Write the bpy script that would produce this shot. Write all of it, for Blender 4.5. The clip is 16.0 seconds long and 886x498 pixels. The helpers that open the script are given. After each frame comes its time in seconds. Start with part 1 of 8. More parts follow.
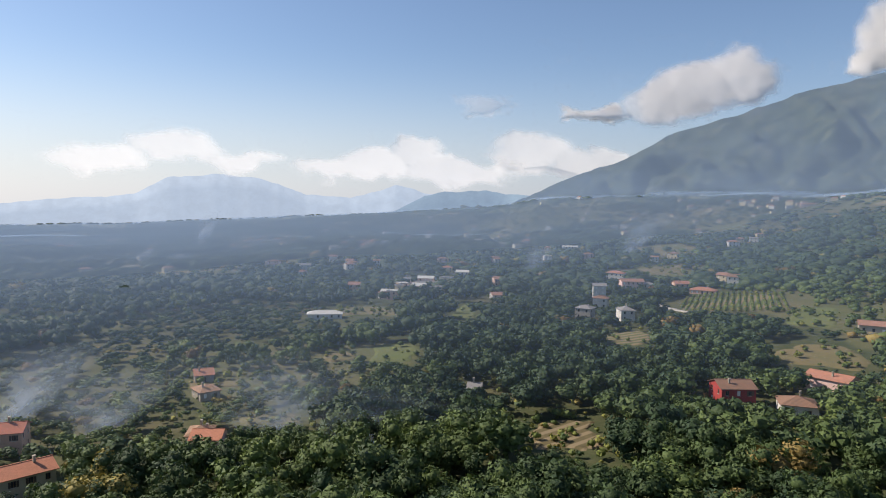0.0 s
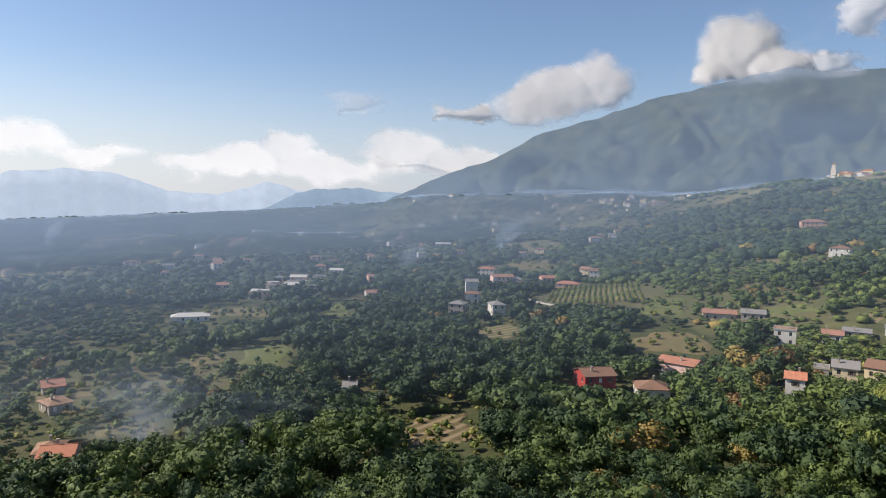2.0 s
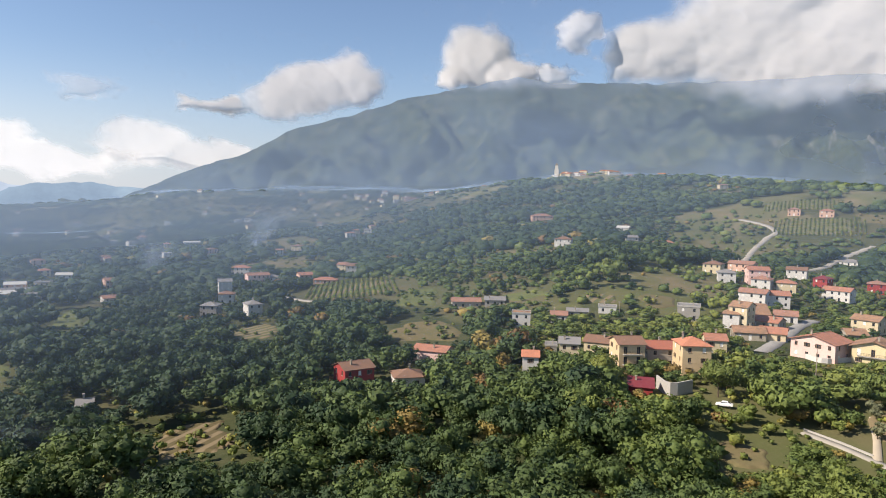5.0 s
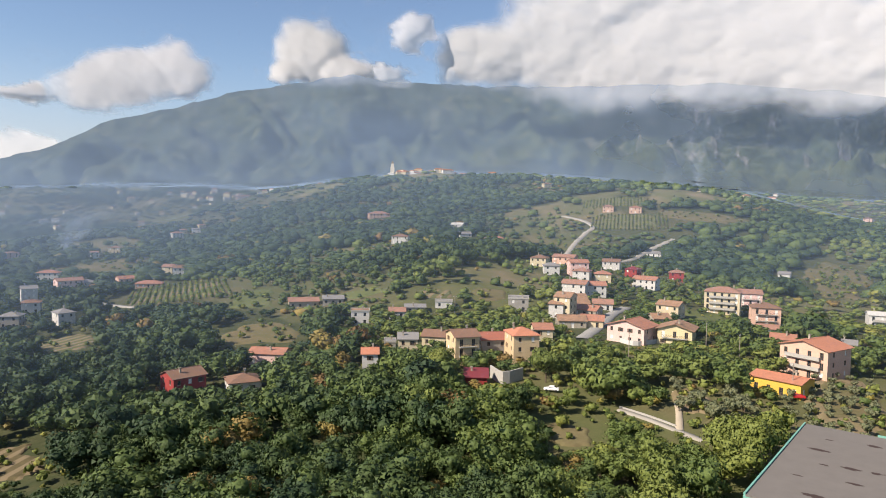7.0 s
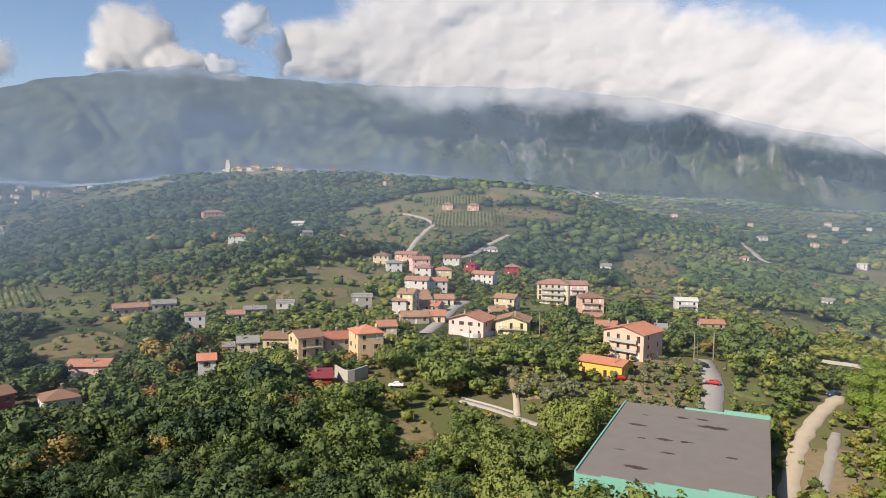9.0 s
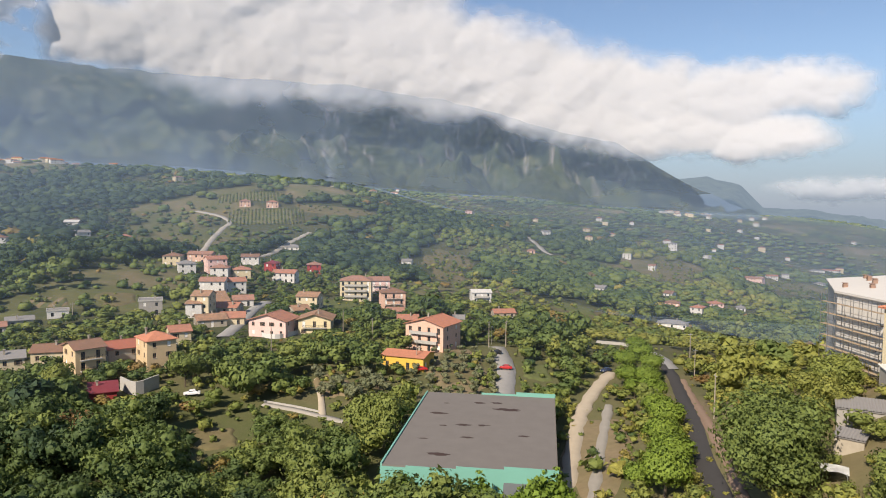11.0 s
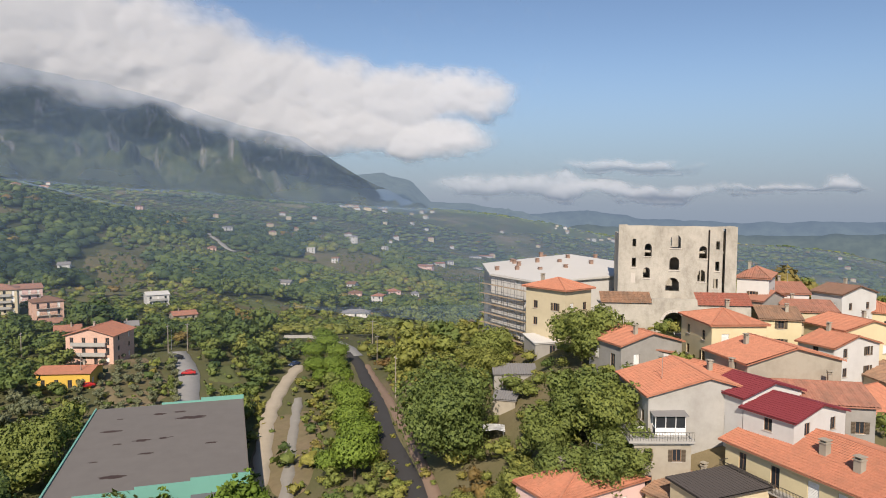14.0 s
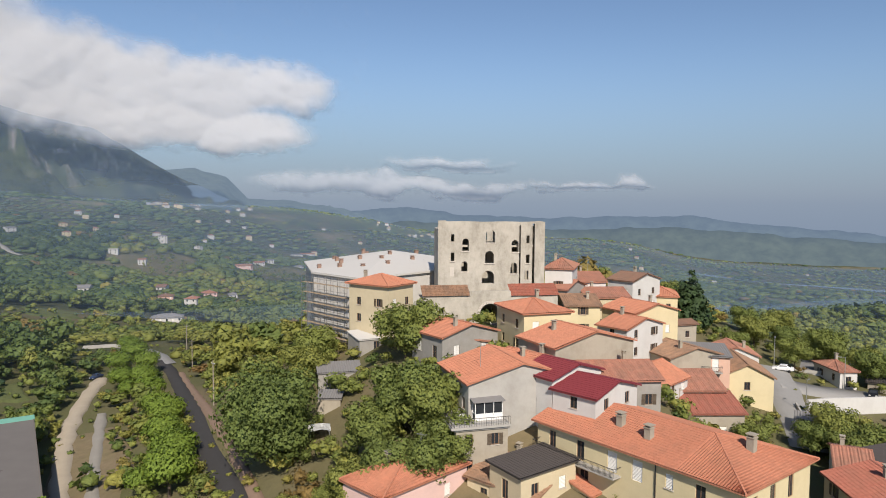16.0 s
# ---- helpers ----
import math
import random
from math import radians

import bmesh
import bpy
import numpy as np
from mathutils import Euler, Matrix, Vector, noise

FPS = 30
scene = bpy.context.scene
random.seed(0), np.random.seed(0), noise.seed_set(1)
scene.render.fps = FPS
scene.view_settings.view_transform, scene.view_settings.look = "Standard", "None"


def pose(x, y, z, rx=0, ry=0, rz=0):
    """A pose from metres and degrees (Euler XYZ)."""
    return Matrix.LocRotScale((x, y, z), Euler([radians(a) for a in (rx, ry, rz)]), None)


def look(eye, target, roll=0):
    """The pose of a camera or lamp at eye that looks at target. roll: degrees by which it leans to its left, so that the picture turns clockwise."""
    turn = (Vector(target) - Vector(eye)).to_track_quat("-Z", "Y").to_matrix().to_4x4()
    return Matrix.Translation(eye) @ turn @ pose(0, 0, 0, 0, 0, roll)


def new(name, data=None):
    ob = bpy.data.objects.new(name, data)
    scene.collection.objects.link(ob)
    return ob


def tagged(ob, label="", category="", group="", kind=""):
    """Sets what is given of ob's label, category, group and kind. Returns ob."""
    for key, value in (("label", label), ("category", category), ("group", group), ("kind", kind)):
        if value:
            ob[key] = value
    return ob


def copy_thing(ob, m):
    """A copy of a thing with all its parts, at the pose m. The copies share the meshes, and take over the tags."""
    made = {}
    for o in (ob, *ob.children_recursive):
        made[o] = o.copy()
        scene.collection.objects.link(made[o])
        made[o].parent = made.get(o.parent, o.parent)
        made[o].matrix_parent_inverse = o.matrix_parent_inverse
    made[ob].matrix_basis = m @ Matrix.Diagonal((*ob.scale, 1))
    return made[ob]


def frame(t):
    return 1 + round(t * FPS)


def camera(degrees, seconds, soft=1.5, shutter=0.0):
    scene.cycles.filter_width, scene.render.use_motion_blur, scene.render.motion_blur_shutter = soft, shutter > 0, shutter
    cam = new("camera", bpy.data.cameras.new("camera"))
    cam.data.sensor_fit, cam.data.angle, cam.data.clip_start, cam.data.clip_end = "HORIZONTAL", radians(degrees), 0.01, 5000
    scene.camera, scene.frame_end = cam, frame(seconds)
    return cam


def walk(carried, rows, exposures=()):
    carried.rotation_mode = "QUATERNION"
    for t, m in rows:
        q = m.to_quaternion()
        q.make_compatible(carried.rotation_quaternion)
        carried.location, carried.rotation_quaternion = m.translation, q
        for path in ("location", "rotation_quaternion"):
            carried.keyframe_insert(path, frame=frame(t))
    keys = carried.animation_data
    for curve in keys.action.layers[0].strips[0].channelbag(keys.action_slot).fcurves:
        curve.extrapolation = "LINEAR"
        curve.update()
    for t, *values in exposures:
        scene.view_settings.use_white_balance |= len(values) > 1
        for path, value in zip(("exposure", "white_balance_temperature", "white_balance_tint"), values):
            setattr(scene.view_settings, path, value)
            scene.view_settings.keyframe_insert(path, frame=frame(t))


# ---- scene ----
# ---- camera and walk ----
cam = camera(66.1, 16.0, soft=1.0)
EYE = (0, 0, 60)
PATH = [
    (0, pose(*EYE, 86.33, -0.99, -1.58)),
    (0.5, pose(*EYE, 86.32, -1.02, -3.65)),
    (1, pose(*EYE, 86.29, -1.07, -6.26)),
    (1.5, pose(*EYE, 86.30, -1.09, -9.20)),
    (2, pose(*EYE, 86.31, -1.12, -12.15)),
    (2.5, pose(*EYE, 86.31, -1.11, -15.47)),
    (3, pose(*EYE, 86.33, -1.15, -19.03)),
    (3.5, pose(*EYE, 86.35, -1.17, -22.76)),
    (4, pose(*EYE, 86.36, -1.12, -26.01)),
    (6.5, pose(*EYE, 86.40, -0.93, -42.42)),
    (7, pose(*EYE, 86.41, -0.89, -46.07)),
    (7.5, pose(*EYE, 86.40, -0.91, -50.38)),
    (8, pose(*EYE, 86.41, -0.82, -53.06)),
    (10.5, pose(*EYE, 86.38, -0.66, -71.61)),
    (11, pose(*EYE, 86.36, -0.65, -75.86)),
    (11.5, pose(*EYE, 86.33, -0.61, -80.09)),
    (12, pose(*EYE, 86.30, -0.54, -84.39)),
    (12.5, pose(*EYE, 86.26, -0.51, -88.85)),
    (13, pose(*EYE, 86.24, -0.46, -93.44)),
    (13.5, pose(*EYE, 86.20, -0.43, -97.78)),
    (14, pose(*EYE, 86.16, -0.41, -102.03)),
    (14.5, pose(*EYE, 86.13, -0.38, -106.34)),
    (15, pose(*EYE, 86.09, -0.32, -110.62)),
    (15.5, pose(*EYE, 86.05, -0.32, -113.82)),
    (16, pose(*EYE, 85.99, -0.32, -116.94)),
]
walk(cam, PATH, [(0, 0.33, 6550, 14), (4, 0.5, 6650, 14), (7, 0.56, 6750, 14), (11, 0.38, 6800, 14), (13.5, 0.17, 6650, 14), (16, 0.05, 6350, 13)])

# ---- sky, sun ----
SUN_BEARING, SUN_HEIGHT = 72, 40
world = bpy.data.worlds.new("sky")
scene.world = world
world.use_nodes = True
wn, wl = world.node_tree.nodes, world.node_tree.links
wn.clear()
sky = wn.new("ShaderNodeTexSky")
sky.sky_type, sky.sun_disc = "NISHITA", False
sky.sun_elevation, sky.sun_rotation = radians(SUN_HEIGHT), radians(-SUN_BEARING % 360)
sky.altitude, sky.air_density, sky.dust_density, sky.ozone_density = 300, 1.0, 0.6, 3.0
sky_light = wn.new("ShaderNodeBackground")
sky_light.inputs["Strength"].default_value = 0.098
sky_out = wn.new("ShaderNodeOutputWorld")
# pale moisture towards the horizon, all round
way = wn.new("ShaderNodeTexCoord")
split = wn.new("ShaderNodeSeparateXYZ")
wl.new(way.outputs["Generated"], split.inputs[0])
band = wn.new("ShaderNodeMapRange")
band.interpolation_type = "SMOOTHERSTEP"
for key, value in (("From Min", 0.24), ("From Max", -0.03), ("To Min", 0.0), ("To Max", 0.8)):
    band.inputs[key].default_value = value
wl.new(split.outputs["Z"], band.inputs["Value"])
pale = wn.new("ShaderNodeMix")
pale.data_type = "RGBA"
# brighter and whiter on the sun's side
side = wn.new("ShaderNodeVectorMath")
side.operation = "DOT_PRODUCT"
side.inputs[1].default_value = (-math.sin(radians(SUN_BEARING - 15)), math.cos(radians(SUN_BEARING - 15)), 0)
wl.new(way.outputs["Generated"], side.inputs[0])
glow = wn.new("ShaderNodeMapRange")
for key, value in (("From Min", -0.2), ("From Max", 0.95), ("To Min", 0.0), ("To Max", 1.0)):
    glow.inputs[key].default_value = value
wl.new(side.outputs["Value"], glow.inputs["Value"])
tint = wn.new("ShaderNodeMix")
tint.data_type = "RGBA"
tint.inputs[6].default_value = (2.0, 2.75, 3.95, 1)
tint.inputs[7].default_value = (6.6, 6.9, 7.2, 1)
wl.new(glow.outputs[0], tint.inputs[0])
wl.new(tint.outputs[2], pale.inputs[7])
wl.new(band.outputs[0], pale.inputs[0])
wl.new(sky.outputs["Color"], pale.inputs[6])
wl.new(pale.outputs[2], sky_light.inputs["Color"])
wl.new(sky_light.outputs[0], sky_out.inputs["Surface"])

sun_lamp = bpy.data.lights.new("sun", "SUN")
sun_lamp.energy, sun_lamp.angle, sun_lamp.color = 5.0, radians(0.6), (1.0, 0.91, 0.775)
sun = new("sun", sun_lamp)
sb, sh = radians(SUN_BEARING), radians(SUN_HEIGHT)
sun.matrix_world = look((-math.sin(sb) * math.cos(sh) * 500, math.cos(sb) * math.cos(sh) * 500, math.sin(sh) * 500), (0, 0, 0))
# ---- lie of the land ----
# Spot heights: bearing (degrees, left of the first view is positive), distance, height.
NEAR_SPOTS = [
    (-135, 62, 27), (-118, 62, 24), (-117, 128, 39), (-128, 110, 36), (-134, 165, 35), (-143, 140, 21), (-150, 85, 20),
    (-112, 122, 41), (-107, 134, 36), (-104, 100, 20), (-99, 112, 15), (-91, 140, 9), (-92, 225, 8), (-78, 110, 8), (-80, 165, 8),
    (-58, 115, 6), (-40, 115, 4), (-15, 115, 1), (10, 115, -2), (38, 115, -3), (-62, 240, 13), (-50, 200, 11),
    (-28, 210, 3), (-75, 205, 12), (-106, 200, 10), (-12, 250, -1), (14, 250, -4), (38, 250, -4),
]
FAR_SPOTS = [
    (-59, 500, 23), (-68, 430, 6), (-43, 520, 30), (-30, 450, 7), (-15, 500, -2), (10, 500, -4), (36, 500, -6),
    (-80, 450, 4), (-95, 450, -14), (-112, 500, -40), (-130, 400, -24), (-149, 300, -4), (-63, 950, 88), (-45, 800, 50),
    (-25, 1000, 10), (0, 1000, 0), (25, 1000, -10), (-79, 950, 40), (-44, 1370, 140), (-48, 1370, 134), (-54, 1370, 108), (-35, 1370, 92), (-62, 1350, 92), (-92, 900, -12), (-110, 1000, -58), (-130, 1000, -95),
]
RIM_SPOTS = [
    (-42, 2300, 128), (-60, 1900, 105), (-22, 2000, 96), (-21, 1750, 90), (-30, 2200, 84), (-6, 2300, 60), (4, 2250, 26), (12, 2250, -2), (26, 2250, -22),
    (38, 2250, -30), (-76, 2000, 82), (-88, 2100, 46), (-103, 2300, 35), (-120, 2300, -70), (-149, 1000, -100),
    (-149, 2300, -140), (100, 100, 0), (100, 1000, -10), (100, 2300, -60), (170, 100, 20), (170, 1000, -40), (170, 2300, -120),
]
SPOTS = np.array(NEAR_SPOTS + FAR_SPOTS + RIM_SPOTS, float)


def lattice(x, y, seed=0):
    """Smooth value noise in 0..1 on a unit lattice, for arrays."""
    xi, yi = np.floor(x), np.floor(y)
    u, v = x - xi, y - yi
    u, v = u * u * (3 - 2 * u), v * v * (3 - 2 * v)

    def hashed(a, b):
        s = np.sin(a * 127.1 + b * 311.7 + seed * 74.7) * 43758.5453
        return s - np.floor(s)

    return (hashed(xi, yi) * (1 - u) + hashed(xi + 1, yi) * u) * (1 - v) + (hashed(xi, yi + 1) * (1 - u) + hashed(xi + 1, yi + 1) * u) * v


def fractal(x, y, seed=0, octaves=4):
    total, size = 0, 0.5
    for k in range(octaves):
        total = total + size * lattice(x * 2 ** k, y * 2 ** k, seed + k)
        size /= 2
    return total


def ground_z(x, y):
    """Height of the bare ground, for numbers or arrays."""
    x, y = np.asarray(x, float), np.asarray(y, float)
    r = np.maximum(np.hypot(x, y), 45.0)
    bearing = np.degrees(np.arctan2(-x, y))
    total, weight = np.zeros_like(r), np.zeros_like(r)
    for a, d, h in SPOTS:
        da = (bearing - a + 180) % 360 - 180
        q = (da / 10) ** 2 + (np.log(r / d) / 0.30) ** 2
        w = np.exp(-q) + 2e-4 / (1 + q) ** 2
        total, weight = total + w * h, weight + w
    z = total / weight
    bumps = (fractal(x / 90, y / 90, 3) - 0.47) * 9 * np.clip((r - 260) / 400, 0, 1)
    bumps = bumps + (fractal(x / 420, y / 420, 9) - 0.47) * 60 * np.clip((r - 500) / 900, 0, 1) * np.clip((2300 - r) / 700, 0.25, 1) * np.clip((12 - bearing) / 30, 0.25, 1) * np.clip((bearing + 124) / 20, 0.2, 1)
    drop = np.clip((r - 2450) / 900, 0, 1) ** 2 * 260
    near = np.clip(np.hypot(x, y) / 45.0, 0, 1) ** 2
    return (z + bumps - drop) * near + 16.0 * (1 - near)


def parcels(x, y, size=85.0):
    """The patchwork of the land: for each place a number in 0..1 that is the same all over one parcel."""
    x, y = np.asarray(x, float) / size, np.asarray(y, float) / size
    x, y = x + (fractal(x * 1.3, y * 1.3, 21, 3) - 0.44) * 1.1, y + (fractal(x * 1.3 + 7, y * 1.3, 23, 3) - 0.44) * 1.1
    xi, yi = np.floor(x), np.floor(y)
    best, value = np.full(x.shape, 9.0), np.zeros(x.shape)
    for i in (-1, 0, 1):
        for j in (-1, 0, 1):
            a, b = xi + i, yi + j
            h1, h2, h3 = (np.modf(np.abs(np.sin(a * p + b * q) * 43758.5453))[0] for p, q in ((127.1, 311.7), (269.5, 183.3), (91.7, 57.3)))
            d = (a + h1 - x) ** 2 + (b + h2 - y) ** 2
            value = np.where(d < best, h3, value)
            best = np.minimum(best, d)
    return value


def land_use(x, y):
    """What grows in a parcel: 0 wood, 1 low orchard, 2 scrub with single trees, 3 open field."""
    v = parcels(x, y)
    r = np.hypot(x, y)
    kind = np.where(v < 0.50, 0, np.where(v < 0.78, 1, np.where(v < 0.9, 2, 3)))
    return np.where((r < 235) & (kind == 3), 0, np.where((r < 170) & (kind > 0), 0, kind))


def bearing_of(x, y):
    return np.degrees(np.arctan2(-x, y))


def polar(bearing, distance):
    a = math.radians(bearing)
    return -math.sin(a) * distance, math.cos(a) * distance

# ---- materials ----
class Mat:
    """A small wrapper to write node materials in few lines."""

    def __init__(self, name):
        self.m = bpy.data.materials.new(name)
        self.m.use_nodes = True
        self.n, self.l = self.m.node_tree.nodes, self.m.node_tree.links
        self.b = self.n["Principled BSDF"]
        self.b.inputs["Specular IOR Level"].default_value = 0.3

    def node(self, kind, **given):
        n = self.n.new("ShaderNode" + kind)
        for key, value in given.items():
            sock = n.inputs.get(key.replace("_", " "))
            if sock is not None:
                if isinstance(value, bpy.types.NodeSocket):
                    self.l.new(value, sock)
                else:
                    sock.default_value = value
        return n

    def coords(self, which="Object"):
        if which == "World":
            return self.n.new("ShaderNodeNewGeometry").outputs["Position"]
        return self.n.new("ShaderNodeTexCoord").outputs[which]

    def noise(self, vec, scale, detail=4.0, rough=0.6):
        return self.node("TexNoise", Vector=vec, Scale=scale, Detail=detail, Roughness=rough).outputs["Fac"]

    def ramp(self, fac, *stops):
        r = self.n.new("ShaderNodeValToRGB")
        e = r.color_ramp.elements
        while len(e) < len(stops):
            e.new(0.5)
        for el, (p, c) in zip(e, stops):
            el.position, el.color = p, (*c, 1) if len(c) == 3 else c
        self.l.new(fac, r.inputs["Fac"])
        return r.outputs["Color"]

    def mix(self, fac, a, b, blend="MIX"):
        n = self.n.new("ShaderNodeMix")
        n.data_type, n.blend_type = "RGBA", blend
        for sock, value in ((n.inputs[0], fac), (n.inputs[6], a), (n.inputs[7], b)):
            if isinstance(value, bpy.types.NodeSocket):
                self.l.new(value, sock)
            elif isinstance(value, (int, float)):
                sock.default_value = value
            else:
                sock.default_value = (*value, 1)
        return n.outputs[2]

    def math(self, op, a, b=0.0, clamp=False):
        n = self.n.new("ShaderNodeMath")
        n.operation, n.use_clamp = op, clamp
        for sock, value in ((n.inputs[0], a), (n.inputs[1], b)):
            if isinstance(value, bpy.types.NodeSocket):
                self.l.new(value, sock)
            else:
                sock.default_value = value
        return n.outputs[0]

    def attr(self, name):
        n = self.n.new("ShaderNodeAttribute")
        n.attribute_name = name
        return n.outputs["Fac"]

    def random(self):
        return self.n.new("ShaderNodeObjectInfo").outputs["Random"]

    def island(self):
        return self.n.new("ShaderNodeNewGeometry").outputs["Random Per Island"]

    def done(self, color, rough=0.8, metal=0.0, bump=None, strength=0.3, distance=0.05, translucent=0.0):
        b = self.b
        for sock, value in ((b.inputs["Base Color"], color), (b.inputs["Roughness"], rough), (b.inputs["Metallic"], metal)):
            if isinstance(value, bpy.types.NodeSocket):
                self.l.new(value, sock)
            elif isinstance(value, tuple):
                sock.default_value = (*value, 1)
            else:
                sock.default_value = value
        if bump is not None:
            n = self.n.new("ShaderNodeBump")
            n.inputs["Strength"].default_value, n.inputs["Distance"].default_value = strength, distance
            self.l.new(bump, n.inputs["Height"])
            self.l.new(n.outputs[0], b.inputs["Normal"])
        if translucent:
            t = self.n.new("ShaderNodeBsdfTranslucent")
            mixer = self.n.new("ShaderNodeMixShader")
            mixer.inputs[0].default_value = translucent
            if isinstance(color, bpy.types.NodeSocket):
                self.l.new(color, t.inputs["Color"])
            self.l.new(b.outputs[0], mixer.inputs[1])
            self.l.new(t.outputs[0], mixer.inputs[2])
            self.l.new(mixer.outputs[0], self.n["Material Output"].inputs["Surface"])
        return self.m


def tone(c, k):
    return tuple(min(1.0, v * k) for v in c)


def plaster(name, rgb, stain=0.35):
    m = Mat(name)
    w = m.coords("World")
    grime = m.ramp(m.noise(w, 0.35, 6, 0.7), (0.42, (0, 0, 0)), (0.75, (1, 1, 1)))
    c = m.mix(m.math("MULTIPLY", grime, stain), rgb, tone((rgb[0] * 0.6, rgb[1] * 0.58, rgb[2] * 0.55), 1))
    c = m.mix(m.math("MULTIPLY", m.noise(w, 6, 3), 0.25), c, tone(rgb, 0.72))
    return m.done(c, 0.9, bump=m.noise(w, 9, 4), strength=0.25, distance=0.02)


def tiles(name, rgb, old=0.4):
    """Clay roof tiles: each tile a little different, darker with lichen in patches."""
    m = Mat(name)
    o, w = m.coords("Object"), m.coords("World")
    cells = m.node("TexVoronoi", Vector=o, Scale=3.2)
    patch = m.ramp(m.noise(w, 0.5, 5, 0.7), (0.4, (0, 0, 0)), (0.72, (1, 1, 1)))
    c = m.mix(cells.outputs["Color"], tone(rgb, 0.86), tone(rgb, 1.12))
    c = m.mix(m.math("MULTIPLY", patch, old), c, (0.17, 0.12, 0.085))
    c = m.mix(m.math("MULTIPLY", m.random(), 0.25), c, tone(rgb, 0.7))
    wave = m.node("TexWave", Vector=o, Scale=1.05)
    return m.done(c, 0.85, bump=wave.outputs["Fac"], strength=0.5, distance=0.06)


def plain(name, rgb, rough=0.7, metal=0.0, scale=3.0, vary=0.3):
    m = Mat(name)
    o = m.coords("World")
    c = m.mix(m.math("MULTIPLY", m.noise(o, scale, 5), vary * 2), tone(rgb, 1.1), tone(rgb, 1 - vary))
    return m.done(c, rough, metal, bump=m.noise(o, scale * 4, 3), strength=0.15, distance=0.02)


def leaves(name, stops, light=0.16):
    """Foliage: a tint for each tree from the ramp, and a little change from leaf clump to leaf clump."""
    m = Mat(name)
    t = m.math("ADD", m.attr("tint"), m.math("MULTIPLY", m.random(), m.attr("loose")))
    c = m.ramp(t, *stops)
    isl = m.island()
    c = m.mix(isl, m.mix(1.0, c, (0.80, 0.82, 0.82), "MULTIPLY"), m.mix(1.0, c, (1.2, 1.16, 1.04), "MULTIPLY"))
    # fine noise puts the shading between leaves into the colour
    fine = m.noise(m.coords("World"), 3.5, 4, 0.7)
    c = m.mix(m.ramp(fine, (0.38, (0, 0, 0)), (0.62, (1, 1, 1))), m.mix(1.0, c, (0.78, 0.8, 0.78), "MULTIPLY"), m.mix(1.0, c, (1.2, 1.18, 1.1), "MULTIPLY"))
    return m.done(c, 0.65, translucent=light, bump=fine, strength=0.5, distance=0.25)


GREENS = ((0.0, (0.034, 0.064, 0.028)), (0.3, (0.105, 0.15, 0.042)), (0.55, (0.19, 0.22, 0.055)), (0.75, (0.27, 0.26, 0.066)), (0.88, (0.23, 0.17, 0.055)), (1.0, (0.17, 0.10, 0.045)))
M_LEAF = leaves("foliage", GREENS)
M_PINE = leaves("pine_needles", ((0.0, (0.12, 0.19, 0.026)), (1.0, (0.18, 0.25, 0.038))))
M_OLIVE = leaves("olive_leaves", ((0.0, (0.14, 0.165, 0.09)), (1.0, (0.2, 0.21, 0.125))))
M_BARK = plain("bark", (0.11, 0.085, 0.06), 0.95, scale=4)


def ground_material():
    m = Mat("ground_cover")
    w = m.coords("World")
    big = m.noise(w, 0.013, 5, 0.6)
    small = m.noise(w, 0.25, 6, 0.7)
    c = m.ramp(big, (0.36, (0.035, 0.05, 0.017)), (0.53, (0.055, 0.066, 0.023)), (0.66, (0.10, 0.09, 0.04)), (0.78, (0.17, 0.135, 0.075)))
    open_land = m.ramp(m.noise(w, 0.02, 4, 0.6), (0.38, (0.11, 0.12, 0.04)), (0.5, (0.15, 0.14, 0.06)), (0.64, (0.23, 0.175, 0.10)))
    c = m.mix(m.attr("bare"), c, open_land)
    c = m.mix(m.ramp(small, (0.4, (0, 0, 0)), (0.68, (1, 1, 1))), c, m.mix(0.5, c, (0.13, 0.115, 0.055)))
    c = m.mix(m.math("MULTIPLY", m.noise(w, 1.6, 4), 0.5), c, m.mix(1.0, c, (0.5, 0.55, 0.5), "MULTIPLY"))
    return m.done(c, 0.95, bump=small, strength=0.6, distance=0.6)


def field_material(name, a, b, rows=0.0, turn=0.0, soil=(0.2, 0.155, 0.09)):
    m = Mat(name)
    w = m.coords("World")
    c = m.mix(m.ramp(m.noise(w, 0.07, 6, 0.75), (0.35, (0, 0, 0)), (0.65, (1, 1, 1))), a, b)
    c = m.mix(m.math("MULTIPLY", m.noise(w, 0.6, 5), 0.9), c, tone(a, 0.45))
    if rows:
        turned = m.node("Mapping", Vector=w, Rotation=(0, 0, turn))
        wave = m.node("TexWave", Vector=turned.outputs[0], Scale=0.314 / rows, Distortion=1.5, Detail=2.0, Detail_Scale=0.4)
        c = m.mix(m.ramp(wave.outputs["Fac"], (0.45, (0, 0, 0)), (0.7, (1, 1, 1))), c, soil)
    return m.done(c, 0.95, bump=m.noise(w, 0.8, 4), strength=0.5, distance=0.3)


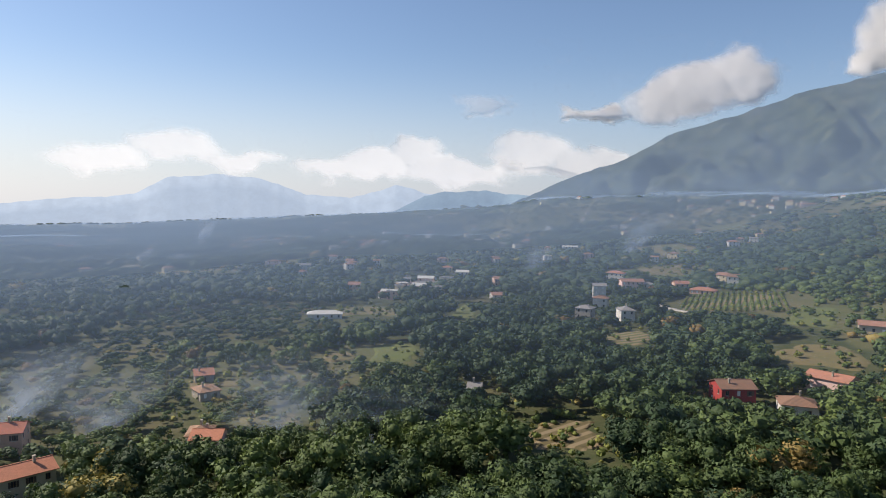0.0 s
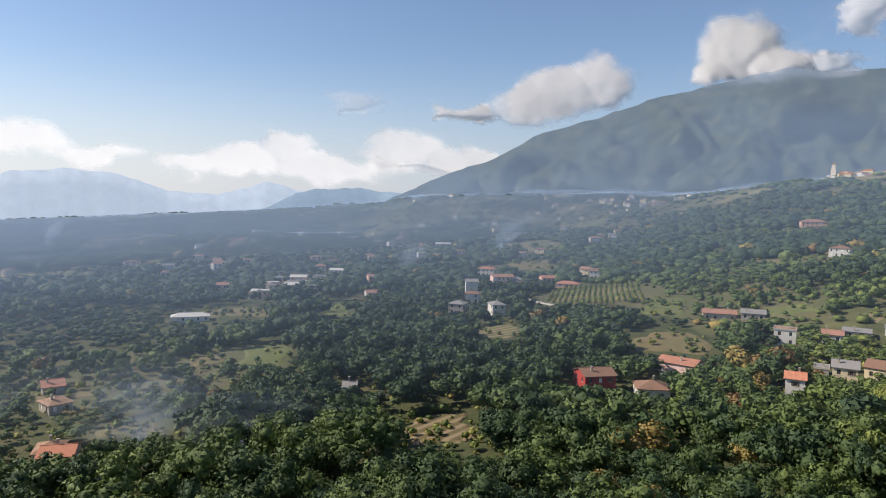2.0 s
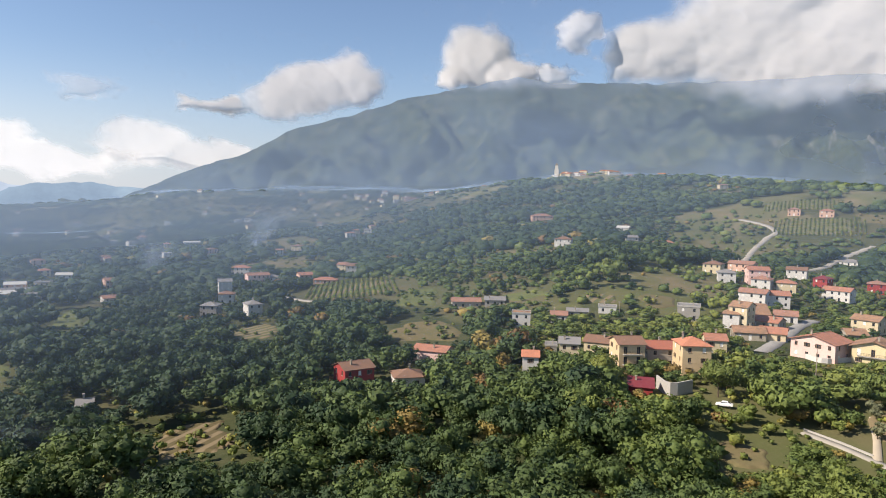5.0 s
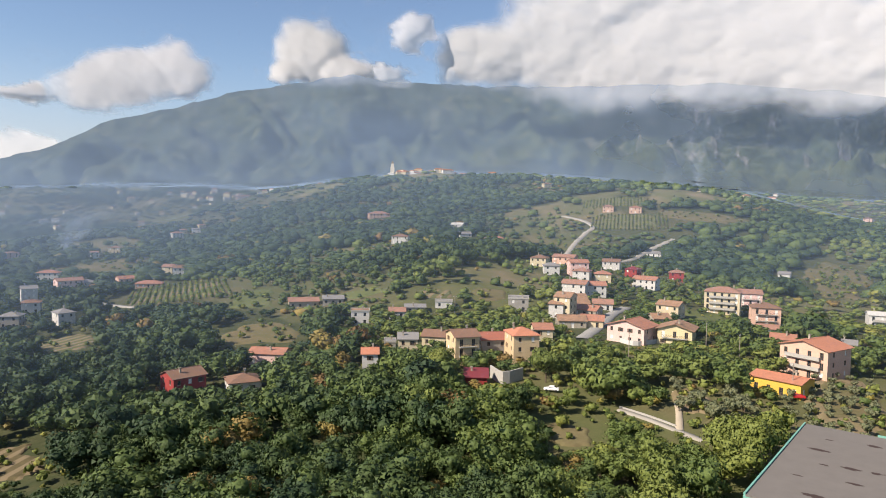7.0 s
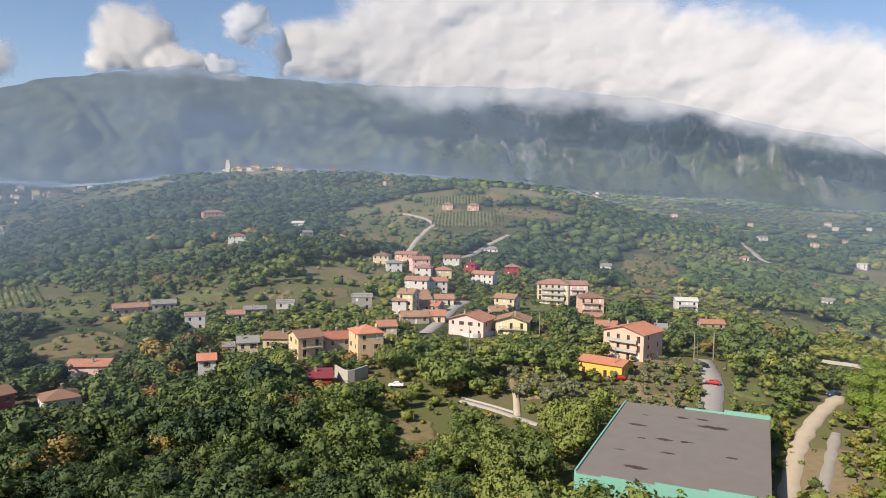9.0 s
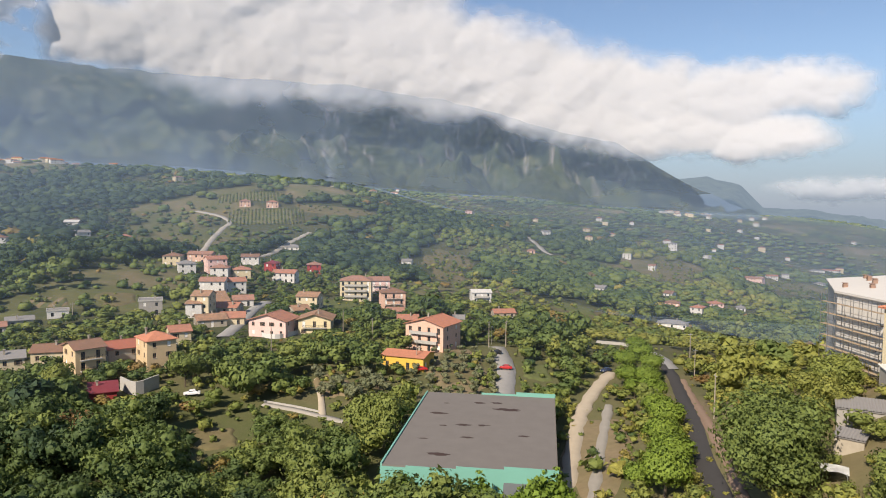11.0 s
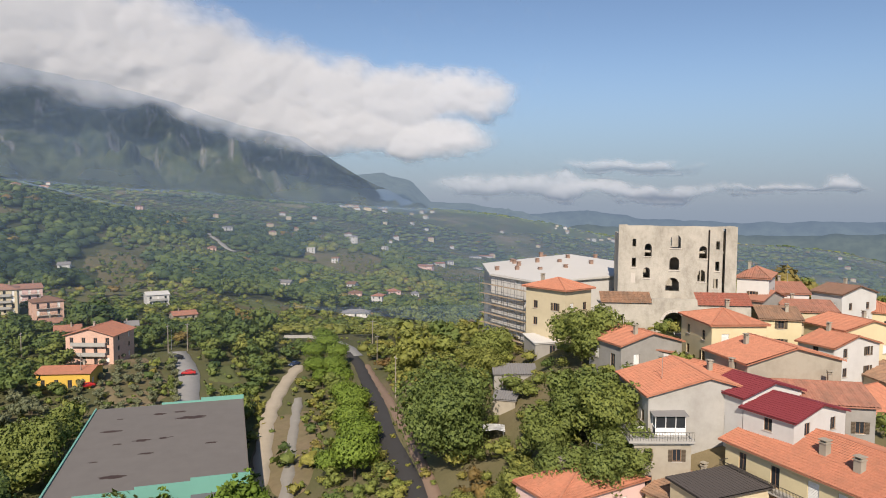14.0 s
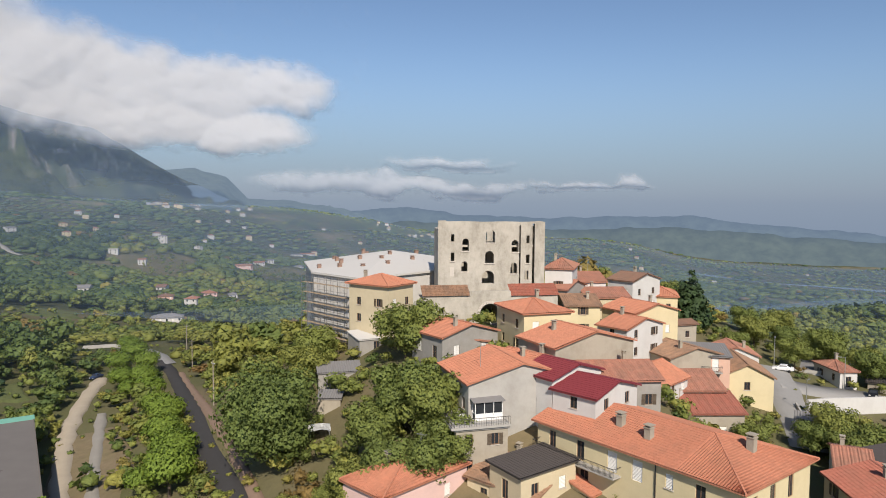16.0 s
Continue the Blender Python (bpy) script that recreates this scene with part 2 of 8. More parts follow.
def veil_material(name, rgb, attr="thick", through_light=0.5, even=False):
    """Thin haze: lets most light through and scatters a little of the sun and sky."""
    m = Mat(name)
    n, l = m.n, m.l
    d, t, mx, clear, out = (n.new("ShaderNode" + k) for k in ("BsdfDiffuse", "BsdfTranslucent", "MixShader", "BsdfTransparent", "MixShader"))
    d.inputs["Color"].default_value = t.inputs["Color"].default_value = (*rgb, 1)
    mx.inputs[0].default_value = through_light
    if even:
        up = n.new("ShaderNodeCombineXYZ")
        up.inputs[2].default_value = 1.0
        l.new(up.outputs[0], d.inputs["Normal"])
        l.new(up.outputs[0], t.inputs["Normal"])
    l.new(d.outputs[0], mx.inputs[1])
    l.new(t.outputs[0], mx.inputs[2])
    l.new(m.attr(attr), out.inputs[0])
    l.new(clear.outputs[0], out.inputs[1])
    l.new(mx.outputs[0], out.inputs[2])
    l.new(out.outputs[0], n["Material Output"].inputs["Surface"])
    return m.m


def mountain_material():
    m = Mat("mountain_slope")
    w = m.coords("World")
    pick = m.noise(w, 0.018, 6, 0.65)
    # high slopes darker than low ones: cloud shade put into the forest colour
    high = m.ramp(pick, (0.38, (0.012, 0.022, 0.012)), (0.52, (0.032, 0.048, 0.024)), (0.66, (0.085, 0.09, 0.045)))
    low = m.ramp(pick, (0.35, (0.035, 0.05, 0.017)), (0.55, (0.06, 0.075, 0.024)), (0.75, (0.12, 0.115, 0.045)))
    c = m.mix(m.attr("low"), high, low)
    # bare limestone in upright streaks on the cliffs
    face = m.n.new("ShaderNodeCombineXYZ")
    m.l.new(m.attr("turn"), face.inputs[0])
    m.l.new(m.attr("rise"), face.inputs[1])
    streak = m.noise(face.outputs[0], 1.25, 9, 0.68)
    wide = m.noise(face.outputs[0], 0.32, 3, 0.5)
    bare = m.math("MULTIPLY", m.attr("rock"), m.ramp(m.math("ADD", m.math("MULTIPLY", streak, 0.6), m.math("MULTIPLY", wide, 0.4)), (0.525, (0, 0, 0)), (0.60, (1, 1, 1))))
    rock = m.ramp(m.noise(face.outputs[0], 4.0, 6, 0.75), (0.3, (0.09, 0.086, 0.08)), (0.7, (0.31, 0.28, 0.24)))
    c = m.mix(bare, c, rock)
    return m.done(c, 0.95, bump=m.noise(w, 0.05, 6, 0.7), strength=0.8, distance=12)


def asphalt(name, rgb):
    m = Mat(name)
    w = m.coords("World")
    c = m.mix(m.noise(w, 0.3, 6, 0.7), tone(rgb, 0.8), tone(rgb, 1.2))
    c = m.mix(m.math("MULTIPLY", m.noise(w, 7, 3), 0.4), c, tone(rgb, 0.7))
    return m.done(c, 0.9, bump=m.noise(w, 12, 2), strength=0.2, distance=0.02)


M_ASPHALT = asphalt("worn_asphalt", (0.30, 0.29, 0.27))
# dark asphalt, made darker still for the shade lying on the road
M_SHADED_DARK_ASPHALT = asphalt("shaded_dark_asphalt", (0.055, 0.052, 0.05))
M_DIRT = asphalt("pale_dirt", (0.46, 0.39, 0.29))
M_CONCRETE_ROAD = asphalt("pale_concrete", (0.32, 0.295, 0.25))
M_VERGE = asphalt("reddish_verge", (0.27, 0.185, 0.13))
M_PALE_ROAD = asphalt("pale_gravel_road", (0.38, 0.35, 0.30))
M_MEADOW = field_material("meadow_grass", (0.12, 0.15, 0.045), (0.17, 0.175, 0.07))
M_DRYFIELD = field_material("dry_grass_and_soil", (0.21, 0.165, 0.085), (0.13, 0.135, 0.05))
M_GROVE = field_material("grove_soil", (0.30, 0.225, 0.135), (0.22, 0.19, 0.09))
M_VINES = field_material("vine_rows", (0.1, 0.14, 0.04), (0.14, 0.17, 0.05), rows=3.2, turn=0.5)
M_ROWFIELD = field_material("planted_rows", (0.11, 0.13, 0.05), (0.17, 0.16, 0.07), rows=4.5, turn=1.2)
M_SHRUBS = field_material("brown_shrub_soil", (0.12, 0.1, 0.045), (0.17, 0.13, 0.06), rows=4.0, turn=0.9)

# ---- building blocks ----
CLEAR = []      # circles kept free of trees: x, y, radius
SIGHT = []      # open outlooks in front of houses: bearing, half width (degrees), slope of the line, distance


def mesh_object(name, verts, faces, material, parent=None, label="", smooth=False, attrs=None):
    """A mesh object from arrays of corners and faces."""
    me = bpy.data.meshes.new(name)
    me.from_pydata([tuple(map(float, v)) for v in verts] if not isinstance(verts, np.ndarray) else verts.tolist(), [], faces if isinstance(faces, list) else faces.tolist())
    for key, values in (attrs or {}).items():
        me.attributes.new(key, "FLOAT", "POINT").data.foreach_set("value", np.asarray(values, np.float32))
    if smooth:
        me.shade_smooth()
    me.materials.append(material)
    ob = new(name, me)
    if parent is not None:
        ob.parent = parent
    if label:
        ob["label"] = label
    return ob


def fast_mesh(name, verts, quads, material, attrs=None, smooth=False, normals=None):
    """A large mesh of triangles or quads, written straight into the arrays."""
    me = bpy.data.meshes.new(name)
    n, k = quads.shape
    me.vertices.add(len(verts))
    me.vertices.foreach_set("co", np.asarray(verts, np.float32).ravel())
    me.loops.add(n * k)
    me.loops.foreach_set("vertex_index", quads.astype(np.int32).ravel())
    me.polygons.add(n)
    me.polygons.foreach_set("loop_start", np.arange(0, n * k, k, dtype=np.int32))
    me.update(calc_edges=True)
    for key, values in (attrs or {}).items():
        me.attributes.new(key, "FLOAT", "POINT").data.foreach_set("value", np.asarray(values, np.float32))
    if smooth:
        me.shade_smooth()
    me.materials.append(material)
    if normals is not None:
        me.normals_split_custom_set_from_vertices(normals.tolist())
    return me


def grid_faces(rows, cols, wrap=False):
    i, j = np.meshgrid(np.arange(rows - 1), np.arange(cols if wrap else cols - 1), indexing="ij")
    k = (j + 1) % cols
    return np.stack([i * cols + j, i * cols + k, (i + 1) * cols + k, (i + 1) * cols + j], -1).reshape(-1, 4)


def part(name, bm, material, parent, label=""):
    """Links a bmesh as one mesh object under a thing or a part."""
    me = bpy.data.meshes.new(name)
    bm.to_mesh(me)
    bm.free()
    me.materials.append(material)
    ob = new(name, me)
    ob.parent = parent
    if label:
        ob["label"] = label
    return ob


def box(bm, x0, x1, y0, y1, z0, z1):
    v = [bm.verts.new(p) for p in ((x0, y0, z0), (x1, y0, z0), (x1, y1, z0), (x0, y1, z0), (x0, y0, z1), (x1, y0, z1), (x1, y1, z1), (x0, y1, z1))]
    for f in ((3, 2, 1, 0), (4, 5, 6, 7), (0, 1, 5, 4), (1, 2, 6, 5), (2, 3, 7, 6), (3, 0, 4, 7)):
        bm.faces.new([v[k] for k in f])


def boxes(*given):
    bm = bmesh.new()
    for b in given:
        box(bm, *b)
    return bm


def prism(bm, ring, z0, z1):
    """An upright prism over a ring of x, y points, anticlockwise."""
    low = [bm.verts.new((x, y, z0)) for x, y in ring]
    top = [bm.verts.new((x, y, z1)) for x, y in ring]
    bm.faces.new(top)
    bm.faces.new(low[::-1])
    for k in range(len(ring)):
        j = (k + 1) % len(ring)
        bm.faces.new((low[k], low[j], top[j], top[k]))


# ---- ground ----
M_GROUND = ground_material()
bearings = np.concatenate([np.arange(45, -160, -0.6), np.arange(-160, -315, -5.0)])
rings = np.concatenate([[0.01, 5.0], np.exp(np.arange(math.log(14), math.log(4750), 0.021))])
RR, BB = np.meshgrid(rings, np.radians(bearings), indexing="ij")
GX, GY = -np.sin(BB) * RR, np.cos(BB) * RR
GZ = ground_z(GX, GY)
ground_mesh = fast_mesh("ground", np.stack([GX, GY, GZ], -1).reshape(-1, 3), grid_faces(len(rings), len(bearings), True)[:, ::-1], M_GROUND, {"bare": np.where((bearing_of(GX, GY) < -86) & (np.hypot(GX, GY) < 185), 0.9, np.where((bearing_of(GX, GY) < -48) & (np.hypot(GX, GY) < 245), 0.75, np.array((0.0, 0.2, 0.5, 1.0))[land_use(GX, GY).astype(int)])).ravel()}, True)
tagged(new("ground", ground_mesh), "hilly valley floor of scrub, dry grass and bare earth", "ground", kind="structure")

# ---- mountain ----
CREST_AT = [-4, -7.3, -11.3, -16.4, -20.6, -25.2, -29.4, -34.9, -38.4, -41.4, -50, -60, -68, -76, -80, -85.4, -89.9, -94.4, -97, -104]
CREST_EL = [-2, 0.2, 2.2, 4.0, 6.2, 7.5, 8.85, 9.9, 10.7, 10.1, 9.9, 9.9, 9.7, 8.7, 7.7, 6.1, 5.35, 2.6, 1.2, -2]


def mountain_grid(b0, b1, at, elev, foot, top, power, rough, step=0.25, rows=70, seed=1, fine=34):
    b = np.arange(b0, b1, -step)
    s = np.linspace(0, 1.25, rows)
    S, B = np.meshgrid(s, b, indexing="ij")
    order = np.argsort(at)
    el = np.interp(B, np.array(at)[order], np.array(elev)[order])
    u = np.minimum(S, 1.0)
    r = foot + (top - foot) * S
    a = np.radians(B)
    x, y = -np.sin(a) * r, np.cos(a) * r
    crest = 60 + top * np.tan(np.radians(el)) + (fractal(B / 1.3, B * 0, seed + 30, 4) - 0.47) * 22
    low = ground_z(-np.sin(a) * foot, np.cos(a) * foot) - 12
    bend = (fractal(B / 6, S * 3, seed + 9, 3) - 0.47) * 7
    gully = np.abs(fractal((B + bend) / 4.5, S * 2.4 + B * 0.05, seed, 5) - 0.5) * 2
    z = low + (crest - low) * u ** power + (gully - 0.32) * rough * (1 + 0.25 * np.clip((-B - 57) / 6, 0, 1)) * u * (1 - u) * 3.2
    z += (fractal(B / 0.9, S * 14, seed + 5, 4) - 0.47) * fine * u * (1 - u) * 3.6
    z -= np.clip(S - 1, 0, 1) * (crest - low) * 2.2
    return x, y, z, S, B, gully


MX, MY, MZ, MS, MB, gully = mountain_grid(-3, -106, CREST_AT, CREST_EL, 1750, 3500, 1.35, 230, fine=55)
cliff_zone = np.clip((-MB - 57) / 5, 0, 1) * np.clip((95 + MB) / 6, 0, 1) * np.clip((MS - 0.36) / 0.1, 0, 1)
low = np.clip((0.52 - MS + (fractal(MB / 2.5, MS * 4, 31, 4) - 0.47) * 0.3) / 0.14, 0, 1) * np.clip((-MB - 34) / 14, 0, 1)
rock = np.clip(cliff_zone * 0.9 + 0.12, 0, 1)
M_MOUNTAIN = mountain_material()
mountain = new("mountain", fast_mesh("mountain", np.stack([MX, MY, MZ], -1).reshape(-1, 3), grid_faces(*MX.shape)[:, ::-1], M_MOUNTAIN, {"turn": MB.ravel(), "rise": MS.ravel() * 5.5, "rock": rock.ravel(), "low": low.ravel()}, True))
tagged(mountain, "high wooded mountain with grey limestone cliffs, its top in cloud", "mountain", kind="structure")
# distant ridges, pale with distance: their haze is put in as emission
def ridge(name, at, elev, distance, material, label, seed):
    b = np.arange(max(at), min(at), -0.2)
    order = np.argsort(at)
    el = np.interp(b, np.array(at, float)[order], np.array(elev, float)[order])
    crest = 60 + distance * np.tan(np.radians(el)) + (fractal(b / 1.5, b * 0, seed, 5) - 0.47) * 26
    rows = []
    for k in range(9):
        s = k / 6
        r = distance - 500 + 500 * s
        z = -420 + (crest + 420) * min(s, 1) ** 0.8 - max(0, s - 1) * 900 + (fractal(b / 1.2, b * 0 + s * 4, seed + 3, 4) - 0.47) * 24 * (0 < s < 1)
        rows.append(np.stack([-np.sin(np.radians(b)) * r, np.cos(np.radians(b)) * r, z], -1))
    v = np.stack(rows)
    ob = new(name, fast_mesh(name, v.reshape(-1, 3), grid_faces(v.shape[0], v.shape[1])[:, ::-1], material, smooth=True))
    return tagged(ob, label, "hills", kind="structure")


# glow is haze put into the emission; the hills give off no light
def haze_glow_material(name, rgb, glow):
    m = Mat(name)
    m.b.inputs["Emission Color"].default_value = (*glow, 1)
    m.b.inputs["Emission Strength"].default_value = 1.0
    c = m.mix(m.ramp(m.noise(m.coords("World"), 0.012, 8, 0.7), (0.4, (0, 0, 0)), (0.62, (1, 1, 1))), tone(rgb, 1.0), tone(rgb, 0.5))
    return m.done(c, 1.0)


M_FAR_W = haze_glow_material("pale_ridge", (0.08, 0.10, 0.12), (0.33, 0.40, 0.49))
M_FAR_W2 = haze_glow_material("blue_ridge", (0.06, 0.09, 0.10), (0.19, 0.26, 0.35))
M_FAR_E = haze_glow_material("hazy_hills", (0.035, 0.045, 0.035), (0.115, 0.165, 0.235))
M_FAR_E2 = haze_glow_material("hazy_wooded_hills", (0.05, 0.06, 0.038), (0.075, 0.112, 0.15))
M_FOOTHILL = haze_glow_material("hazy_foothill", (0.045, 0.055, 0.04), (0.12, 0.17, 0.23))
PX, PY, PZ, PS, PB, gully = mountain_grid(-92, -112, [-92, -94, -97, -99.4, -101, -104, -108.7, -112], [-1, 2.2, 2.5, 1.75, 0.1, 0.0, -0.8, -1.6], 2600, 4100, 1.2, 90, rows=40, seed=14)
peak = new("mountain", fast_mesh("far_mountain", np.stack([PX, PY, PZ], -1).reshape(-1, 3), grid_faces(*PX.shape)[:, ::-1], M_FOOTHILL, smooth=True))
tagged(peak, "rounded wooded foothill behind the mountain's flank", "mountain", kind="structure")
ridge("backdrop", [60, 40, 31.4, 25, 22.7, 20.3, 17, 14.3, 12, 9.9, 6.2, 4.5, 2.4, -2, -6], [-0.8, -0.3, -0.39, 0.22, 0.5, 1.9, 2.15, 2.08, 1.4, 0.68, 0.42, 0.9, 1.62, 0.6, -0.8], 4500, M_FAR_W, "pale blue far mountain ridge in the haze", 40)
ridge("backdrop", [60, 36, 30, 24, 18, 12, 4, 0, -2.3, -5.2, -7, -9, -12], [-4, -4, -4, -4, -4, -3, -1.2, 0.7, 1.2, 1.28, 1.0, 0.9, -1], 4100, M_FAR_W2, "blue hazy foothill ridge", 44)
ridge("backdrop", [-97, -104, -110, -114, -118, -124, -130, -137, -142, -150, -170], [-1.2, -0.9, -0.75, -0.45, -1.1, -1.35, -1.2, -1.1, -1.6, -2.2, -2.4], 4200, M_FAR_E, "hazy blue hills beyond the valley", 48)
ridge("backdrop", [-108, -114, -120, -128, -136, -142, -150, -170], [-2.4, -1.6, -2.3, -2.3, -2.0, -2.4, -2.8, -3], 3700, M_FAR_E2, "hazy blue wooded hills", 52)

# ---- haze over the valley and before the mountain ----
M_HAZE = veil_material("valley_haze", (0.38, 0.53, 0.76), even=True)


# distance haze put into the sheet's density, by distance and bearing
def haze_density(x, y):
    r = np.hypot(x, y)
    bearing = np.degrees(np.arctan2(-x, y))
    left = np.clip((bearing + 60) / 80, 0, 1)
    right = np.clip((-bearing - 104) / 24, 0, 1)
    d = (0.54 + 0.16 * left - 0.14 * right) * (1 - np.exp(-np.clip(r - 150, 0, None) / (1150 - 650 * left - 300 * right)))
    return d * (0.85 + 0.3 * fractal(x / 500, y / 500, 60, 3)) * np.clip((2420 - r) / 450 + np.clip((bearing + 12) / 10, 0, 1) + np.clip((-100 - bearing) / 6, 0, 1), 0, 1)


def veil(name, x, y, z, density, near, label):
    """A tinted sheet standing in for hazy air over a surface, drawn a little towards the hill."""
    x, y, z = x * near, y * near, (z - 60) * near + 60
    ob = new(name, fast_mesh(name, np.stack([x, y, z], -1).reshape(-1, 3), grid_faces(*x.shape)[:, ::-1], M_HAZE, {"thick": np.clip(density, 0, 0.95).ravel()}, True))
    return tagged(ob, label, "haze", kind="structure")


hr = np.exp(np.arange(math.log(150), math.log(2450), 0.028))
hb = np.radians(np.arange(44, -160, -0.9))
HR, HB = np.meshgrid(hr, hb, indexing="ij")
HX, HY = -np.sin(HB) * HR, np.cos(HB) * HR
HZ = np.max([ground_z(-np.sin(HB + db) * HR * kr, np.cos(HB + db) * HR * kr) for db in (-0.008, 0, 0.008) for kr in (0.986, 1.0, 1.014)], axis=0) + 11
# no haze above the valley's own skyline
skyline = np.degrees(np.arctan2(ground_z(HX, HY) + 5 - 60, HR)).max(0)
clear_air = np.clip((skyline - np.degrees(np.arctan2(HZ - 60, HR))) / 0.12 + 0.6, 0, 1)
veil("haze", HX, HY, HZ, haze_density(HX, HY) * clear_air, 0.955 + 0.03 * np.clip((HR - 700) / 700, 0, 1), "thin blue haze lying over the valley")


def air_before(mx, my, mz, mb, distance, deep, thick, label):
    """A tinted upright sheet standing in for hazy air before a mountain, as high as its crest; thickest low down."""
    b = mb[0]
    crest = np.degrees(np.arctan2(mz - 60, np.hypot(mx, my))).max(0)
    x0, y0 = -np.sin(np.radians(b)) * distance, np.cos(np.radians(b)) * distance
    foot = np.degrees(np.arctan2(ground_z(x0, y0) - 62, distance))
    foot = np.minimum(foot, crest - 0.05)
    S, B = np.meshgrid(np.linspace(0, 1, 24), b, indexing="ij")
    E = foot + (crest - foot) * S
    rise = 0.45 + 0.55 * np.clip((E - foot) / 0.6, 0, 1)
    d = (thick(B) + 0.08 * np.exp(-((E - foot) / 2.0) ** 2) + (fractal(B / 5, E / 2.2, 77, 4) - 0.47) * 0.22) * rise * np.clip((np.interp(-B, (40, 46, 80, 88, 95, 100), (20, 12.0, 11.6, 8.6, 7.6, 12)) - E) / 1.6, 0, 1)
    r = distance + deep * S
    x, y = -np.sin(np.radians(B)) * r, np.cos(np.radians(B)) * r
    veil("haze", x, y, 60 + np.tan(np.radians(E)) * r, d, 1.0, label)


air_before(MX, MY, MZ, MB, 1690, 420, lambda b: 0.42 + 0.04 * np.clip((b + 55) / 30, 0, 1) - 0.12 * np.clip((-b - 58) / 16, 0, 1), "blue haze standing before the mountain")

# ---- clouds ----
M_CLOUD = veil_material("cloud_white", (0.83, 0.83, 0.84), through_light=0.6)

M_THIN_CLOUD = veil_material("thin_cloud", (0.86, 0.85, 0.84), through_light=0.62)


def cloud(puffs, distance, label, seed, soft=0.5, wisp=1.0, step=0.2, peak=1.0, lean=0, round_out=130, material=None):
    """A bank of cloud: soft billows (bearing, height, half width, half height, all in degrees as seen from the village), thick in the middle, with torn edges."""
    p = np.array(puffs, float)
    b = np.arange(p[:, 0].max() + p[p[:, 0].argmax(), 2] * 1.5, p[:, 0].min() - p[p[:, 0].argmin(), 2] * 1.5, -step)
    e = np.arange((p[:, 1] - p[:, 3] * 1.5).min(), (p[:, 1] + p[:, 3] * 1.5).max(), step)
    E, B = np.meshgrid(e, b, indexing="ij")
    warp = 1.0 * wisp
    wb = B + (fractal(B / 2.6, E / 1.6, seed, 5) - 0.47) * 5 * warp
    we = E + (fractal(B / 2.2 + 9, E / 1.4, seed + 7, 5) - 0.47) * 3.2 * warp
    body = np.zeros_like(B)
    for pb, pe, hw, hh in p:
        q = ((wb - pb) / hw) ** 2 + ((we - pe) / hh) ** 2
        body = np.maximum(body, 1 - q) + 0.25 * np.minimum(np.clip(body, 0, 1), np.clip(1 - q, 0, 1))
    calm = np.zeros_like(B)
    for pb, pe, hw, hh in p:
        calm = np.maximum(calm, 1 - ((0.7 * B + 0.3 * wb - pb) / hw) ** 2 - ((0.7 * E + 0.3 * we - pe) / hh) ** 2)
    body += (fractal(B / 0.9, E / 0.7, seed + 3, 4) - 0.47) * 0.5 * wisp
    density = np.clip(1.12 * body / soft, 0, 1)
    density = density * density * (3 - 2 * density) * peak
    density[0], density[-1], density[:, 0], density[:, -1] = 0, 0, 0, 0
    billow = fractal(B / 2.6, E / 1.7, seed + 11, 4) - 0.47
    bulge = np.sqrt(np.clip(calm, 0, 1)) * round_out + billow * round_out * 0.45 - (E - p[:, 1].mean()) * lean
    r = distance - bulge
    x, y, z = -np.sin(np.radians(B)) * r, np.cos(np.radians(B)) * r, 60 + np.tan(np.radians(E)) * r
    ob = new("cloud", fast_mesh("cloud", np.stack([x, y, z], -1).reshape(-1, 3), grid_faces(*B.shape)[:, ::-1], material or M_CLOUD, {"thick": density.ravel()}, True))
    return tagged(ob, label, "cloud", kind="structure")


cloud([(-47.5, 12.4, 3.5, 2.8), (-50, 12.2, 5, 3.4), (-56, 13, 8, 5), (-64, 13.2, 9, 5.4), (-72, 13, 9, 5.2), (-60, 17, 10, 5), (-70, 17.5, 9, 5), (-80, 11.6, 8, 4.6), (-86, 9.8, 7, 4.4), (-92, 8.6, 7, 4.2), (-98, 8.4, 6, 3.4), (-103.5, 8.8, 5, 2.4), (-94, 6, 8, 2.6), (-101, 5.2, 6, 2), (-84, 8.2, 5, 3), (-89, 7, 6, 2.8), (-60, 11.2, 8, 4), (-68, 11.2, 8, 4.2), (-76, 10.8, 7, 4.2), (-82, 9.4, 6, 3.4)], 2760, "thick white cloud bank lying on the mountain top", 70, soft=0.95, wisp=0.55, lean=16, round_out=85)
cloud([(-20, 8.6, 4.5, 2.3), (-25, 10.2, 3.2, 2.3), (-22, 9.4, 5, 2), (-14, 7.6, 3.5, 0.6)], 3900, "white cumulus cloud beside the mountain ridge", 81, soft=0.8, wisp=0.6, lean=90)
cloud([(-35, 12.4, 3.2, 3.0), (-37.5, 11, 3, 1.4), (-33.5, 10.6, 2, 1.5)], 2760, "white cumulus cloud touching the summit", 86, soft=0.8, wisp=0.6, lean=60)
cloud([(-43.5, 13.6, 1.8, 2.2), (-41, 10.3, 2.4, 0.9)], 2760, "small torn cloud by the summit", 88, soft=0.8, wisp=0.9, peak=0.75)
cloud([(20, 4.3, 4, 1.5), (25, 3.2, 4, 1.3), (15, 3.3, 4, 1)], 4250, "low pale cumulus over far mountains", 91, lean=-150, soft=0.9, wisp=0.6, peak=0.6, material=M_THIN_CLOUD, round_out=60)
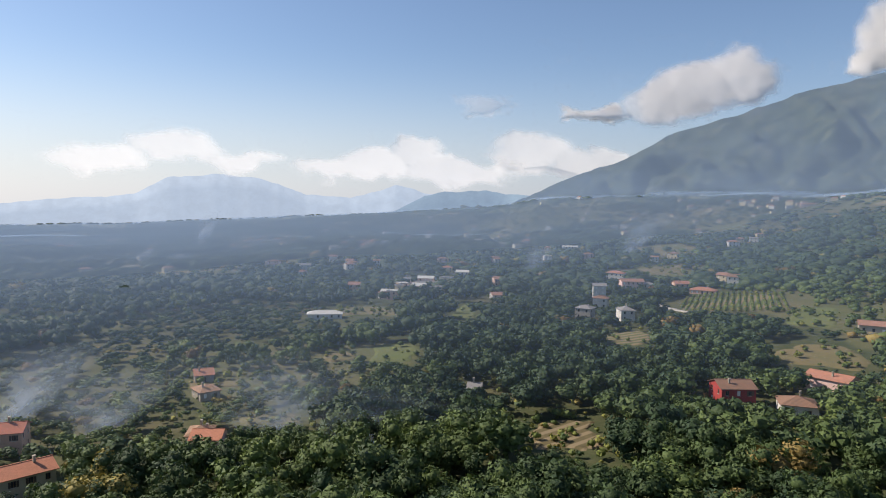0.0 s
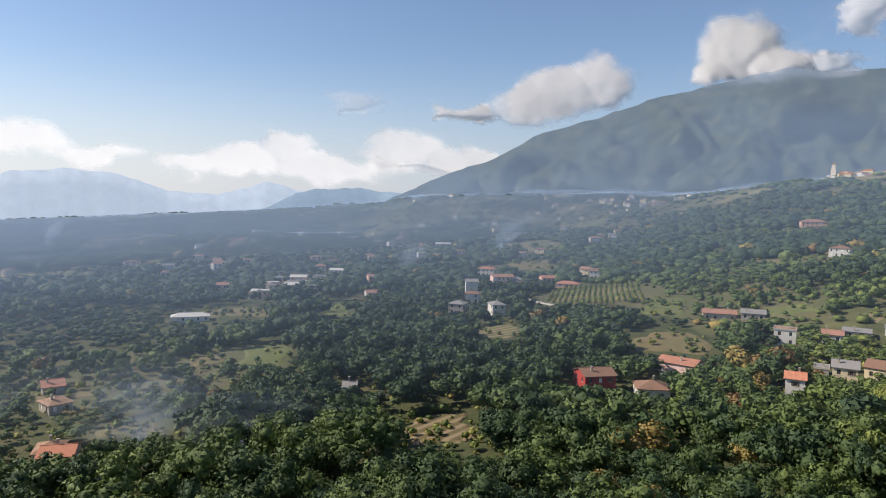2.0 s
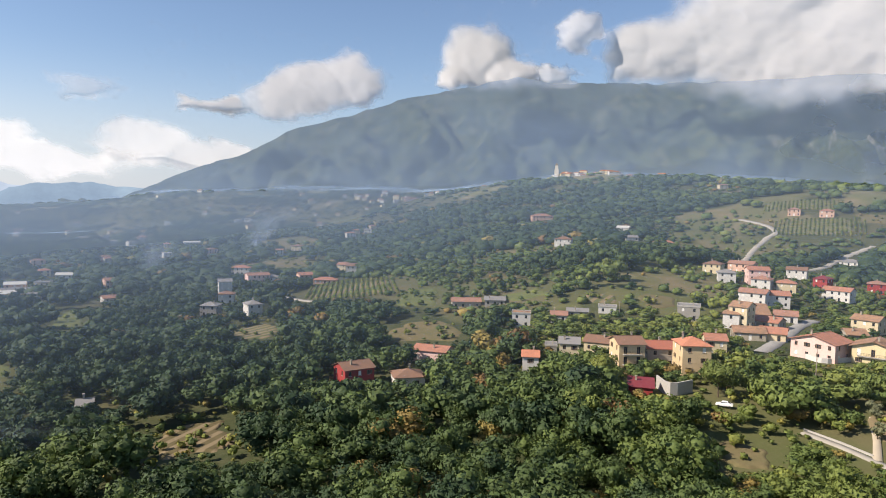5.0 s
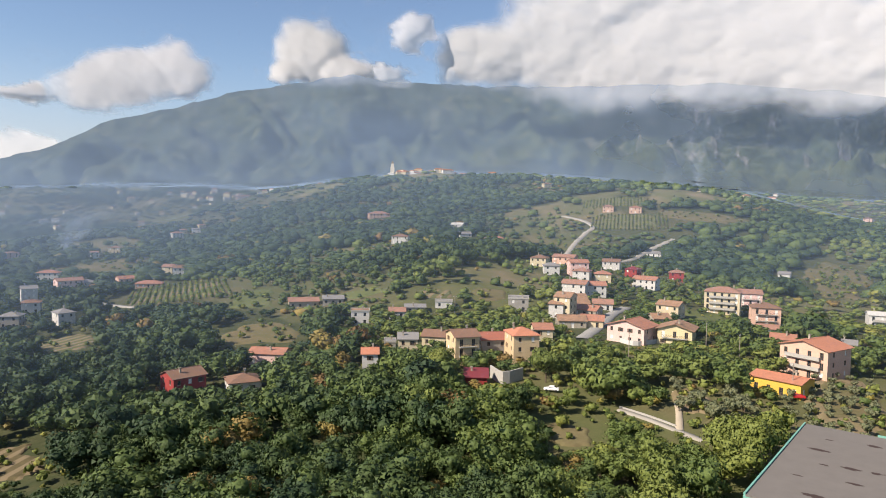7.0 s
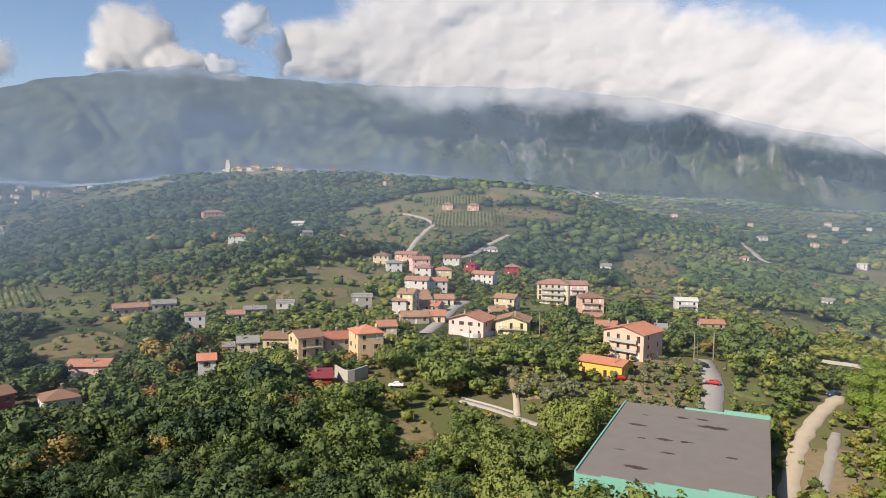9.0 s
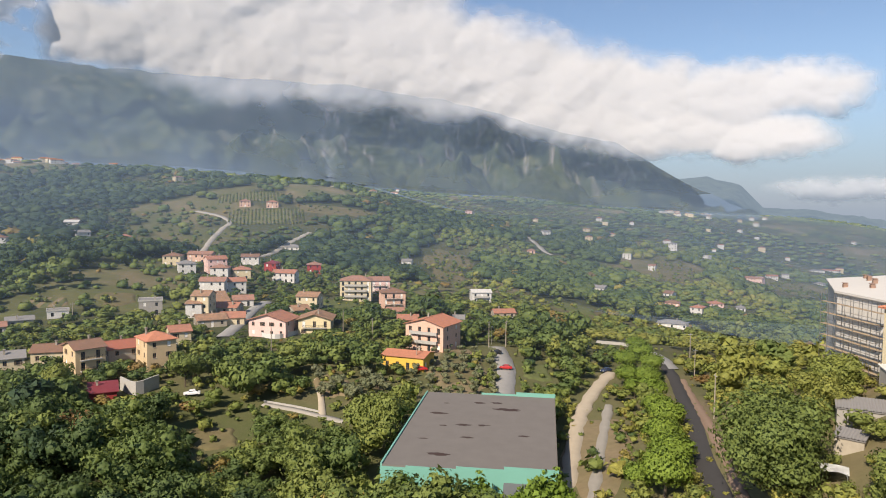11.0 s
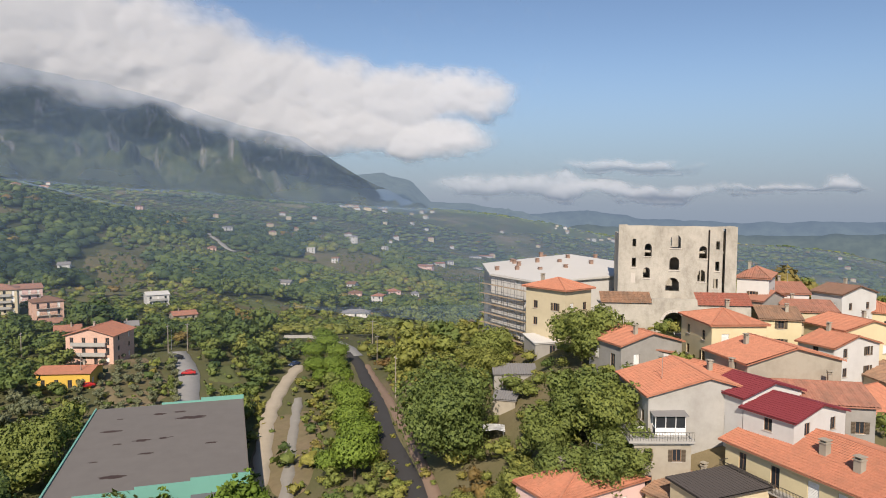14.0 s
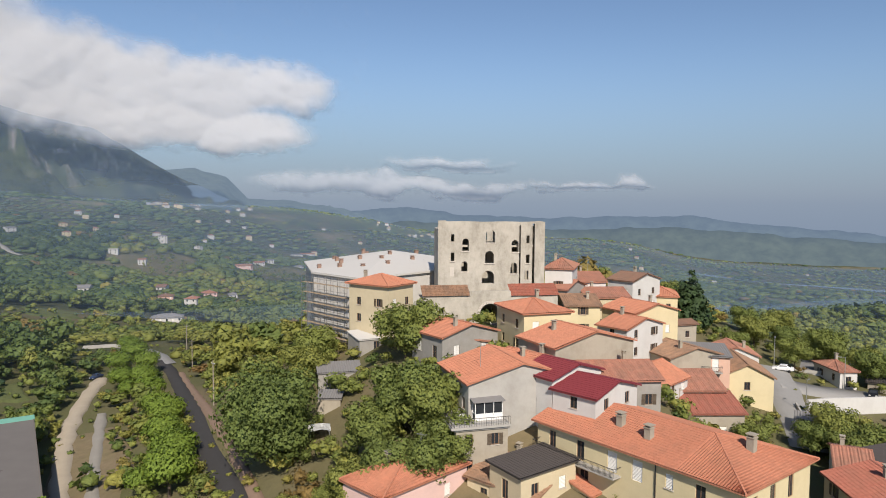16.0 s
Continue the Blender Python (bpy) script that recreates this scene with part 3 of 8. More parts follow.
cloud([(4.5, 3.6, 3.6, 1.5), (0.5, 4.4, 2.8, 1.3), (6, 2.8, 6, 1.2), (-3, 2.8, 6, 1.4)], 4250, "low pale cumulus over far mountains", 95, lean=-150, soft=0.8, wisp=0.6, peak=0.65, material=M_THIN_CLOUD, round_out=60)
cloud([(-8.5, 4.5, 4, 1.8), (-13, 3.6, 4, 1.4), (-15.5, 3.4, 3, 1.2)], 4260, "low pale cumulus over far mountains", 99, lean=-150, soft=0.8, wisp=0.6, peak=0.65, material=M_THIN_CLOUD, round_out=60)
cloud([(-4.5, 8.2, 2.5, 0.8)], 4550, "thin wisp of cloud", 102, lean=150, soft=1.2, wisp=0.8, peak=0.45)
cloud([(-108, 1.5, 8, 1.4), (-113, 1.2, 6, 1.0), (-119, 1.1, 6, 0.8), (-128, 1.4, 6, 0.5), (-131.5, 1.6, 2, 0.6), (-117, 3.2, 7, 0.8)], 4600, "long low grey-white cloud band above the horizon", 106, soft=1.2, wisp=0.8, peak=0.6)

# ---- houses ----
WALL = {name: plaster(name + "_plaster", rgb, s) for name, rgb, s in (
    ("white", (0.62, 0.60, 0.56), 0.35), ("cream", (0.60, 0.51, 0.34), 0.35), ("yellow", (0.62, 0.47, 0.28), 0.4), ("pale_yellow", (0.68, 0.575, 0.35), 0.3),
    ("pink", (0.75, 0.52, 0.46), 0.3), ("red", (0.33, 0.05, 0.045), 0.3), ("ochre", (0.60, 0.42, 0.20), 0.4), ("pale_grey", (0.43, 0.41, 0.37), 0.6), ("grey", (0.34, 0.32, 0.285), 0.6),
    ("salmon", (0.68, 0.44, 0.33), 0.35), ("stone", (0.40, 0.355, 0.28), 0.7), ("bright_yellow", (0.70, 0.45, 0.08), 0.25))}
ROOF = {name: tiles(name + "_tiles", rgb, o) for name, rgb, o in (
    ("orange", (0.50, 0.205, 0.12), 0.25), ("red", (0.38, 0.135, 0.09), 0.4), ("dusty", (0.36, 0.19, 0.135), 0.7), ("brown", (0.24, 0.135, 0.09), 0.6), ("old", (0.35, 0.205, 0.125), 0.9), ("rust", (0.42, 0.19, 0.125), 0.6))}
ROOF["grey"] = plain("grey_roofing", (0.23, 0.22, 0.21), 0.9, scale=0.8)
ROOF["slate"] = plain("dark_roofing", (0.07, 0.06, 0.055), 0.8, scale=1.5)
ROOF["crimson"] = plain("crimson_sheet_metal", (0.19, 0.035, 0.04), 0.55, scale=0.8, vary=0.2)
ROOF["white"] = plain("pale_roofing", (0.52, 0.50, 0.46), 0.9, scale=0.7, vary=0.15)
M_FRAME = plain("window_frame_wood", (0.28, 0.17, 0.10), 0.6, scale=8)
M_WFRAME = plain("white_frame", (0.72, 0.71, 0.68), 0.5, scale=8, vary=0.1)
M_SHUT = plain("green_brown_shutter", (0.10, 0.075, 0.05), 0.7, scale=9)
M_SHUTW = plain("white_roller_shutter", (0.70, 0.68, 0.63), 0.6, scale=9, vary=0.1)
M_STONE = plain("stone_trim", (0.55, 0.50, 0.43), 0.9, scale=5)
M_IRON = plain("painted_iron", (0.09, 0.085, 0.08), 0.5, 0.6, scale=10)
M_CONC = plain("concrete", (0.42, 0.40, 0.36), 0.9, scale=1.2, vary=0.35)
glass = Mat("window_glass")
M_GLASS = glass.done(glass.mix(glass.noise(glass.coords("World"), 0.6), (0.012, 0.014, 0.018), (0.05, 0.055, 0.06)), 0.08)
MESHES = {}


def kept(key, make):
    """One mesh for all pieces that look alike."""
    if key not in MESHES:
        bm = make()
        me = bpy.data.meshes.new(key[0])
        bm.to_mesh(me)
        bm.free()
        MESHES[key] = me
    return MESHES[key]


def piece(name, me, material, parent, m, label=""):
    if not me.materials:
        me.materials.append(material)
    ob = new(name, me)
    ob.parent = parent
    ob.matrix_basis = m
    if label:
        ob["label"] = label
    return ob


def facade(bm, width, low, high, openings, place, reveal=0.2):
    """A wall face with real openings; place(u, v, depth) gives the point."""
    us = sorted({0.0, width, *[q for o in openings for q in o[:2]]})
    vs = sorted({low, high, *[q for o in openings for q in o[2:4]]})
    for u0, u1 in zip(us, us[1:]):
        for v0, v1 in zip(vs, vs[1:]):
            if not any(o[0] <= u0 and u1 <= o[1] and o[2] <= v0 and v1 <= o[3] for o in openings):
                bm.faces.new([bm.verts.new(place(u, v, 0)) for u, v in ((u0, v0), (u1, v0), (u1, v1), (u0, v1))])
    for u0, u1, v0, v1 in openings:
        for a, b in (((u0, v0), (u1, v0)), ((u1, v0), (u1, v1)), ((u1, v1), (u0, v1)), ((u0, v1), (u0, v0))):
            bm.faces.new([bm.verts.new(place(*q)) for q in ((*a, 0), (*a, reveal), (*b, reveal), (*b, 0))][::-1])
        bm.faces.new([bm.verts.new(place(u, v, reveal)) for u, v in ((u0, v0), (u1, v0), (u1, v1), (u0, v1))])


def frame_mesh(w, h):
    t = 0.07
    bm = boxes((-w / 2, -w / 2 + t, 0, 0.06, 0, h), (w / 2 - t, w / 2, 0, 0.06, 0, h), (-w / 2 + t, w / 2 - t, 0, 0.06, 0, t), (-w / 2 + t, w / 2 - t, 0, 0.06, h - t, h))
    box(bm, -0.03, 0.03, 0.005, 0.055, t, h - t)
    return bm


def louvre(x0, x1, y, h):
    """One shutter leaf with sloping slats in its face."""
    bm = bmesh.new()
    n = max(4, int(h / 0.14)) * 2
    rows = [[bm.verts.new((x, y + (0.03 if k % 2 else 0.0), 0.02 + (h - 0.04) * k / n)) for x in (x0, x1)] for k in range(n + 1)]
    for a, b in zip(rows, rows[1:]):
        bm.faces.new((a[0], a[1], b[1], b[0]))
    back = [bm.verts.new(q) for q in ((x0, y + 0.05, 0.02), (x1, y + 0.05, 0.02), (x1, y + 0.05, h - 0.02), (x0, y + 0.05, h - 0.02))]
    bm.faces.new(back[::-1])
    bm.faces.new((back[0], back[1], rows[0][1], rows[0][0]))
    bm.faces.new((rows[-1][0], rows[-1][1], back[2], back[3]))
    return bm


def add_window(house, side, u, v, w, h, kind, m, far=False):
    """A window or glazed door in its opening: frame, pane, sill and perhaps shutters. m maps the side to the house."""
    at = m @ Matrix.Translation((u, 0.1, v))
    if far:
        piece("window", kept(("far_window", w, h, kind == "blind"), lambda: boxes((-w / 2, w / 2, 0.0, 0.08, 0, h))), M_SHUTW if kind == "blind" else M_GLASS, house, at)
        return
    win = piece("window", kept(("window", w, h), lambda: frame_mesh(w, h)), M_FRAME, house, at)
    if kind == "blind":
        piece("shutter", kept(("shutter", w, h), lambda: louvre(-w / 2 + 0.04, w / 2 - 0.04, -0.03, h)), M_SHUTW, win, Matrix(), "white roller shutter, closed")
    else:
        piece("pane", kept(("pane", w, h), lambda: boxes((-w / 2 + 0.05, w / 2 - 0.05, 0.02, 0.035, 0.05, h - 0.05))), M_GLASS, win, Matrix(), "dark glass pane")
    if h < 1.9:
        piece("sill", kept(("sill", w), lambda: boxes((-w / 2 - 0.1, w / 2 + 0.1, -0.2, 0.06, -0.08, 0))), M_STONE, win, Matrix())
    if kind == "shutter":
        for s in (-1, 1):
            piece("shutter", kept(("shut", w, h, s), lambda: louvre(s * w / 2 + (0.02 if s > 0 else -w / 2 + 0.02), s * w / 2 + (w / 2 - 0.02 if s > 0 else -0.02), -0.16, h)), M_SHUT, win, Matrix(), "dark louvred shutter")


def slope_sheet(bm, origin, along, up, width, ha, hb, rise, tile):
    """One tiled roof slope: its eave runs along, ha and hb are how far the hips cut in. The clay channels are real ridges when tile is set."""
    o, a, v = Vector(origin), Vector(along), Vector(up)
    n = max(2, int(width / tile)) if tile else 2
    us = set(np.linspace(0, width, n + 1).round(4))
    us |= {round(q, 4) for q in (ha, width - hb) if 0 < q < width}
    us = sorted(us)
    nrm = a.cross(v).normalized()
    courses = max(1, int(v.length / 0.42)) if 0 < tile < 0.15 else 1
    last = None
    for k, u in enumerate(us):
        top = max(0.002, min(1.0, u / ha if ha > 0.01 else 1.0, (width - u) / hb if hb > 0.01 else 1.0))
        lift = 0.085 if tile and k % 2 else 0.0
        line = []
        for c in range(courses):
            lo, hi = top * c / courses, top * (c + 1) / courses
            line += [bm.verts.new(o + a * u + v * lo + nrm * (lift + (0.05 if tile else 0))), bm.verts.new(o + a * u + v * hi + nrm * lift)]
        if last:
            for p0, p1, q0, q1 in zip(last, last[1:], line, line[1:]):
                bm.faces.new((p0, q0, q1, p1))
        last = line


def roof_parts(house, w, d, z, style, pitch, material, over, tile, axis, hips=(1, 1)):
    """The roof over a w by d house whose walls end at z."""
    W, D = w + 2 * over, d + 2 * over
    bm = bmesh.new()
    drop = over * pitch
    if style == "flat":
        box(bm, -W / 2, W / 2, -D / 2, D / 2, z, z + 0.25)
        roof = part("roof", bm, material, house)
        part("parapet", boxes((-W / 2, W / 2, -D / 2 - 0.2, -D / 2, z - 0.1, z + 0.55), (-W / 2, W / 2, D / 2, D / 2 + 0.2, z - 0.1, z + 0.55), (-W / 2 - 0.2, -W / 2, -D / 2 - 0.2, D / 2 + 0.2, z - 0.1, z + 0.55), (W / 2, W / 2 + 0.2, -D / 2 - 0.2, D / 2 + 0.2, z - 0.1, z + 0.55)), M_CONC, house)
        return roof, z + 0.25
    if style == "shed":
        rise = pitch * D
        slope_sheet(bm, (-W / 2, -D / 2, z - drop + 0.14), (1, 0, 0), (0, D, rise), W, 0, 0, rise, tile)
        slope_sheet(bm, (-W / 2, -D / 2, z - drop), (1, 0, 0), (0, D, rise), W, 0, 0, rise, 0)
        for x in (-W / 2, W / 2):
            bm.faces.new([bm.verts.new(q) for q in ((x, -D / 2, z - drop), (x, D / 2, z - drop + rise), (x, D / 2, z - drop + rise + 0.14), (x, -D / 2, z - drop + 0.14))])
        bm.faces.new([bm.verts.new(q) for q in ((-W / 2, -D / 2, z - drop), (W / 2, -D / 2, z - drop), (W / 2, -D / 2, z - drop + 0.14), (-W / 2, -D / 2, z - drop + 0.14))])
        bmesh.ops.remove_doubles(bm, verts=bm.verts, dist=0.012)
        return part("roof", bm, material, house), z + rise
    if axis == "y":
        W, D = D, W
    hip = D / 2 if style == "hip" else 0.0
    if style == "hip":
        hip = min(hip, W / 2 - 0.01)
    rise = pitch * D / 2
    e = z - drop
    hl, hr = hip * hips[0], hip * hips[1]
    for lift, t in ((0.16, tile), (0.0, 0)):
        slope_sheet(bm, (-W / 2, -D / 2, e + lift), (1, 0, 0), (0, D / 2, rise), W, hl, hr, rise, t)
        slope_sheet(bm, (W / 2, D / 2, e + lift), (-1, 0, 0), (0, -D / 2, rise), W, hr, hl, rise, t)
        if hr:
            slope_sheet(bm, (W / 2, -D / 2, e + lift), (0, 1, 0), (-hip, 0, rise), D, D / 2, D / 2, rise, t)
        if hl:
            slope_sheet(bm, (-W / 2, D / 2, e + lift), (0, -1, 0), (hip, 0, rise), D, D / 2, D / 2, rise, t)
    ring = [(-W / 2, -D / 2), (W / 2, -D / 2), (W / 2, D / 2), (-W / 2, D / 2)]
    for k in range(4):
        (x0, y0), (x1, y1) = ring[k], ring[(k + 1) % 4]
        if k % 2 == 0 or (hr if k == 1 else hl):
            bm.faces.new([bm.verts.new(q) for q in ((x0, y0, e), (x1, y1, e), (x1, y1, e + 0.16), (x0, y0, e + 0.16))])
        else:
            bm.faces.new([bm.verts.new(q) for q in ((x0, y0, e), (x0, 0, e + rise), (x1, y1, e), (x1, y1, e + 0.16), (x0, 0, e + rise + 0.16), (x0, y0, e + 0.16))])
    if axis == "y":
        bmesh.ops.rotate(bm, verts=bm.verts, cent=(0, 0, 0), matrix=Matrix.Rotation(math.pi / 2, 3, "Z"))
    bmesh.ops.remove_doubles(bm, verts=bm.verts, dist=0.012)
    roof = part("roof", bm, material, house)
    caps = boxes((-W / 2 + hl, W / 2 - hr, -0.13, 0.13, e + rise + 0.1, e + rise + 0.24))
    if axis == "y":
        bmesh.ops.rotate(caps, verts=caps.verts, cent=(0, 0, 0), matrix=Matrix.Rotation(math.pi / 2, 3, "Z"))
    part("ridge", caps, material, roof)
    for s, run in ((1, hr), (-1, hl)):
        for t in (1, -1) if run and tile else ():
            cap = bmesh.new()
            lo, hi = Vector((s * W / 2, t * D / 2, e + 0.2)), Vector((s * (W / 2 - run), 0, e + rise + 0.2))
            along = (hi - lo).normalized()
            side = along.cross(Vector((0, 0, 1))).normalized() * 0.14
            up = side.cross(along).normalized() * 0.1
            ends = [[cap.verts.new(q + o) for o in (-side - up, side - up, side * 0.6 + up, -side * 0.6 + up)] for q in (lo, hi)]
            for k in range(4):
                cap.faces.new((ends[0][k], ends[0][(k + 1) % 4], ends[1][(k + 1) % 4], ends[1][k]))
            cap.faces.new(ends[0][::-1])
            cap.faces.new(ends[1])
            if axis == "y":
                bmesh.ops.rotate(cap, verts=cap.verts, cent=(0, 0, 0), matrix=Matrix.Rotation(math.pi / 2, 3, "Z"))
            part("hip_ridge", cap, material, roof)
    return roof, e + rise


def add_chimney(roof, x, y, z, h=1.6, s=0.55, material=None):
    bm = boxes((x - s / 2, x + s / 2, y - s / 2, y + s / 2, z - 1.2, z + h), (x - s / 2 - 0.08, x + s / 2 + 0.08, y - s / 2 - 0.08, y + s / 2 + 0.08, z + h, z + h + 0.1))
    for k in (-1, 1):
        box(bm, x + k * s * 0.4 - 0.05, x + k * s * 0.4 + 0.05, y - s * 0.4, y + s * 0.4, z + h + 0.1, z + h + 0.32)
    box(bm, x - s / 2 - 0.1, x + s / 2 + 0.1, y - s / 2 - 0.1, y + s / 2 + 0.1, z + h + 0.32, z + h + 0.4)
    return part("chimney", bm, material or WALL["stone"], roof)


def add_balcony(house, x0, x1, y, z, depth=1.1, material=None, solid=False):
    slab = part("balcony", boxes((x0, x1, y - depth, y, z - 0.18, z)), material or M_CONC, house)
    if solid:
        part("balustrade", boxes((x0, x1, y - depth, y - depth + 0.1, z, z + 0.95), (x0, x0 + 0.1, y - depth + 0.1, y, z, z + 0.95), (x1 - 0.1, x1, y - depth + 0.1, y, z, z + 0.95)), material or M_CONC, slab)
        return
    bm = boxes((x0, x1, y - depth, y - depth + 0.05, z + 0.95, z + 1.0), (x0, x0 + 0.05, y - depth + 0.05, y, z + 0.95, z + 1.0), (x1 - 0.05, x1, y - depth + 0.05, y, z + 0.95, z + 1.0))
    n = max(3, int((x1 - x0) / 0.16))
    for k in range(n + 1):
        x = x0 + 0.02 + (x1 - x0 - 0.04) * k / n
        box(bm, x - 0.015, x + 0.015, y - depth + 0.01, y - depth + 0.04, z, z + 0.95)
    part("railing", bm, M_IRON, slab, "thin dark iron railing")


def house(x, y, rz, w, d, floors, wall, roof, label, style="gable", pitch=0.36, axis="x", cols=3, side_cols=2, over=0.5, tile=0, base=None, storey=3.0, chimneys=1, balcony=(), kind="mixed", name="house", below=3.0, eave=None, solid=False, group="", sight=True, door=True, plan=None, hips=(1, 1)):
    """A house: walls with openings, windows, roof, chimneys, balconies. The front looks along -y before it is turned by rz."""
    dist = math.hypot(x, y)
    # beyond 240 m orange and red roofs take duller, less saturated tiles
    if dist > 240:
        roof = {"orange": "rust", "red": "dusty"}.get(roof, roof)
    z0 = float(min(ground_z(x + dx, y + dy) for dx in (-w / 3, w / 3) for dy in (-d / 3, d / 3)) if base is None else base)
    height = floors * storey if eave is None else eave - z0
    thing = new(name)
    thing.matrix_world = pose(x, y, z0, 0, 0, rz)
    tagged(thing, label, name.replace("_", " "), group=group)
    pick = random.Random(round(x * 7 + y * 13))
    sides = {"front": (w, pose(-w / 2, -d / 2, 0)), "right": (d, pose(w / 2, -d / 2, 0, 0, 0, 90)), "back": (w, pose(w / 2, d / 2, 0, 0, 0, 180)), "left": (d, pose(-w / 2, d / 2, 0, 0, 0, -90))}
    bm = bmesh.new()
    plans = []
    for side, (width, m) in sides.items():
        n = {"front": cols, "back": 0}.get(side, side_cols)
        holes = []
        for ps, u, v, ww, wh, kd in plan or ():
            if ps == side:
                holes.append((u - ww / 2, u + ww / 2, v, v + wh))
                plans.append((side, u, v, ww, wh, kd, m))
        for f in range(0 if plan else floors):
            for k in range(n):
                u = width * (k + 0.5) / n
                tall = side == "front" and (f in balcony or (f == 0 and k == n // 2 and door))
                ww, wh = (1.1, 2.2) if tall else (1.0, 1.4)
                v = f * storey + (0.05 if tall else 0.95)
                if v + wh > height - 0.1 or width < 1.6 * n:
                    continue
                holes.append((round(u - ww / 2, 3), round(u + ww / 2, 3), round(v, 3), round(v + wh, 3)))
                q = pick.random()
                kd = kind if kind != "mixed" else ("blind" if q < 0.28 else "shutter" if q < 0.5 and not tall else "open")
                plans.append((side, u, v, ww, wh, kd, m))
        facade(bm, width, -below, height, holes, lambda u, v, dep, m=m: m @ Vector((u, dep, v)))
    rise = pitch * (d if axis == "x" else w) / 2
    if style == "gable":
        for s in (-1, 1):
            pts = ((s * w / 2, -d / 2, height), (s * w / 2, d / 2, height), (s * w / 2, 0, height + rise)) if axis == "x" else ((-w / 2, s * d / 2, height), (w / 2, s * d / 2, height), (0, s * d / 2, height + rise))
            bm.faces.new([bm.verts.new(q) for q in pts])
    elif style == "hip" and not all(hips):
        s = 1 if hips[0] else -1
        bm.faces.new([bm.verts.new(q) for q in ((s * w / 2, -d / 2, height), (s * w / 2, d / 2, height), (s * w / 2, 0, height + rise))])
    elif style == "shed":
        rise = pitch * d
        for s in (-1, 1):
            bm.faces.new([bm.verts.new(q) for q in ((s * w / 2, -d / 2, height), (s * w / 2, d / 2, height), (s * w / 2, d / 2, height + rise))])
        bm.faces.new([bm.verts.new(q) for q in ((-w / 2, d / 2, height), (w / 2, d / 2, height), (w / 2, d / 2, height + rise), (-w / 2, d / 2, height + rise))])
    bmesh.ops.remove_doubles(bm, verts=bm.verts, dist=0.004)
    part("wall", bm, WALL[wall], thing)
    for side, u, v, ww, wh, kd, m in plans:
        add_window(thing, side, u, v, ww, wh, kd, m, dist > 290)
    if dist > 92 and tile:
        tile = 0.2
    roof_ob, top = roof_parts(thing, w, d, height, style, pitch, ROOF[roof], over if style != "flat" else 0.0, tile, axis, hips)
    for k in range(chimneys):
        cx, cy = pick.uniform(-0.3, 0.3) * w, pick.uniform(-0.28, 0.28) * d
        slope = 1 - abs(cy) / (d / 2) if axis == "x" else 1 - abs(cx) / (w / 2)
        add_chimney(roof_ob, cx, cy, height + (rise * max(0, slope) if style in ("gable", "hip") else 0.3), 1.2, 0.5)
    for f in balcony:
        add_balcony(thing, -w * 0.36, w * 0.36, -d / 2, f * storey, solid=solid)
    CLEAR.append((x, y, max(w, d) * 0.58 + 1.5))
    if sight:
        SIGHT.append((math.degrees(math.atan2(-x, y)), math.degrees(math.atan(max(w, d) * 0.5 / dist)), (z0 + (1.8 if dist > 330 else 3.0) - 60) / dist, dist))
    return thing

# houses of the valley and the slopes
house(92.3, 196.8, -0.1, 10.1, 9, 2, "red", "brown", "dark red two-storey house with a brown tiled roof")
house(131.4, 211.5, -51.8, 12.7, 10, 1, "pink", "orange", "low cream-pink villa with an orange tiled roof wing", storey=4.2, pitch=0.25)
house(106.4, 186.6, -19.7, 9.4, 9, 1, "white", "brown", "white bungalow with a grey-brown hipped roof", style="hip", cols=2, storey=3.4)
house(139.7, 166.0, -40.1, 5.0, 7, 2, "white", "orange", "small white house half hidden by trees", cols=1)
house(157.5, 167.3, -43.3, 6.4, 8, 2, "cream", "grey", "cream house with a grey roof", cols=2)
house(175.5, 164.9, -58.8, 18.0, 9, 1, "cream", "brown", "long row house with a brown tiled roof", cols=5, storey=3.5)
house(157.9, 142.6, -27.9, 7.9, 9, 3, "yellow", "brown", "ochre yellow three-storey house with balconies", cols=2, balcony=(1, 2))
house(171.8, 142.1, -35.4, 9.0, 9, 2, "grey", "red", "grey unplastered house with a red tiled roof", cols=2)
house(172.0, 130.1, -34.9, 8.3, 10, 3, "yellow", "orange", "bright yellow three-storey house with orange roof", style="hip", cols=2)
house(196.3, 139.7, -44.6, 6.4, 8, 2, "cream", "orange", "cream annexe with an orange roof", cols=2)
house(141.0, 122.1, -49.1, 6.1, 7, 1, "red", "crimson", "low dark red shed with a metal roof", style="shed", cols=1, pitch=0.12)
house(161.4, 180.8, -41.8, 4.0, 6, 1, "grey", "grey", "small grey flat-roofed outbuilding", style="flat", cols=1)
house(223.3, 119.3, -86.9, 14.1, 11, 2, "pink", "orange", "large pink two-storey house with an orange gabled roof", axis="y", cols=4, pitch=0.3, over=0.8)
house(231.5, 106.2, -73.3, 11.6, 11, 2, "pale_yellow", "old", "pale yellow house with a gable front and loggia", axis="y", pitch=0.32, over=0.9, balcony=(1,))
house(224.5, 59.5, -103.2, 14.4, 13, 3, "salmon", "orange", "three-storey salmon house with white balconies and orange roof", axis="y", cols=4, pitch=0.28, over=0.7, balcony=(1, 2), solid=True)
house(196.5, 59.9, -95.1, 13.3, 9, 1, "bright_yellow", "orange", "low bright yellow shed with an orange roof", cols=4, storey=4.0, pitch=0.2)
house(354.9, 255.5, -69.2, 10.2, 9, 2, "cream", "brown", "cream two-storey house in a hillside hamlet", style="hip", group="hamlet houses", below=4)
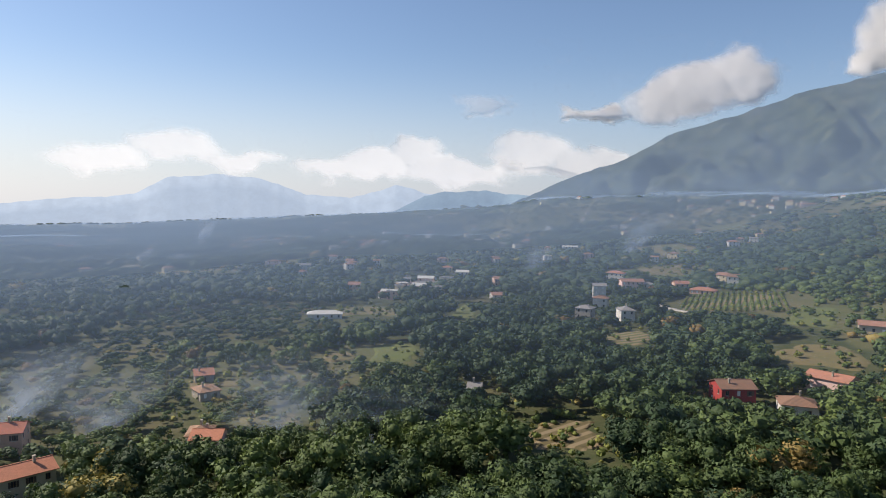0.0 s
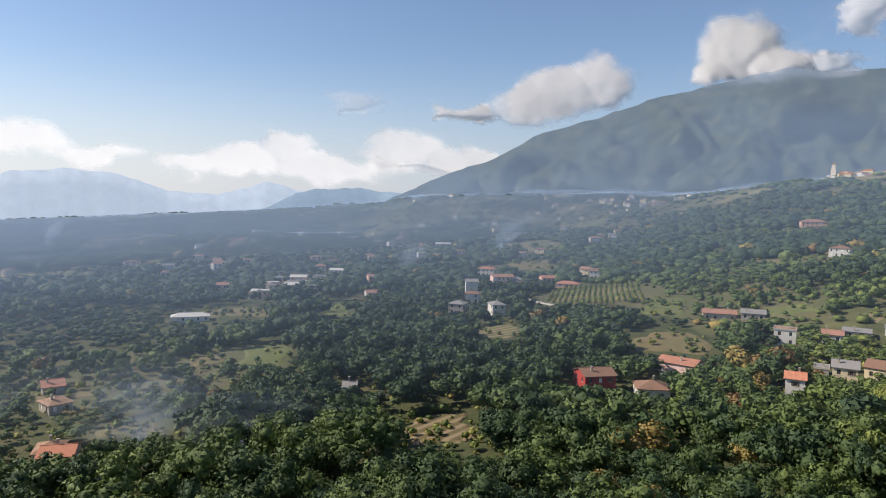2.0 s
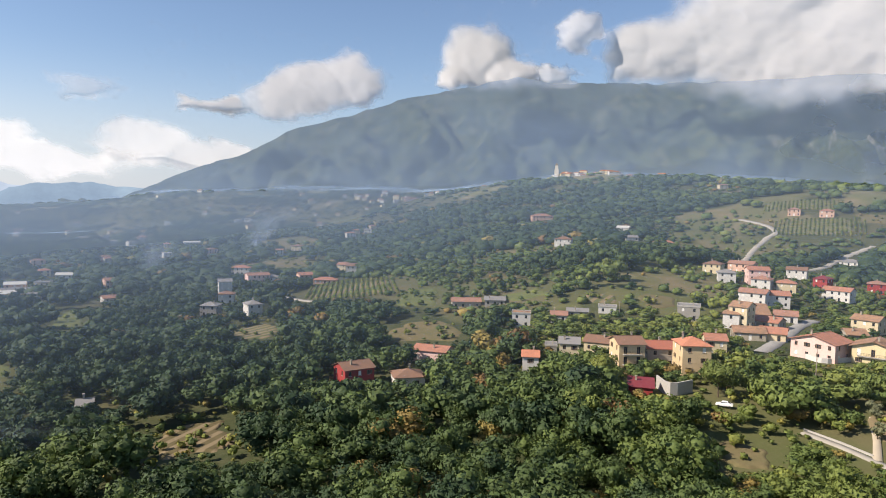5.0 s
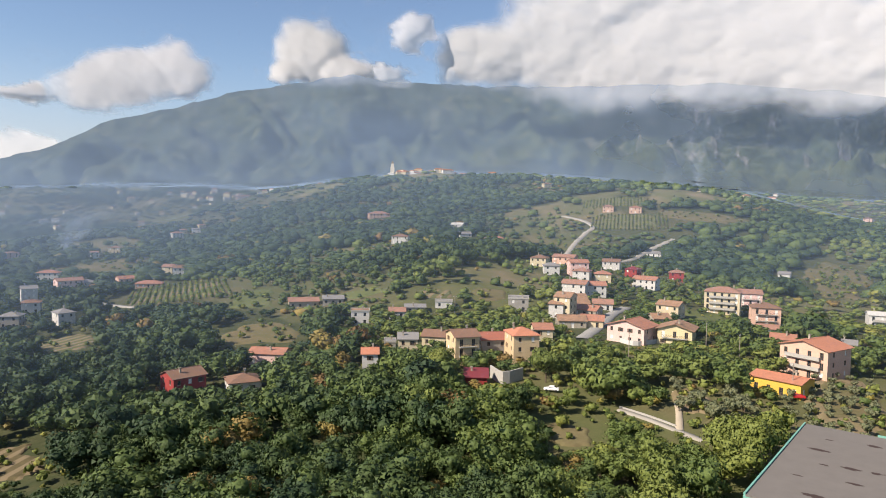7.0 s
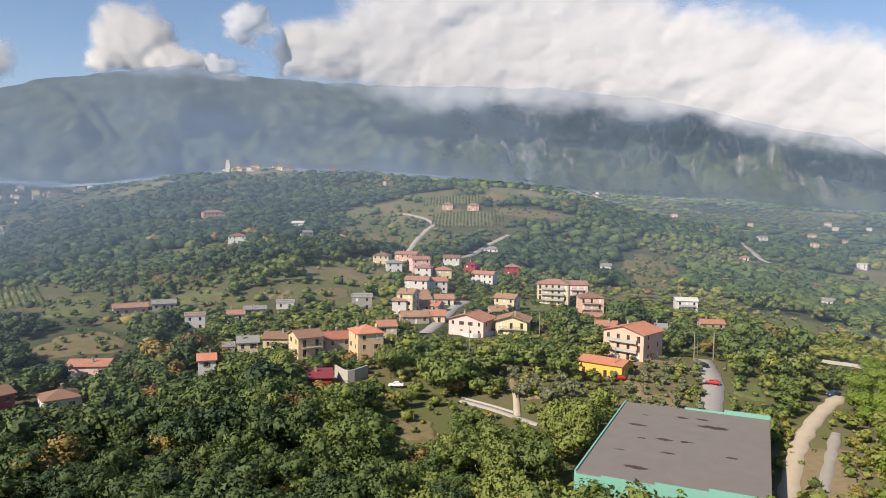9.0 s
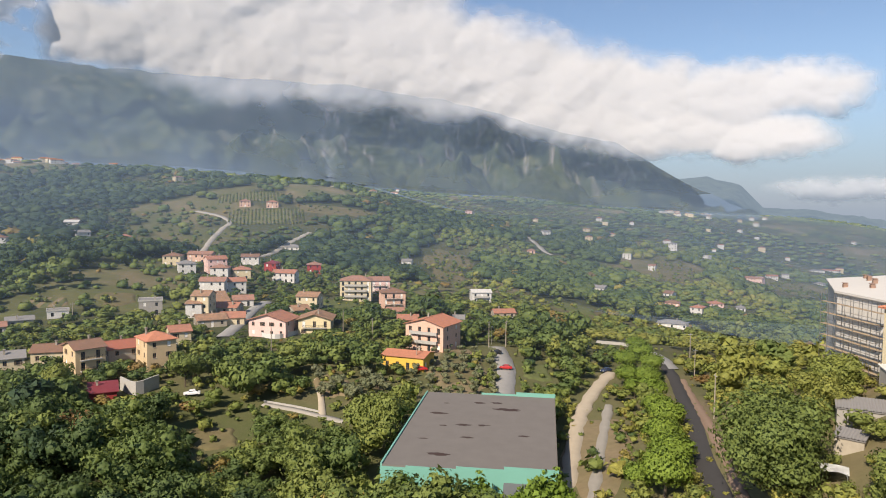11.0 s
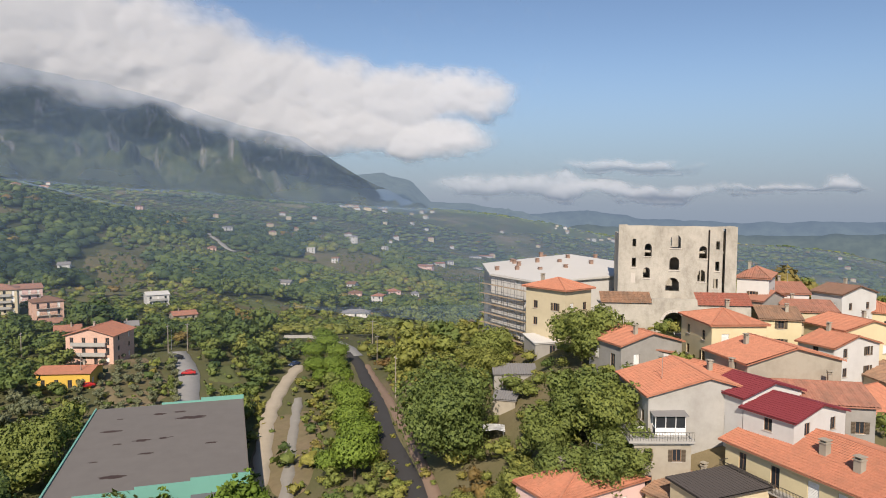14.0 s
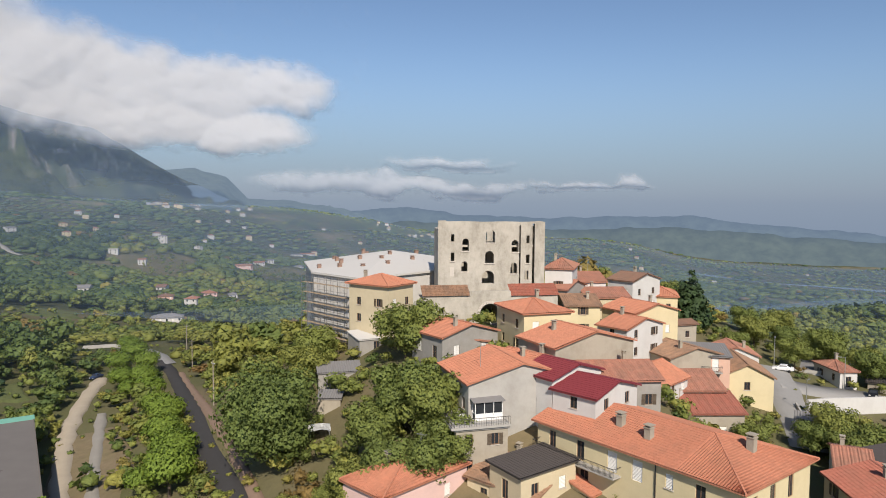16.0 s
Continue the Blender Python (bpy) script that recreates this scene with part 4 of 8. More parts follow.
house(335.7, 233.3, -50.2, 9.2, 9, 2, "white", "grey", "white two-storey house in a hillside hamlet", style="hip", cols=2, group="hamlet houses", below=4)
house(388.0, 258.4, -76.3, 15.2, 9, 2, "salmon", "red", "salmon two-storey house in a hillside hamlet", cols=4, group="hamlet houses", below=4)
house(352.9, 225.8, -43.4, 11.1, 9, 3, "pink", "rust", "pink three-storey house in a hillside hamlet", group="hamlet houses", below=4)
house(343.2, 216.5, -67.8, 9.6, 9, 2, "white", "red", "white two-storey house in a hillside hamlet", style="hip", cols=2, group="hamlet houses", below=4)
house(301.6, 194.1, -71.2, 12.3, 9, 2, "white", "red", "white two-storey house in a hillside hamlet", group="hamlet houses", below=4)
house(311.2, 189.1, -48.7, 11.5, 9, 2, "white", "orange", "white two-storey house in a hillside hamlet", group="hamlet houses", below=4)
house(351.9, 208.1, -57.4, 9.3, 9, 2, "cream", "rust", "cream two-storey house in a hillside hamlet", style="hip", cols=2, group="hamlet houses", below=4)
house(413.4, 237.8, -66.1, 11.4, 9, 2, "white", "brown", "white two-storey house in a hillside hamlet", group="hamlet houses", below=4)
house(243.9, 186.7, -53.6, 9.0, 9, 2, "grey", "grey", "grey two-storey house in a hillside hamlet", style="flat", cols=2, group="hamlet houses", below=4)
house(250.2, 165.8, -76.5, 7.0, 9, 3, "cream", "old", "cream three-storey house in a hillside hamlet", cols=2, group="hamlet houses", below=4)
house(271.4, 173.2, -43.5, 9.0, 9, 1, "grey", "old", "grey one-storey house in a hillside hamlet", style="shed", cols=2, group="hamlet houses", below=4)
house(260.9, 161.1, -78.3, 10.5, 9, 1, "stone", "rust", "stone one-storey house in a hillside hamlet", group="hamlet houses", below=4)
house(283.3, 167.1, -57.5, 9.1, 9, 1, "white", "red", "white one-storey house in a hillside hamlet", cols=2, group="hamlet houses", below=4)
house(247.4, 168.4, -60.8, 6.2, 9, 2, "white", "old", "white two-storey house in a hillside hamlet", style="hip", cols=1, group="hamlet houses", below=4)
house(232.4, 151.3, -46.9, 10.9, 9, 1, "stone", "old", "stone one-storey house in a hillside hamlet", group="hamlet houses", below=4)
house(239.2, 145.5, -62.7, 9.0, 9, 1, "cream", "rust", "cream one-storey house in a hillside hamlet", cols=2, group="hamlet houses", below=4)
house(400.9, 214.9, -81.8, 7.8, 9, 2, "red", "crimson", "red two-storey house in a hillside hamlet", style="hip", cols=2, group="hamlet houses", below=4)
house(369.4, 189.4, -81.8, 13.6, 9, 2, "white", "rust", "white two-storey house in a hillside hamlet", cols=4, group="hamlet houses", below=4)
house(434.1, 200.9, -66.2, 9.4, 9, 2, "red", "red", "red two-storey house in a hillside hamlet", style="hip", cols=2, group="hamlet houses", below=4)
house(519.0, 258.6, -83.5, 12.7, 9, 1, "white", "grey", "white one-storey house in a hillside hamlet", style="hip", group="hamlet houses", below=4)
house(343.4, 134.2, -73.7, 16.5, 11, 4, "cream", "red", "four-storey cream apartment block with red roof and balconies", style="hip", cols=5, balcony=(1, 2, 3), solid=True, storey=2.9, name="apartment_block")
house(376.5, 133.1, -62.5, 11.4, 10, 3, "pink", "red", "three-storey block with red roof", balcony=(1, 2))
house(331.5, 110.0, -61.6, 12.1, 10, 3, "salmon", "brown", "unfinished three-storey house with brown balconies", style="hip", balcony=(1, 2))
house(298.4, 97.5, -71.9, 7.8, 7, 1, "white", "red", "low white house below the apartment block", cols=2)
house(298.5, 140.4, -84.8, 10.2, 9, 2, "cream", "old", "old cream house with lean-to")
house(270.5, 132.4, -43.9, 7.0, 9, 1, "stone", "old", "stone barn with an old tiled roof", cols=2)
house(265.7, 81.3, -73.0, 8.2, 8, 1, "salmon", "orange", "small house with an orange roof among trees", cols=2)
house(394.0, 75.8, -69.1, 11.4, 10, 2, "white", "white", "white two-storey villa with long balcony", balcony=(1,), solid=True, pitch=0.25)
house(345.9, 54.5, -66.0, 10.9, 8, 1, "stone", "rust", "low farm shed with rusty roof")
house(283.8, 64.3, -77.2, 5.3, 7, 1, "white", "grey", "small white farm house", cols=1)
house(193.7, 281.6, -29.5, 14.3, 8, 1, "stone", "red", "long low farm building with a red roof", cols=4, storey=3.6)
house(203.4, 270.2, -37.0, 10.0, 8, 1, "grey", "grey", "low shed with a pale metal roof", style="shed", pitch=0.1)
house(186.5, 228.5, -39.2, 7.8, 7, 2, "white", "old", "ruined pale house without a roof ridge", style="flat", cols=2)
house(199.0, 218.4, -42.3, 6.8, 7, 1, "white", "red", "small house with red roof", cols=2)
house(207.2, 215.7, -43.9, 8.9, 6, 1, "grey", "grey", "long low grey shed", style="shed", cols=2, pitch=0.1)
house(221.4, 211.9, -46.2, 7.6, 6, 1, "white", "grey", "low white farm building", style="flat", cols=2)
house(498.1, 579.3, -30.7, 22.9, 14, 2, "salmon", "red", "farmhouse with red roofs on a hill shelf", style="hip", cols=6)
house(371.9, 405.2, -52.5, 13.0, 10, 2, "white", "brown", "pale two-storey house on a terrace", style="hip", cols=4)
house(813.7, 775.9, -31.4, 15.9, 9, 2, "white", "red", "white house with a tiled roof standing among trees", cols=4)
house(490.7, 452.3, -62.3, 11.5, 9, 1, "white", "white", "white house with a tiled roof standing among trees")
house(447.1, 403.7, -30.9, 10.3, 9, 1, "white", "grey", "white house with a tiled roof standing among trees")
house(446.3, 368.7, -50.4, 17.2, 9, 1, "grey", "rust", "grey house with a tiled roof standing among trees", style="hip", cols=5)
house(615.8, 1078.7, -24.7, 22.0, 9, 2, "pink", "red", "pink house with a tiled roof standing among trees", cols=6)
house(359.3, 780.1, -6.7, 12.1, 9, 2, "white", "red", "white house with a tiled roof standing among trees", style="hip")
house(191.5, 456.9, -32.7, 16.4, 9, 1, "salmon", "orange", "salmon house with a tiled roof standing among trees", style="hip", cols=5)
house(228.8, 490.6, -30.0, 10.4, 9, 2, "white", "brown", "white house with a tiled roof standing among trees")
house(230.7, 513.8, -49.2, 7.9, 9, 2, "cream", "red", "cream house with a tiled roof standing among trees", cols=2)
house(190.4, 495.3, -4.0, 10.8, 9, 1, "salmon", "orange", "salmon house with a tiled roof standing among trees")
house(159.8, 558.2, -34.0, 14.5, 9, 2, "white", "rust", "white house with a tiled roof standing among trees", style="hip", cols=4)
house(155.5, 501.5, -0.2, 16.4, 9, 2, "pink", "red", "pink house with a tiled roof standing among trees", cols=5)
house(168.1, 501.6, -16.5, 7.8, 9, 1, "white", "grey", "white house with a tiled roof standing among trees", style="hip", cols=2)
house(259.7, 698.2, -40.4, 10.5, 9, 2, "cream", "brown", "cream house with a tiled roof standing among trees", style="hip")
house(108.2, 357.1, 1.1, 7.5, 9, 2, "white", "grey", "white house with a tiled roof standing among trees", style="hip", cols=2)
house(858.5, 889.7, -29.0, 13.6, 9, 1, "white", "red", "white house with a tiled roof standing among trees", cols=4)
house(941.6, 786.5, -55.1, 11.9, 9, 2, "white", "red", "white house with a tiled roof standing among trees")
house(543.3, 167.3, -79.9, 8.2, 9, 1, "white", "grey", "white house with a tiled roof standing among trees", cols=2)
house(1303.0, 429.9, -81.7, 17.4, 9, 1, "salmon", "red", "salmon house with a tiled roof standing among trees", style="hip", cols=5)
house(608.6, 355.9, -59.7, 10.5, 9, 2, "salmon", "red", "farmhouse above the vineyard", style="hip")
house(617.7, 330.9, -61.8, 11.6, 9, 2, "salmon", "orange", "farmhouse above the vineyard", style="hip")
house(437.0, -36.4, -99.8, 17.6, 9, 1, "white", "grey", "white country house far down the valley", style="hip", cols=5)
house(1075.4, -86.0, -99.6, 12.2, 9, 4, "white", "grey", "white country house far down the valley", style="hip")
house(890.6, -166.8, -120.6, 21.2, 9, 2, "pink", "red", "pink country house far down the valley", cols=6)
house(1046.4, -218.2, -81.8, 15.0, 9, 2, "white", "rust", "white country house far down the valley", cols=4)
house(578.8, -79.9, -77.9, 10.9, 9, 1, "pink", "orange", "pink country house far down the valley", style="hip")
house(512.0, -59.6, -116.6, 8.8, 9, 2, "white", "rust", "white country house far down the valley", style="hip", cols=2)
house(546.1, -44.9, -99.7, 10.6, 9, 1, "salmon", "brown", "salmon country house far down the valley", style="hip")
house(557.2, 9.6, -108.0, 9.6, 9, 1, "white", "grey", "white country house far down the valley", cols=2)
house(687.5, 80.8, -88.3, 7.8, 9, 1, "salmon", "red", "salmon country house far down the valley", style="hip", cols=2)
house(1284.3, 27.6, -83.8, 10.4, 9, 2, "white", "rust", "white country house far down the valley", style="hip")
house(1314.6, -346.6, -94.8, 23.7, 9, 1, "white", "grey", "white country house far down the valley", style="hip", cols=6)
house(1337.3, -375.2, -120.7, 28.3, 9, 1, "white", "rust", "white country house far down the valley", cols=6)
house(586.1, -45.7, -114.5, 7.3, 9, 1, "white", "brown", "white country house far down the valley", cols=2)
house(588.3, -100.6, -94.7, 6.7, 9, 1, "white", "grey", "white country house far down the valley", style="hip", cols=2)
house(1167.0, -84.1, -79.1, 11.0, 9, 2, "white", "red", "white country house far down the valley", style="hip")
house(1128.5, -302.2, -130.0, 14.7, 9, 1, "white", "grey", "white country house far down the valley", style="hip", cols=4)
house(108.9, 410.8, -20.9, 8.8, 8, 2, "white", "brown", "white farm building down in the valley", style="hip", cols=2)
house(117.4, 447.8, -9.7, 8.2, 8, 3, "white", "grey", "white farm building down in the valley", cols=2)
house(88.9, 367.3, -33.6, 8.8, 8, 2, "grey", "grey", "grey farm building down in the valley", style="hip", cols=2)
house(49.6, 449.1, 8.7, 8.5, 8, 1, "white", "red", "white farm building down in the valley", cols=2)
house(92.1, 1125.4, -5.7, 16.7, 8, 1, "white", "grey", "white farm building down in the valley", cols=5)
house(193.5, 889.1, -7.3, 22.0, 8, 1, "white", "white", "white farm building down in the valley", cols=6)
house(36.1, 608.3, -18.4, 12.4, 8, 1, "white", "white", "white farm building down in the valley")
house(57.6, 523.1, 8.7, 6.6, 8, 2, "salmon", "red", "salmon farm building down in the valley", cols=2)
house(-49.6, 494.9, -5.3, 7.8, 8, 2, "salmon", "red", "salmon farm building down in the valley", cols=2)
house(-94.4, 714.9, 2.5, 8.1, 8, 2, "white", "red", "white farm building down in the valley", cols=2)
house(-106.2, 599.2, -9.9, 4.7, 8, 1, "white", "red", "white farm building down in the valley", style="hip", cols=1)
house(-152.6, 680.3, 1.6, 7.7, 8, 1, "white", "grey", "white farm building down in the valley", cols=2)
house(-54.6, 379.3, 8.2, 18.9, 8, 1, "white", "white", "white farm building down in the valley", style="hip", cols=5)
house(-55.3, 176.0, 2.4, 7.4, 8, 1, "pink", "orange", "pink farm building down in the valley", cols=2)
house(-70.3, 221.0, 37.6, 6.5, 8, 1, "stone", "old", "stone farm building down in the valley", style="hip", cols=2)
house(-103.3, 171.2, 16.1, 6.8, 8, 2, "salmon", "red", "salmon farm building down in the valley", cols=2)
house(-85.3, 143.0, 45.8, 12.9, 8, 2, "cream", "orange", "cream farm building down in the valley", cols=4)
house(-58.5, 179.2, 8.1, 5.9, 8, 1, "white", "old", "white farm building down in the valley", style="hip", cols=1)
house(-77.8, 241.9, 22.8, 6.1, 8, 1, "grey", "rust", "grey farm building down in the valley", cols=1)
house(17.2, 215.3, -9.6, 4.0, 8, 1, "stone", "grey", "stone farm building down in the valley", cols=1)
house(-72.9, 679.6, -8.9, 7.5, 8, 2, "white", "red", "white farm building down in the valley", cols=2)
house(11.4, 1365.4, 4.5, 13.2, 8, 1, "white", "red", "white farm building down in the valley", cols=4)
house(-48.1, 688.1, 24.0, 6.5, 8, 2, "white", "brown", "white farm building down in the valley", style="hip", cols=2)
house(-22.1, 546.4, -17.7, 6.0, 8, 1, "white", "white", "low industrial or dwelling block in a valley settlement", cols=1, group="valley settlement", sight=False)
house(-13.8, 539.9, -1.5, 8.3, 8, 2, "cream", "grey", "low industrial or dwelling block in a valley settlement", style="flat", cols=2, group="valley settlement", sight=False)
house(-5.6, 531.1, 14.6, 10.0, 8, 1, "white", "red", "low industrial or dwelling block in a valley settlement", style="flat", group="valley settlement", sight=False)
house(2.5, 542.6, -9.3, 12.5, 8, 2, "salmon", "white", "low industrial or dwelling block in a valley settlement", group="valley settlement", sight=False)
house(10.4, 532.7, 6.9, 7.6, 8, 1, "white", "white", "low industrial or dwelling block in a valley settlement", style="flat", cols=2, group="valley settlement", sight=False)
house(18.6, 538.2, -17.0, 9.7, 8, 2, "cream", "grey", "low industrial or dwelling block in a valley settlement", style="flat", group="valley settlement", sight=False)
house(-23.2, 509.9, 4.6, 11.7, 8, 1, "white", "red", "low industrial or dwelling block in a valley settlement", group="valley settlement", sight=False)
house(-15.3, 503.3, 20.7, 6.7, 8, 2, "salmon", "white", "low industrial or dwelling block in a valley settlement", style="flat", cols=2, group="valley settlement", sight=False)
house(-7.9, 513.5, -3.1, 9.1, 8, 1, "white", "white", "low industrial or dwelling block in a valley settlement", style="flat", cols=2, group="valley settlement", sight=False)
house(-0.2, 503.5, 13.0, 10.7, 8, 2, "cream", "grey", "low industrial or dwelling block in a valley settlement", group="valley settlement", sight=False)
house(7.6, 517.4, -10.8, 6.5, 8, 1, "white", "red", "low industrial or dwelling block in a valley settlement", style="flat", cols=2, group="valley settlement", sight=False)
house(15.0, 507.1, 5.3, 8.5, 8, 2, "salmon", "white", "low industrial or dwelling block in a valley settlement", style="flat", cols=2, group="valley settlement", sight=False)
house(-24.0, 476.7, -13.1, 9.7, 8, 1, "white", "white", "low industrial or dwelling block in a valley settlement", group="valley settlement", sight=False)
house(-17.1, 485.1, 3.0, 6.0, 8, 2, "cream", "grey", "low industrial or dwelling block in a valley settlement", style="flat", cols=1, group="valley settlement", sight=False)
house(-9.7, 477.9, 19.2, 7.4, 8, 1, "white", "red", "low industrial or dwelling block in a valley settlement", style="flat", cols=2, group="valley settlement", sight=False)
house(-2.5, 486.1, -4.7, 9.8, 8, 2, "salmon", "white", "low industrial or dwelling block in a valley settlement", group="valley settlement", sight=False)
house(4.7, 480.2, 11.4, 5.3, 8, 1, "white", "white", "low industrial or dwelling block in a valley settlement", style="flat", cols=1, group="valley settlement", sight=False)
house(11.7, 473.6, -12.4, 7.1, 8, 2, "cream", "grey", "low industrial or dwelling block in a valley settlement", style="flat", cols=2, group="valley settlement", sight=False)
house(-25.6, 463.6, 9.2, 8.9, 8, 1, "white", "red", "low industrial or dwelling block in a valley settlement", cols=2, group="valley settlement", sight=False)
house(-18.3, 455.5, -14.7, 10.3, 8, 2, "salmon", "white", "low industrial or dwelling block in a valley settlement", style="flat", group="valley settlement", sight=False)

# ---- ways and fields ----
def smooth_line(points, step=3.0):
    """Points along a rounded line through the given ones."""
    p = [Vector((x, y)) for x, y in points]
    p = [2 * p[0] - p[1]] + p + [2 * p[-1] - p[-2]]
    out = []
    for a, b, c, d in zip(p, p[1:], p[2:], p[3:]):
        n = max(2, int((c - b).length / step))
        for k in range(n):
            t = k / n
            out.append(0.5 * ((2 * b) + (c - a) * t + (2 * a - 5 * b + 4 * c - d) * t * t + (3 * b - a - 3 * c + d) * t ** 3))
    return out + [p[-2]]


def road(name, points, width, material, label, lift=0.25):
    """A way laid on the ground, a little raised and with sides that go into it."""
    line = smooth_line(points)
    verts, faces = [], []
    for k, q in enumerate(line):
        ahead = (line[min(k + 1, len(line) - 1)] - line[max(k - 1, 0)]).normalized()
        side = Vector((-ahead.y, ahead.x))
        w = width / 2 * (1 + (0.05 * math.sin(k * 1.7) if material in (M_ASPHALT, M_SHADED_DARK_ASPHALT) else 0.16 * math.sin(k * 1.7) + 0.12 * math.sin(k * 4.1 + 1)))
        mid = float(ground_z(q.x, q.y))
        for s, drop in ((-w - 0.3, -0.9), (-w, 0), (0, 0.05), (w, 0), (w + 0.3, -0.9)):
            g = q + side * s
            verts.append((g.x, g.y, 0.5 * mid + 0.5 * float(ground_z(g.x, g.y)) + lift + drop))
        CLEAR.append((q.x, q.y, width / 2 + 0.8))
        SIGHT.append((math.degrees(math.atan2(-q.x, q.y)), math.degrees(math.atan(max(1.5, width * 0.4) / q.length)), (mid - 60) / q.length, q.length))
        if k:
            for j in range(4):
                a = (k - 1) * 5 + j
                faces.append((a, a + 1, a + 6, a + 5))
    return tagged(mesh_object(name, verts, faces, material, smooth=True), label, name.replace("_", " "), kind="structure")


FIELDS = []


def field(bearing, near, far, half, material, label, lift=0.35):
    """A patch of open land with an uneven edge, draped over the ground."""
    cx, cy = polar(bearing, (near + far) / 2)
    a = math.radians(bearing)
    fx, fy = -math.sin(a), math.cos(a)
    rings, spokes = 7, 36
    verts, faces = [], []
    long = (far - near) / 2
    for i in range(rings + 1):
        for j in range(spokes):
            t = 2 * math.pi * j / spokes
            edge = 0.8 + 1.1 * float(fractal(np.array(cx * 0.1 + math.cos(t) * 1.4), np.array(cy * 0.1 + math.sin(t) * 1.4), 7, 3) - 0.4)
            s = i / rings * edge
            c, n = abs(math.cos(t)) ** 0.6 * math.copysign(1, math.cos(t)), abs(math.sin(t)) ** 0.6 * math.copysign(1, math.sin(t))
            u, v = c * half * s, n * long * s
            x, y = cx + fx * v + fy * u, cy + fy * v - fx * u
            verts.append((x, y, float(ground_z(x, y)) + (lift if i < rings else -0.4) + 0.0004 * (near + far) / 2))
    for i in range(rings):
        for j in range(spokes):
            k = (j + 1) % spokes
            faces.append((i * spokes + j, (i + 1) * spokes + j, (i + 1) * spokes + k, i * spokes + k))
    FIELDS.append((cx, cy, fx, fy, half, long, material == M_VINES))
    n = max(1, int(long / half))
    for k in range(-n, n + 1):
        v = long * k / (n + 1)
        CLEAR.append((cx + fx * v, cy + fy * v, min(half, long) * 0.85))
    m = max(1, int(half / long))
    for k in range(-m, m + 1):
        u = half * k / (m + 1)
        CLEAR.append((cx + fy * u, cy - fx * u, min(half, long) * 0.85))
    d = (near + far) / 2
    SIGHT.append((bearing, math.degrees(math.atan(half * 0.8 / d)), (float(ground_z(*polar(bearing, near))) + 1.0 - 60) / near, near))
    return tagged(mesh_object("field", verts, faces, material, smooth=True), label, "field", kind="structure")

# roads, tracks and fields
road("road", [(177.1, 27.4), (190.7, 29.1), (206.7, 31.3), (221.2, 34.9), (236.3, 39.3)], 5.6, M_ASPHALT, "straight grey asphalt lane between olive grove and trees", 0.25)
road("dirt_track", [(92.0, 8.4), (103.0, 8.2), (114.9, 7.9), (126.5, 7.0), (139.1, 7.0), (159.3, 7.0), (176.7, 5.9), (196.8, 3.3), (214.8, -0.1)], 3.2, M_DIRT, "pale dusty dirt track along the warehouse", 0.6)
road("dirt_track", [(96.0, 2.6), (108.0, 2.3), (120.4, 2.0), (136.8, 1.6), (155.1, 0.9), (176.0, 0.2)], 2.0, M_CONCRETE_ROAD, "narrow pale concrete path in dry grass", 0.6)
road("road", [(70.0, -14.8), (81.0, -15.4), (92.0, -15.8), (101.9, -15.7), (117.9, -15.7), (157.8, -17.7), (207.9, -18.7), (232.8, -17.1)], 3.4, M_SHADED_DARK_ASPHALT, "dark shaded asphalt road below the hill", 0.25)
road("verge", [(84.0, -17.6), (92.0, -17.9), (100.6, -18.0), (115.5, -18.2), (140.7, -18.7), (180.7, -20.6), (210.7, -20.9)], 1.5, M_VERGE, "reddish earth verge beside the dark road", 0.2)
road("road", [(225.5, -19.2), (246.9, -16.2), (269.6, -6.1), (272.0, 5.7)], 4.0, M_ASPHALT, "curved road with pale parapet", 0.25)
road("path", [(149.3, 82.6), (148.3, 73.9), (146.5, 66.1), (145.0, 59.6)], 1.7, M_CONCRETE_ROAD, "pale concrete yard path", 0.25)
road("path", [(146.9, 65.9), (157.4, 71.0), (171.4, 78.3)], 1.5, M_DIRT, "pale dirt path up the slope", 0.25)
road("road", [(420.1, 280.8), (491.9, 321.1), (543.6, 341.8), (563.7, 345.4), (572.4, 356.6), (578.4, 374.6), (582.0, 392.4)], 4.5, M_PALE_ROAD, "pale winding road up the vineyard hill", 0.25)
road("road", [(435.2, 256.8), (470.0, 257.1), (527.4, 270.6), (576.3, 271.8)], 4.5, M_PALE_ROAD, "pale road round the hill", 0.25)
road("road", [(213.5, 133.9), (240.8, 143.3), (275.3, 156.8), (298.4, 163.0)], 5.0, M_ASPHALT, "hamlet lane on a ramp", 0.25)
road("road", [(143.8, 417.3), (144.8, 394.6), (147.2, 369.5)], 4.0, M_PALE_ROAD, "pale field road", 0.25)
road("road", [(65.1, -95.9), (72.0, -103.0), (79.3, -110.1), (86.7, -117.8), (94.3, -125.0)], 6.5, M_ASPHALT, "village street going down past a wall", 0.25)
road("road", [(87.3, -118.5), (83.8, -122.5), (80.0, -129.0), (76.5, -135.3)], 7.0, M_ASPHALT, "village street along a white retaining wall", 0.25)
road("road", [(845.4, 103.2), (775.6, 86.2), (720.3, 71.5), (709.1, 61.0)], 6, M_PALE_ROAD, "pale hillside road", 0.25)
field(2.2, 269, 308, 12.4, M_MEADOW, "open meadow of pale green grass")
field(7.0, 274, 295, 7.1, M_DRYFIELD, "dry grass clearing")
field(-25.0, 396, 487, 31.2, M_VINES, "green vineyard rows")
field(-19.9, 617, 674, 17.2, M_DRYFIELD, "small brown ploughed field")
field(-30.5, 348, 421, 15.8, M_MEADOW, "grey-green pasture")
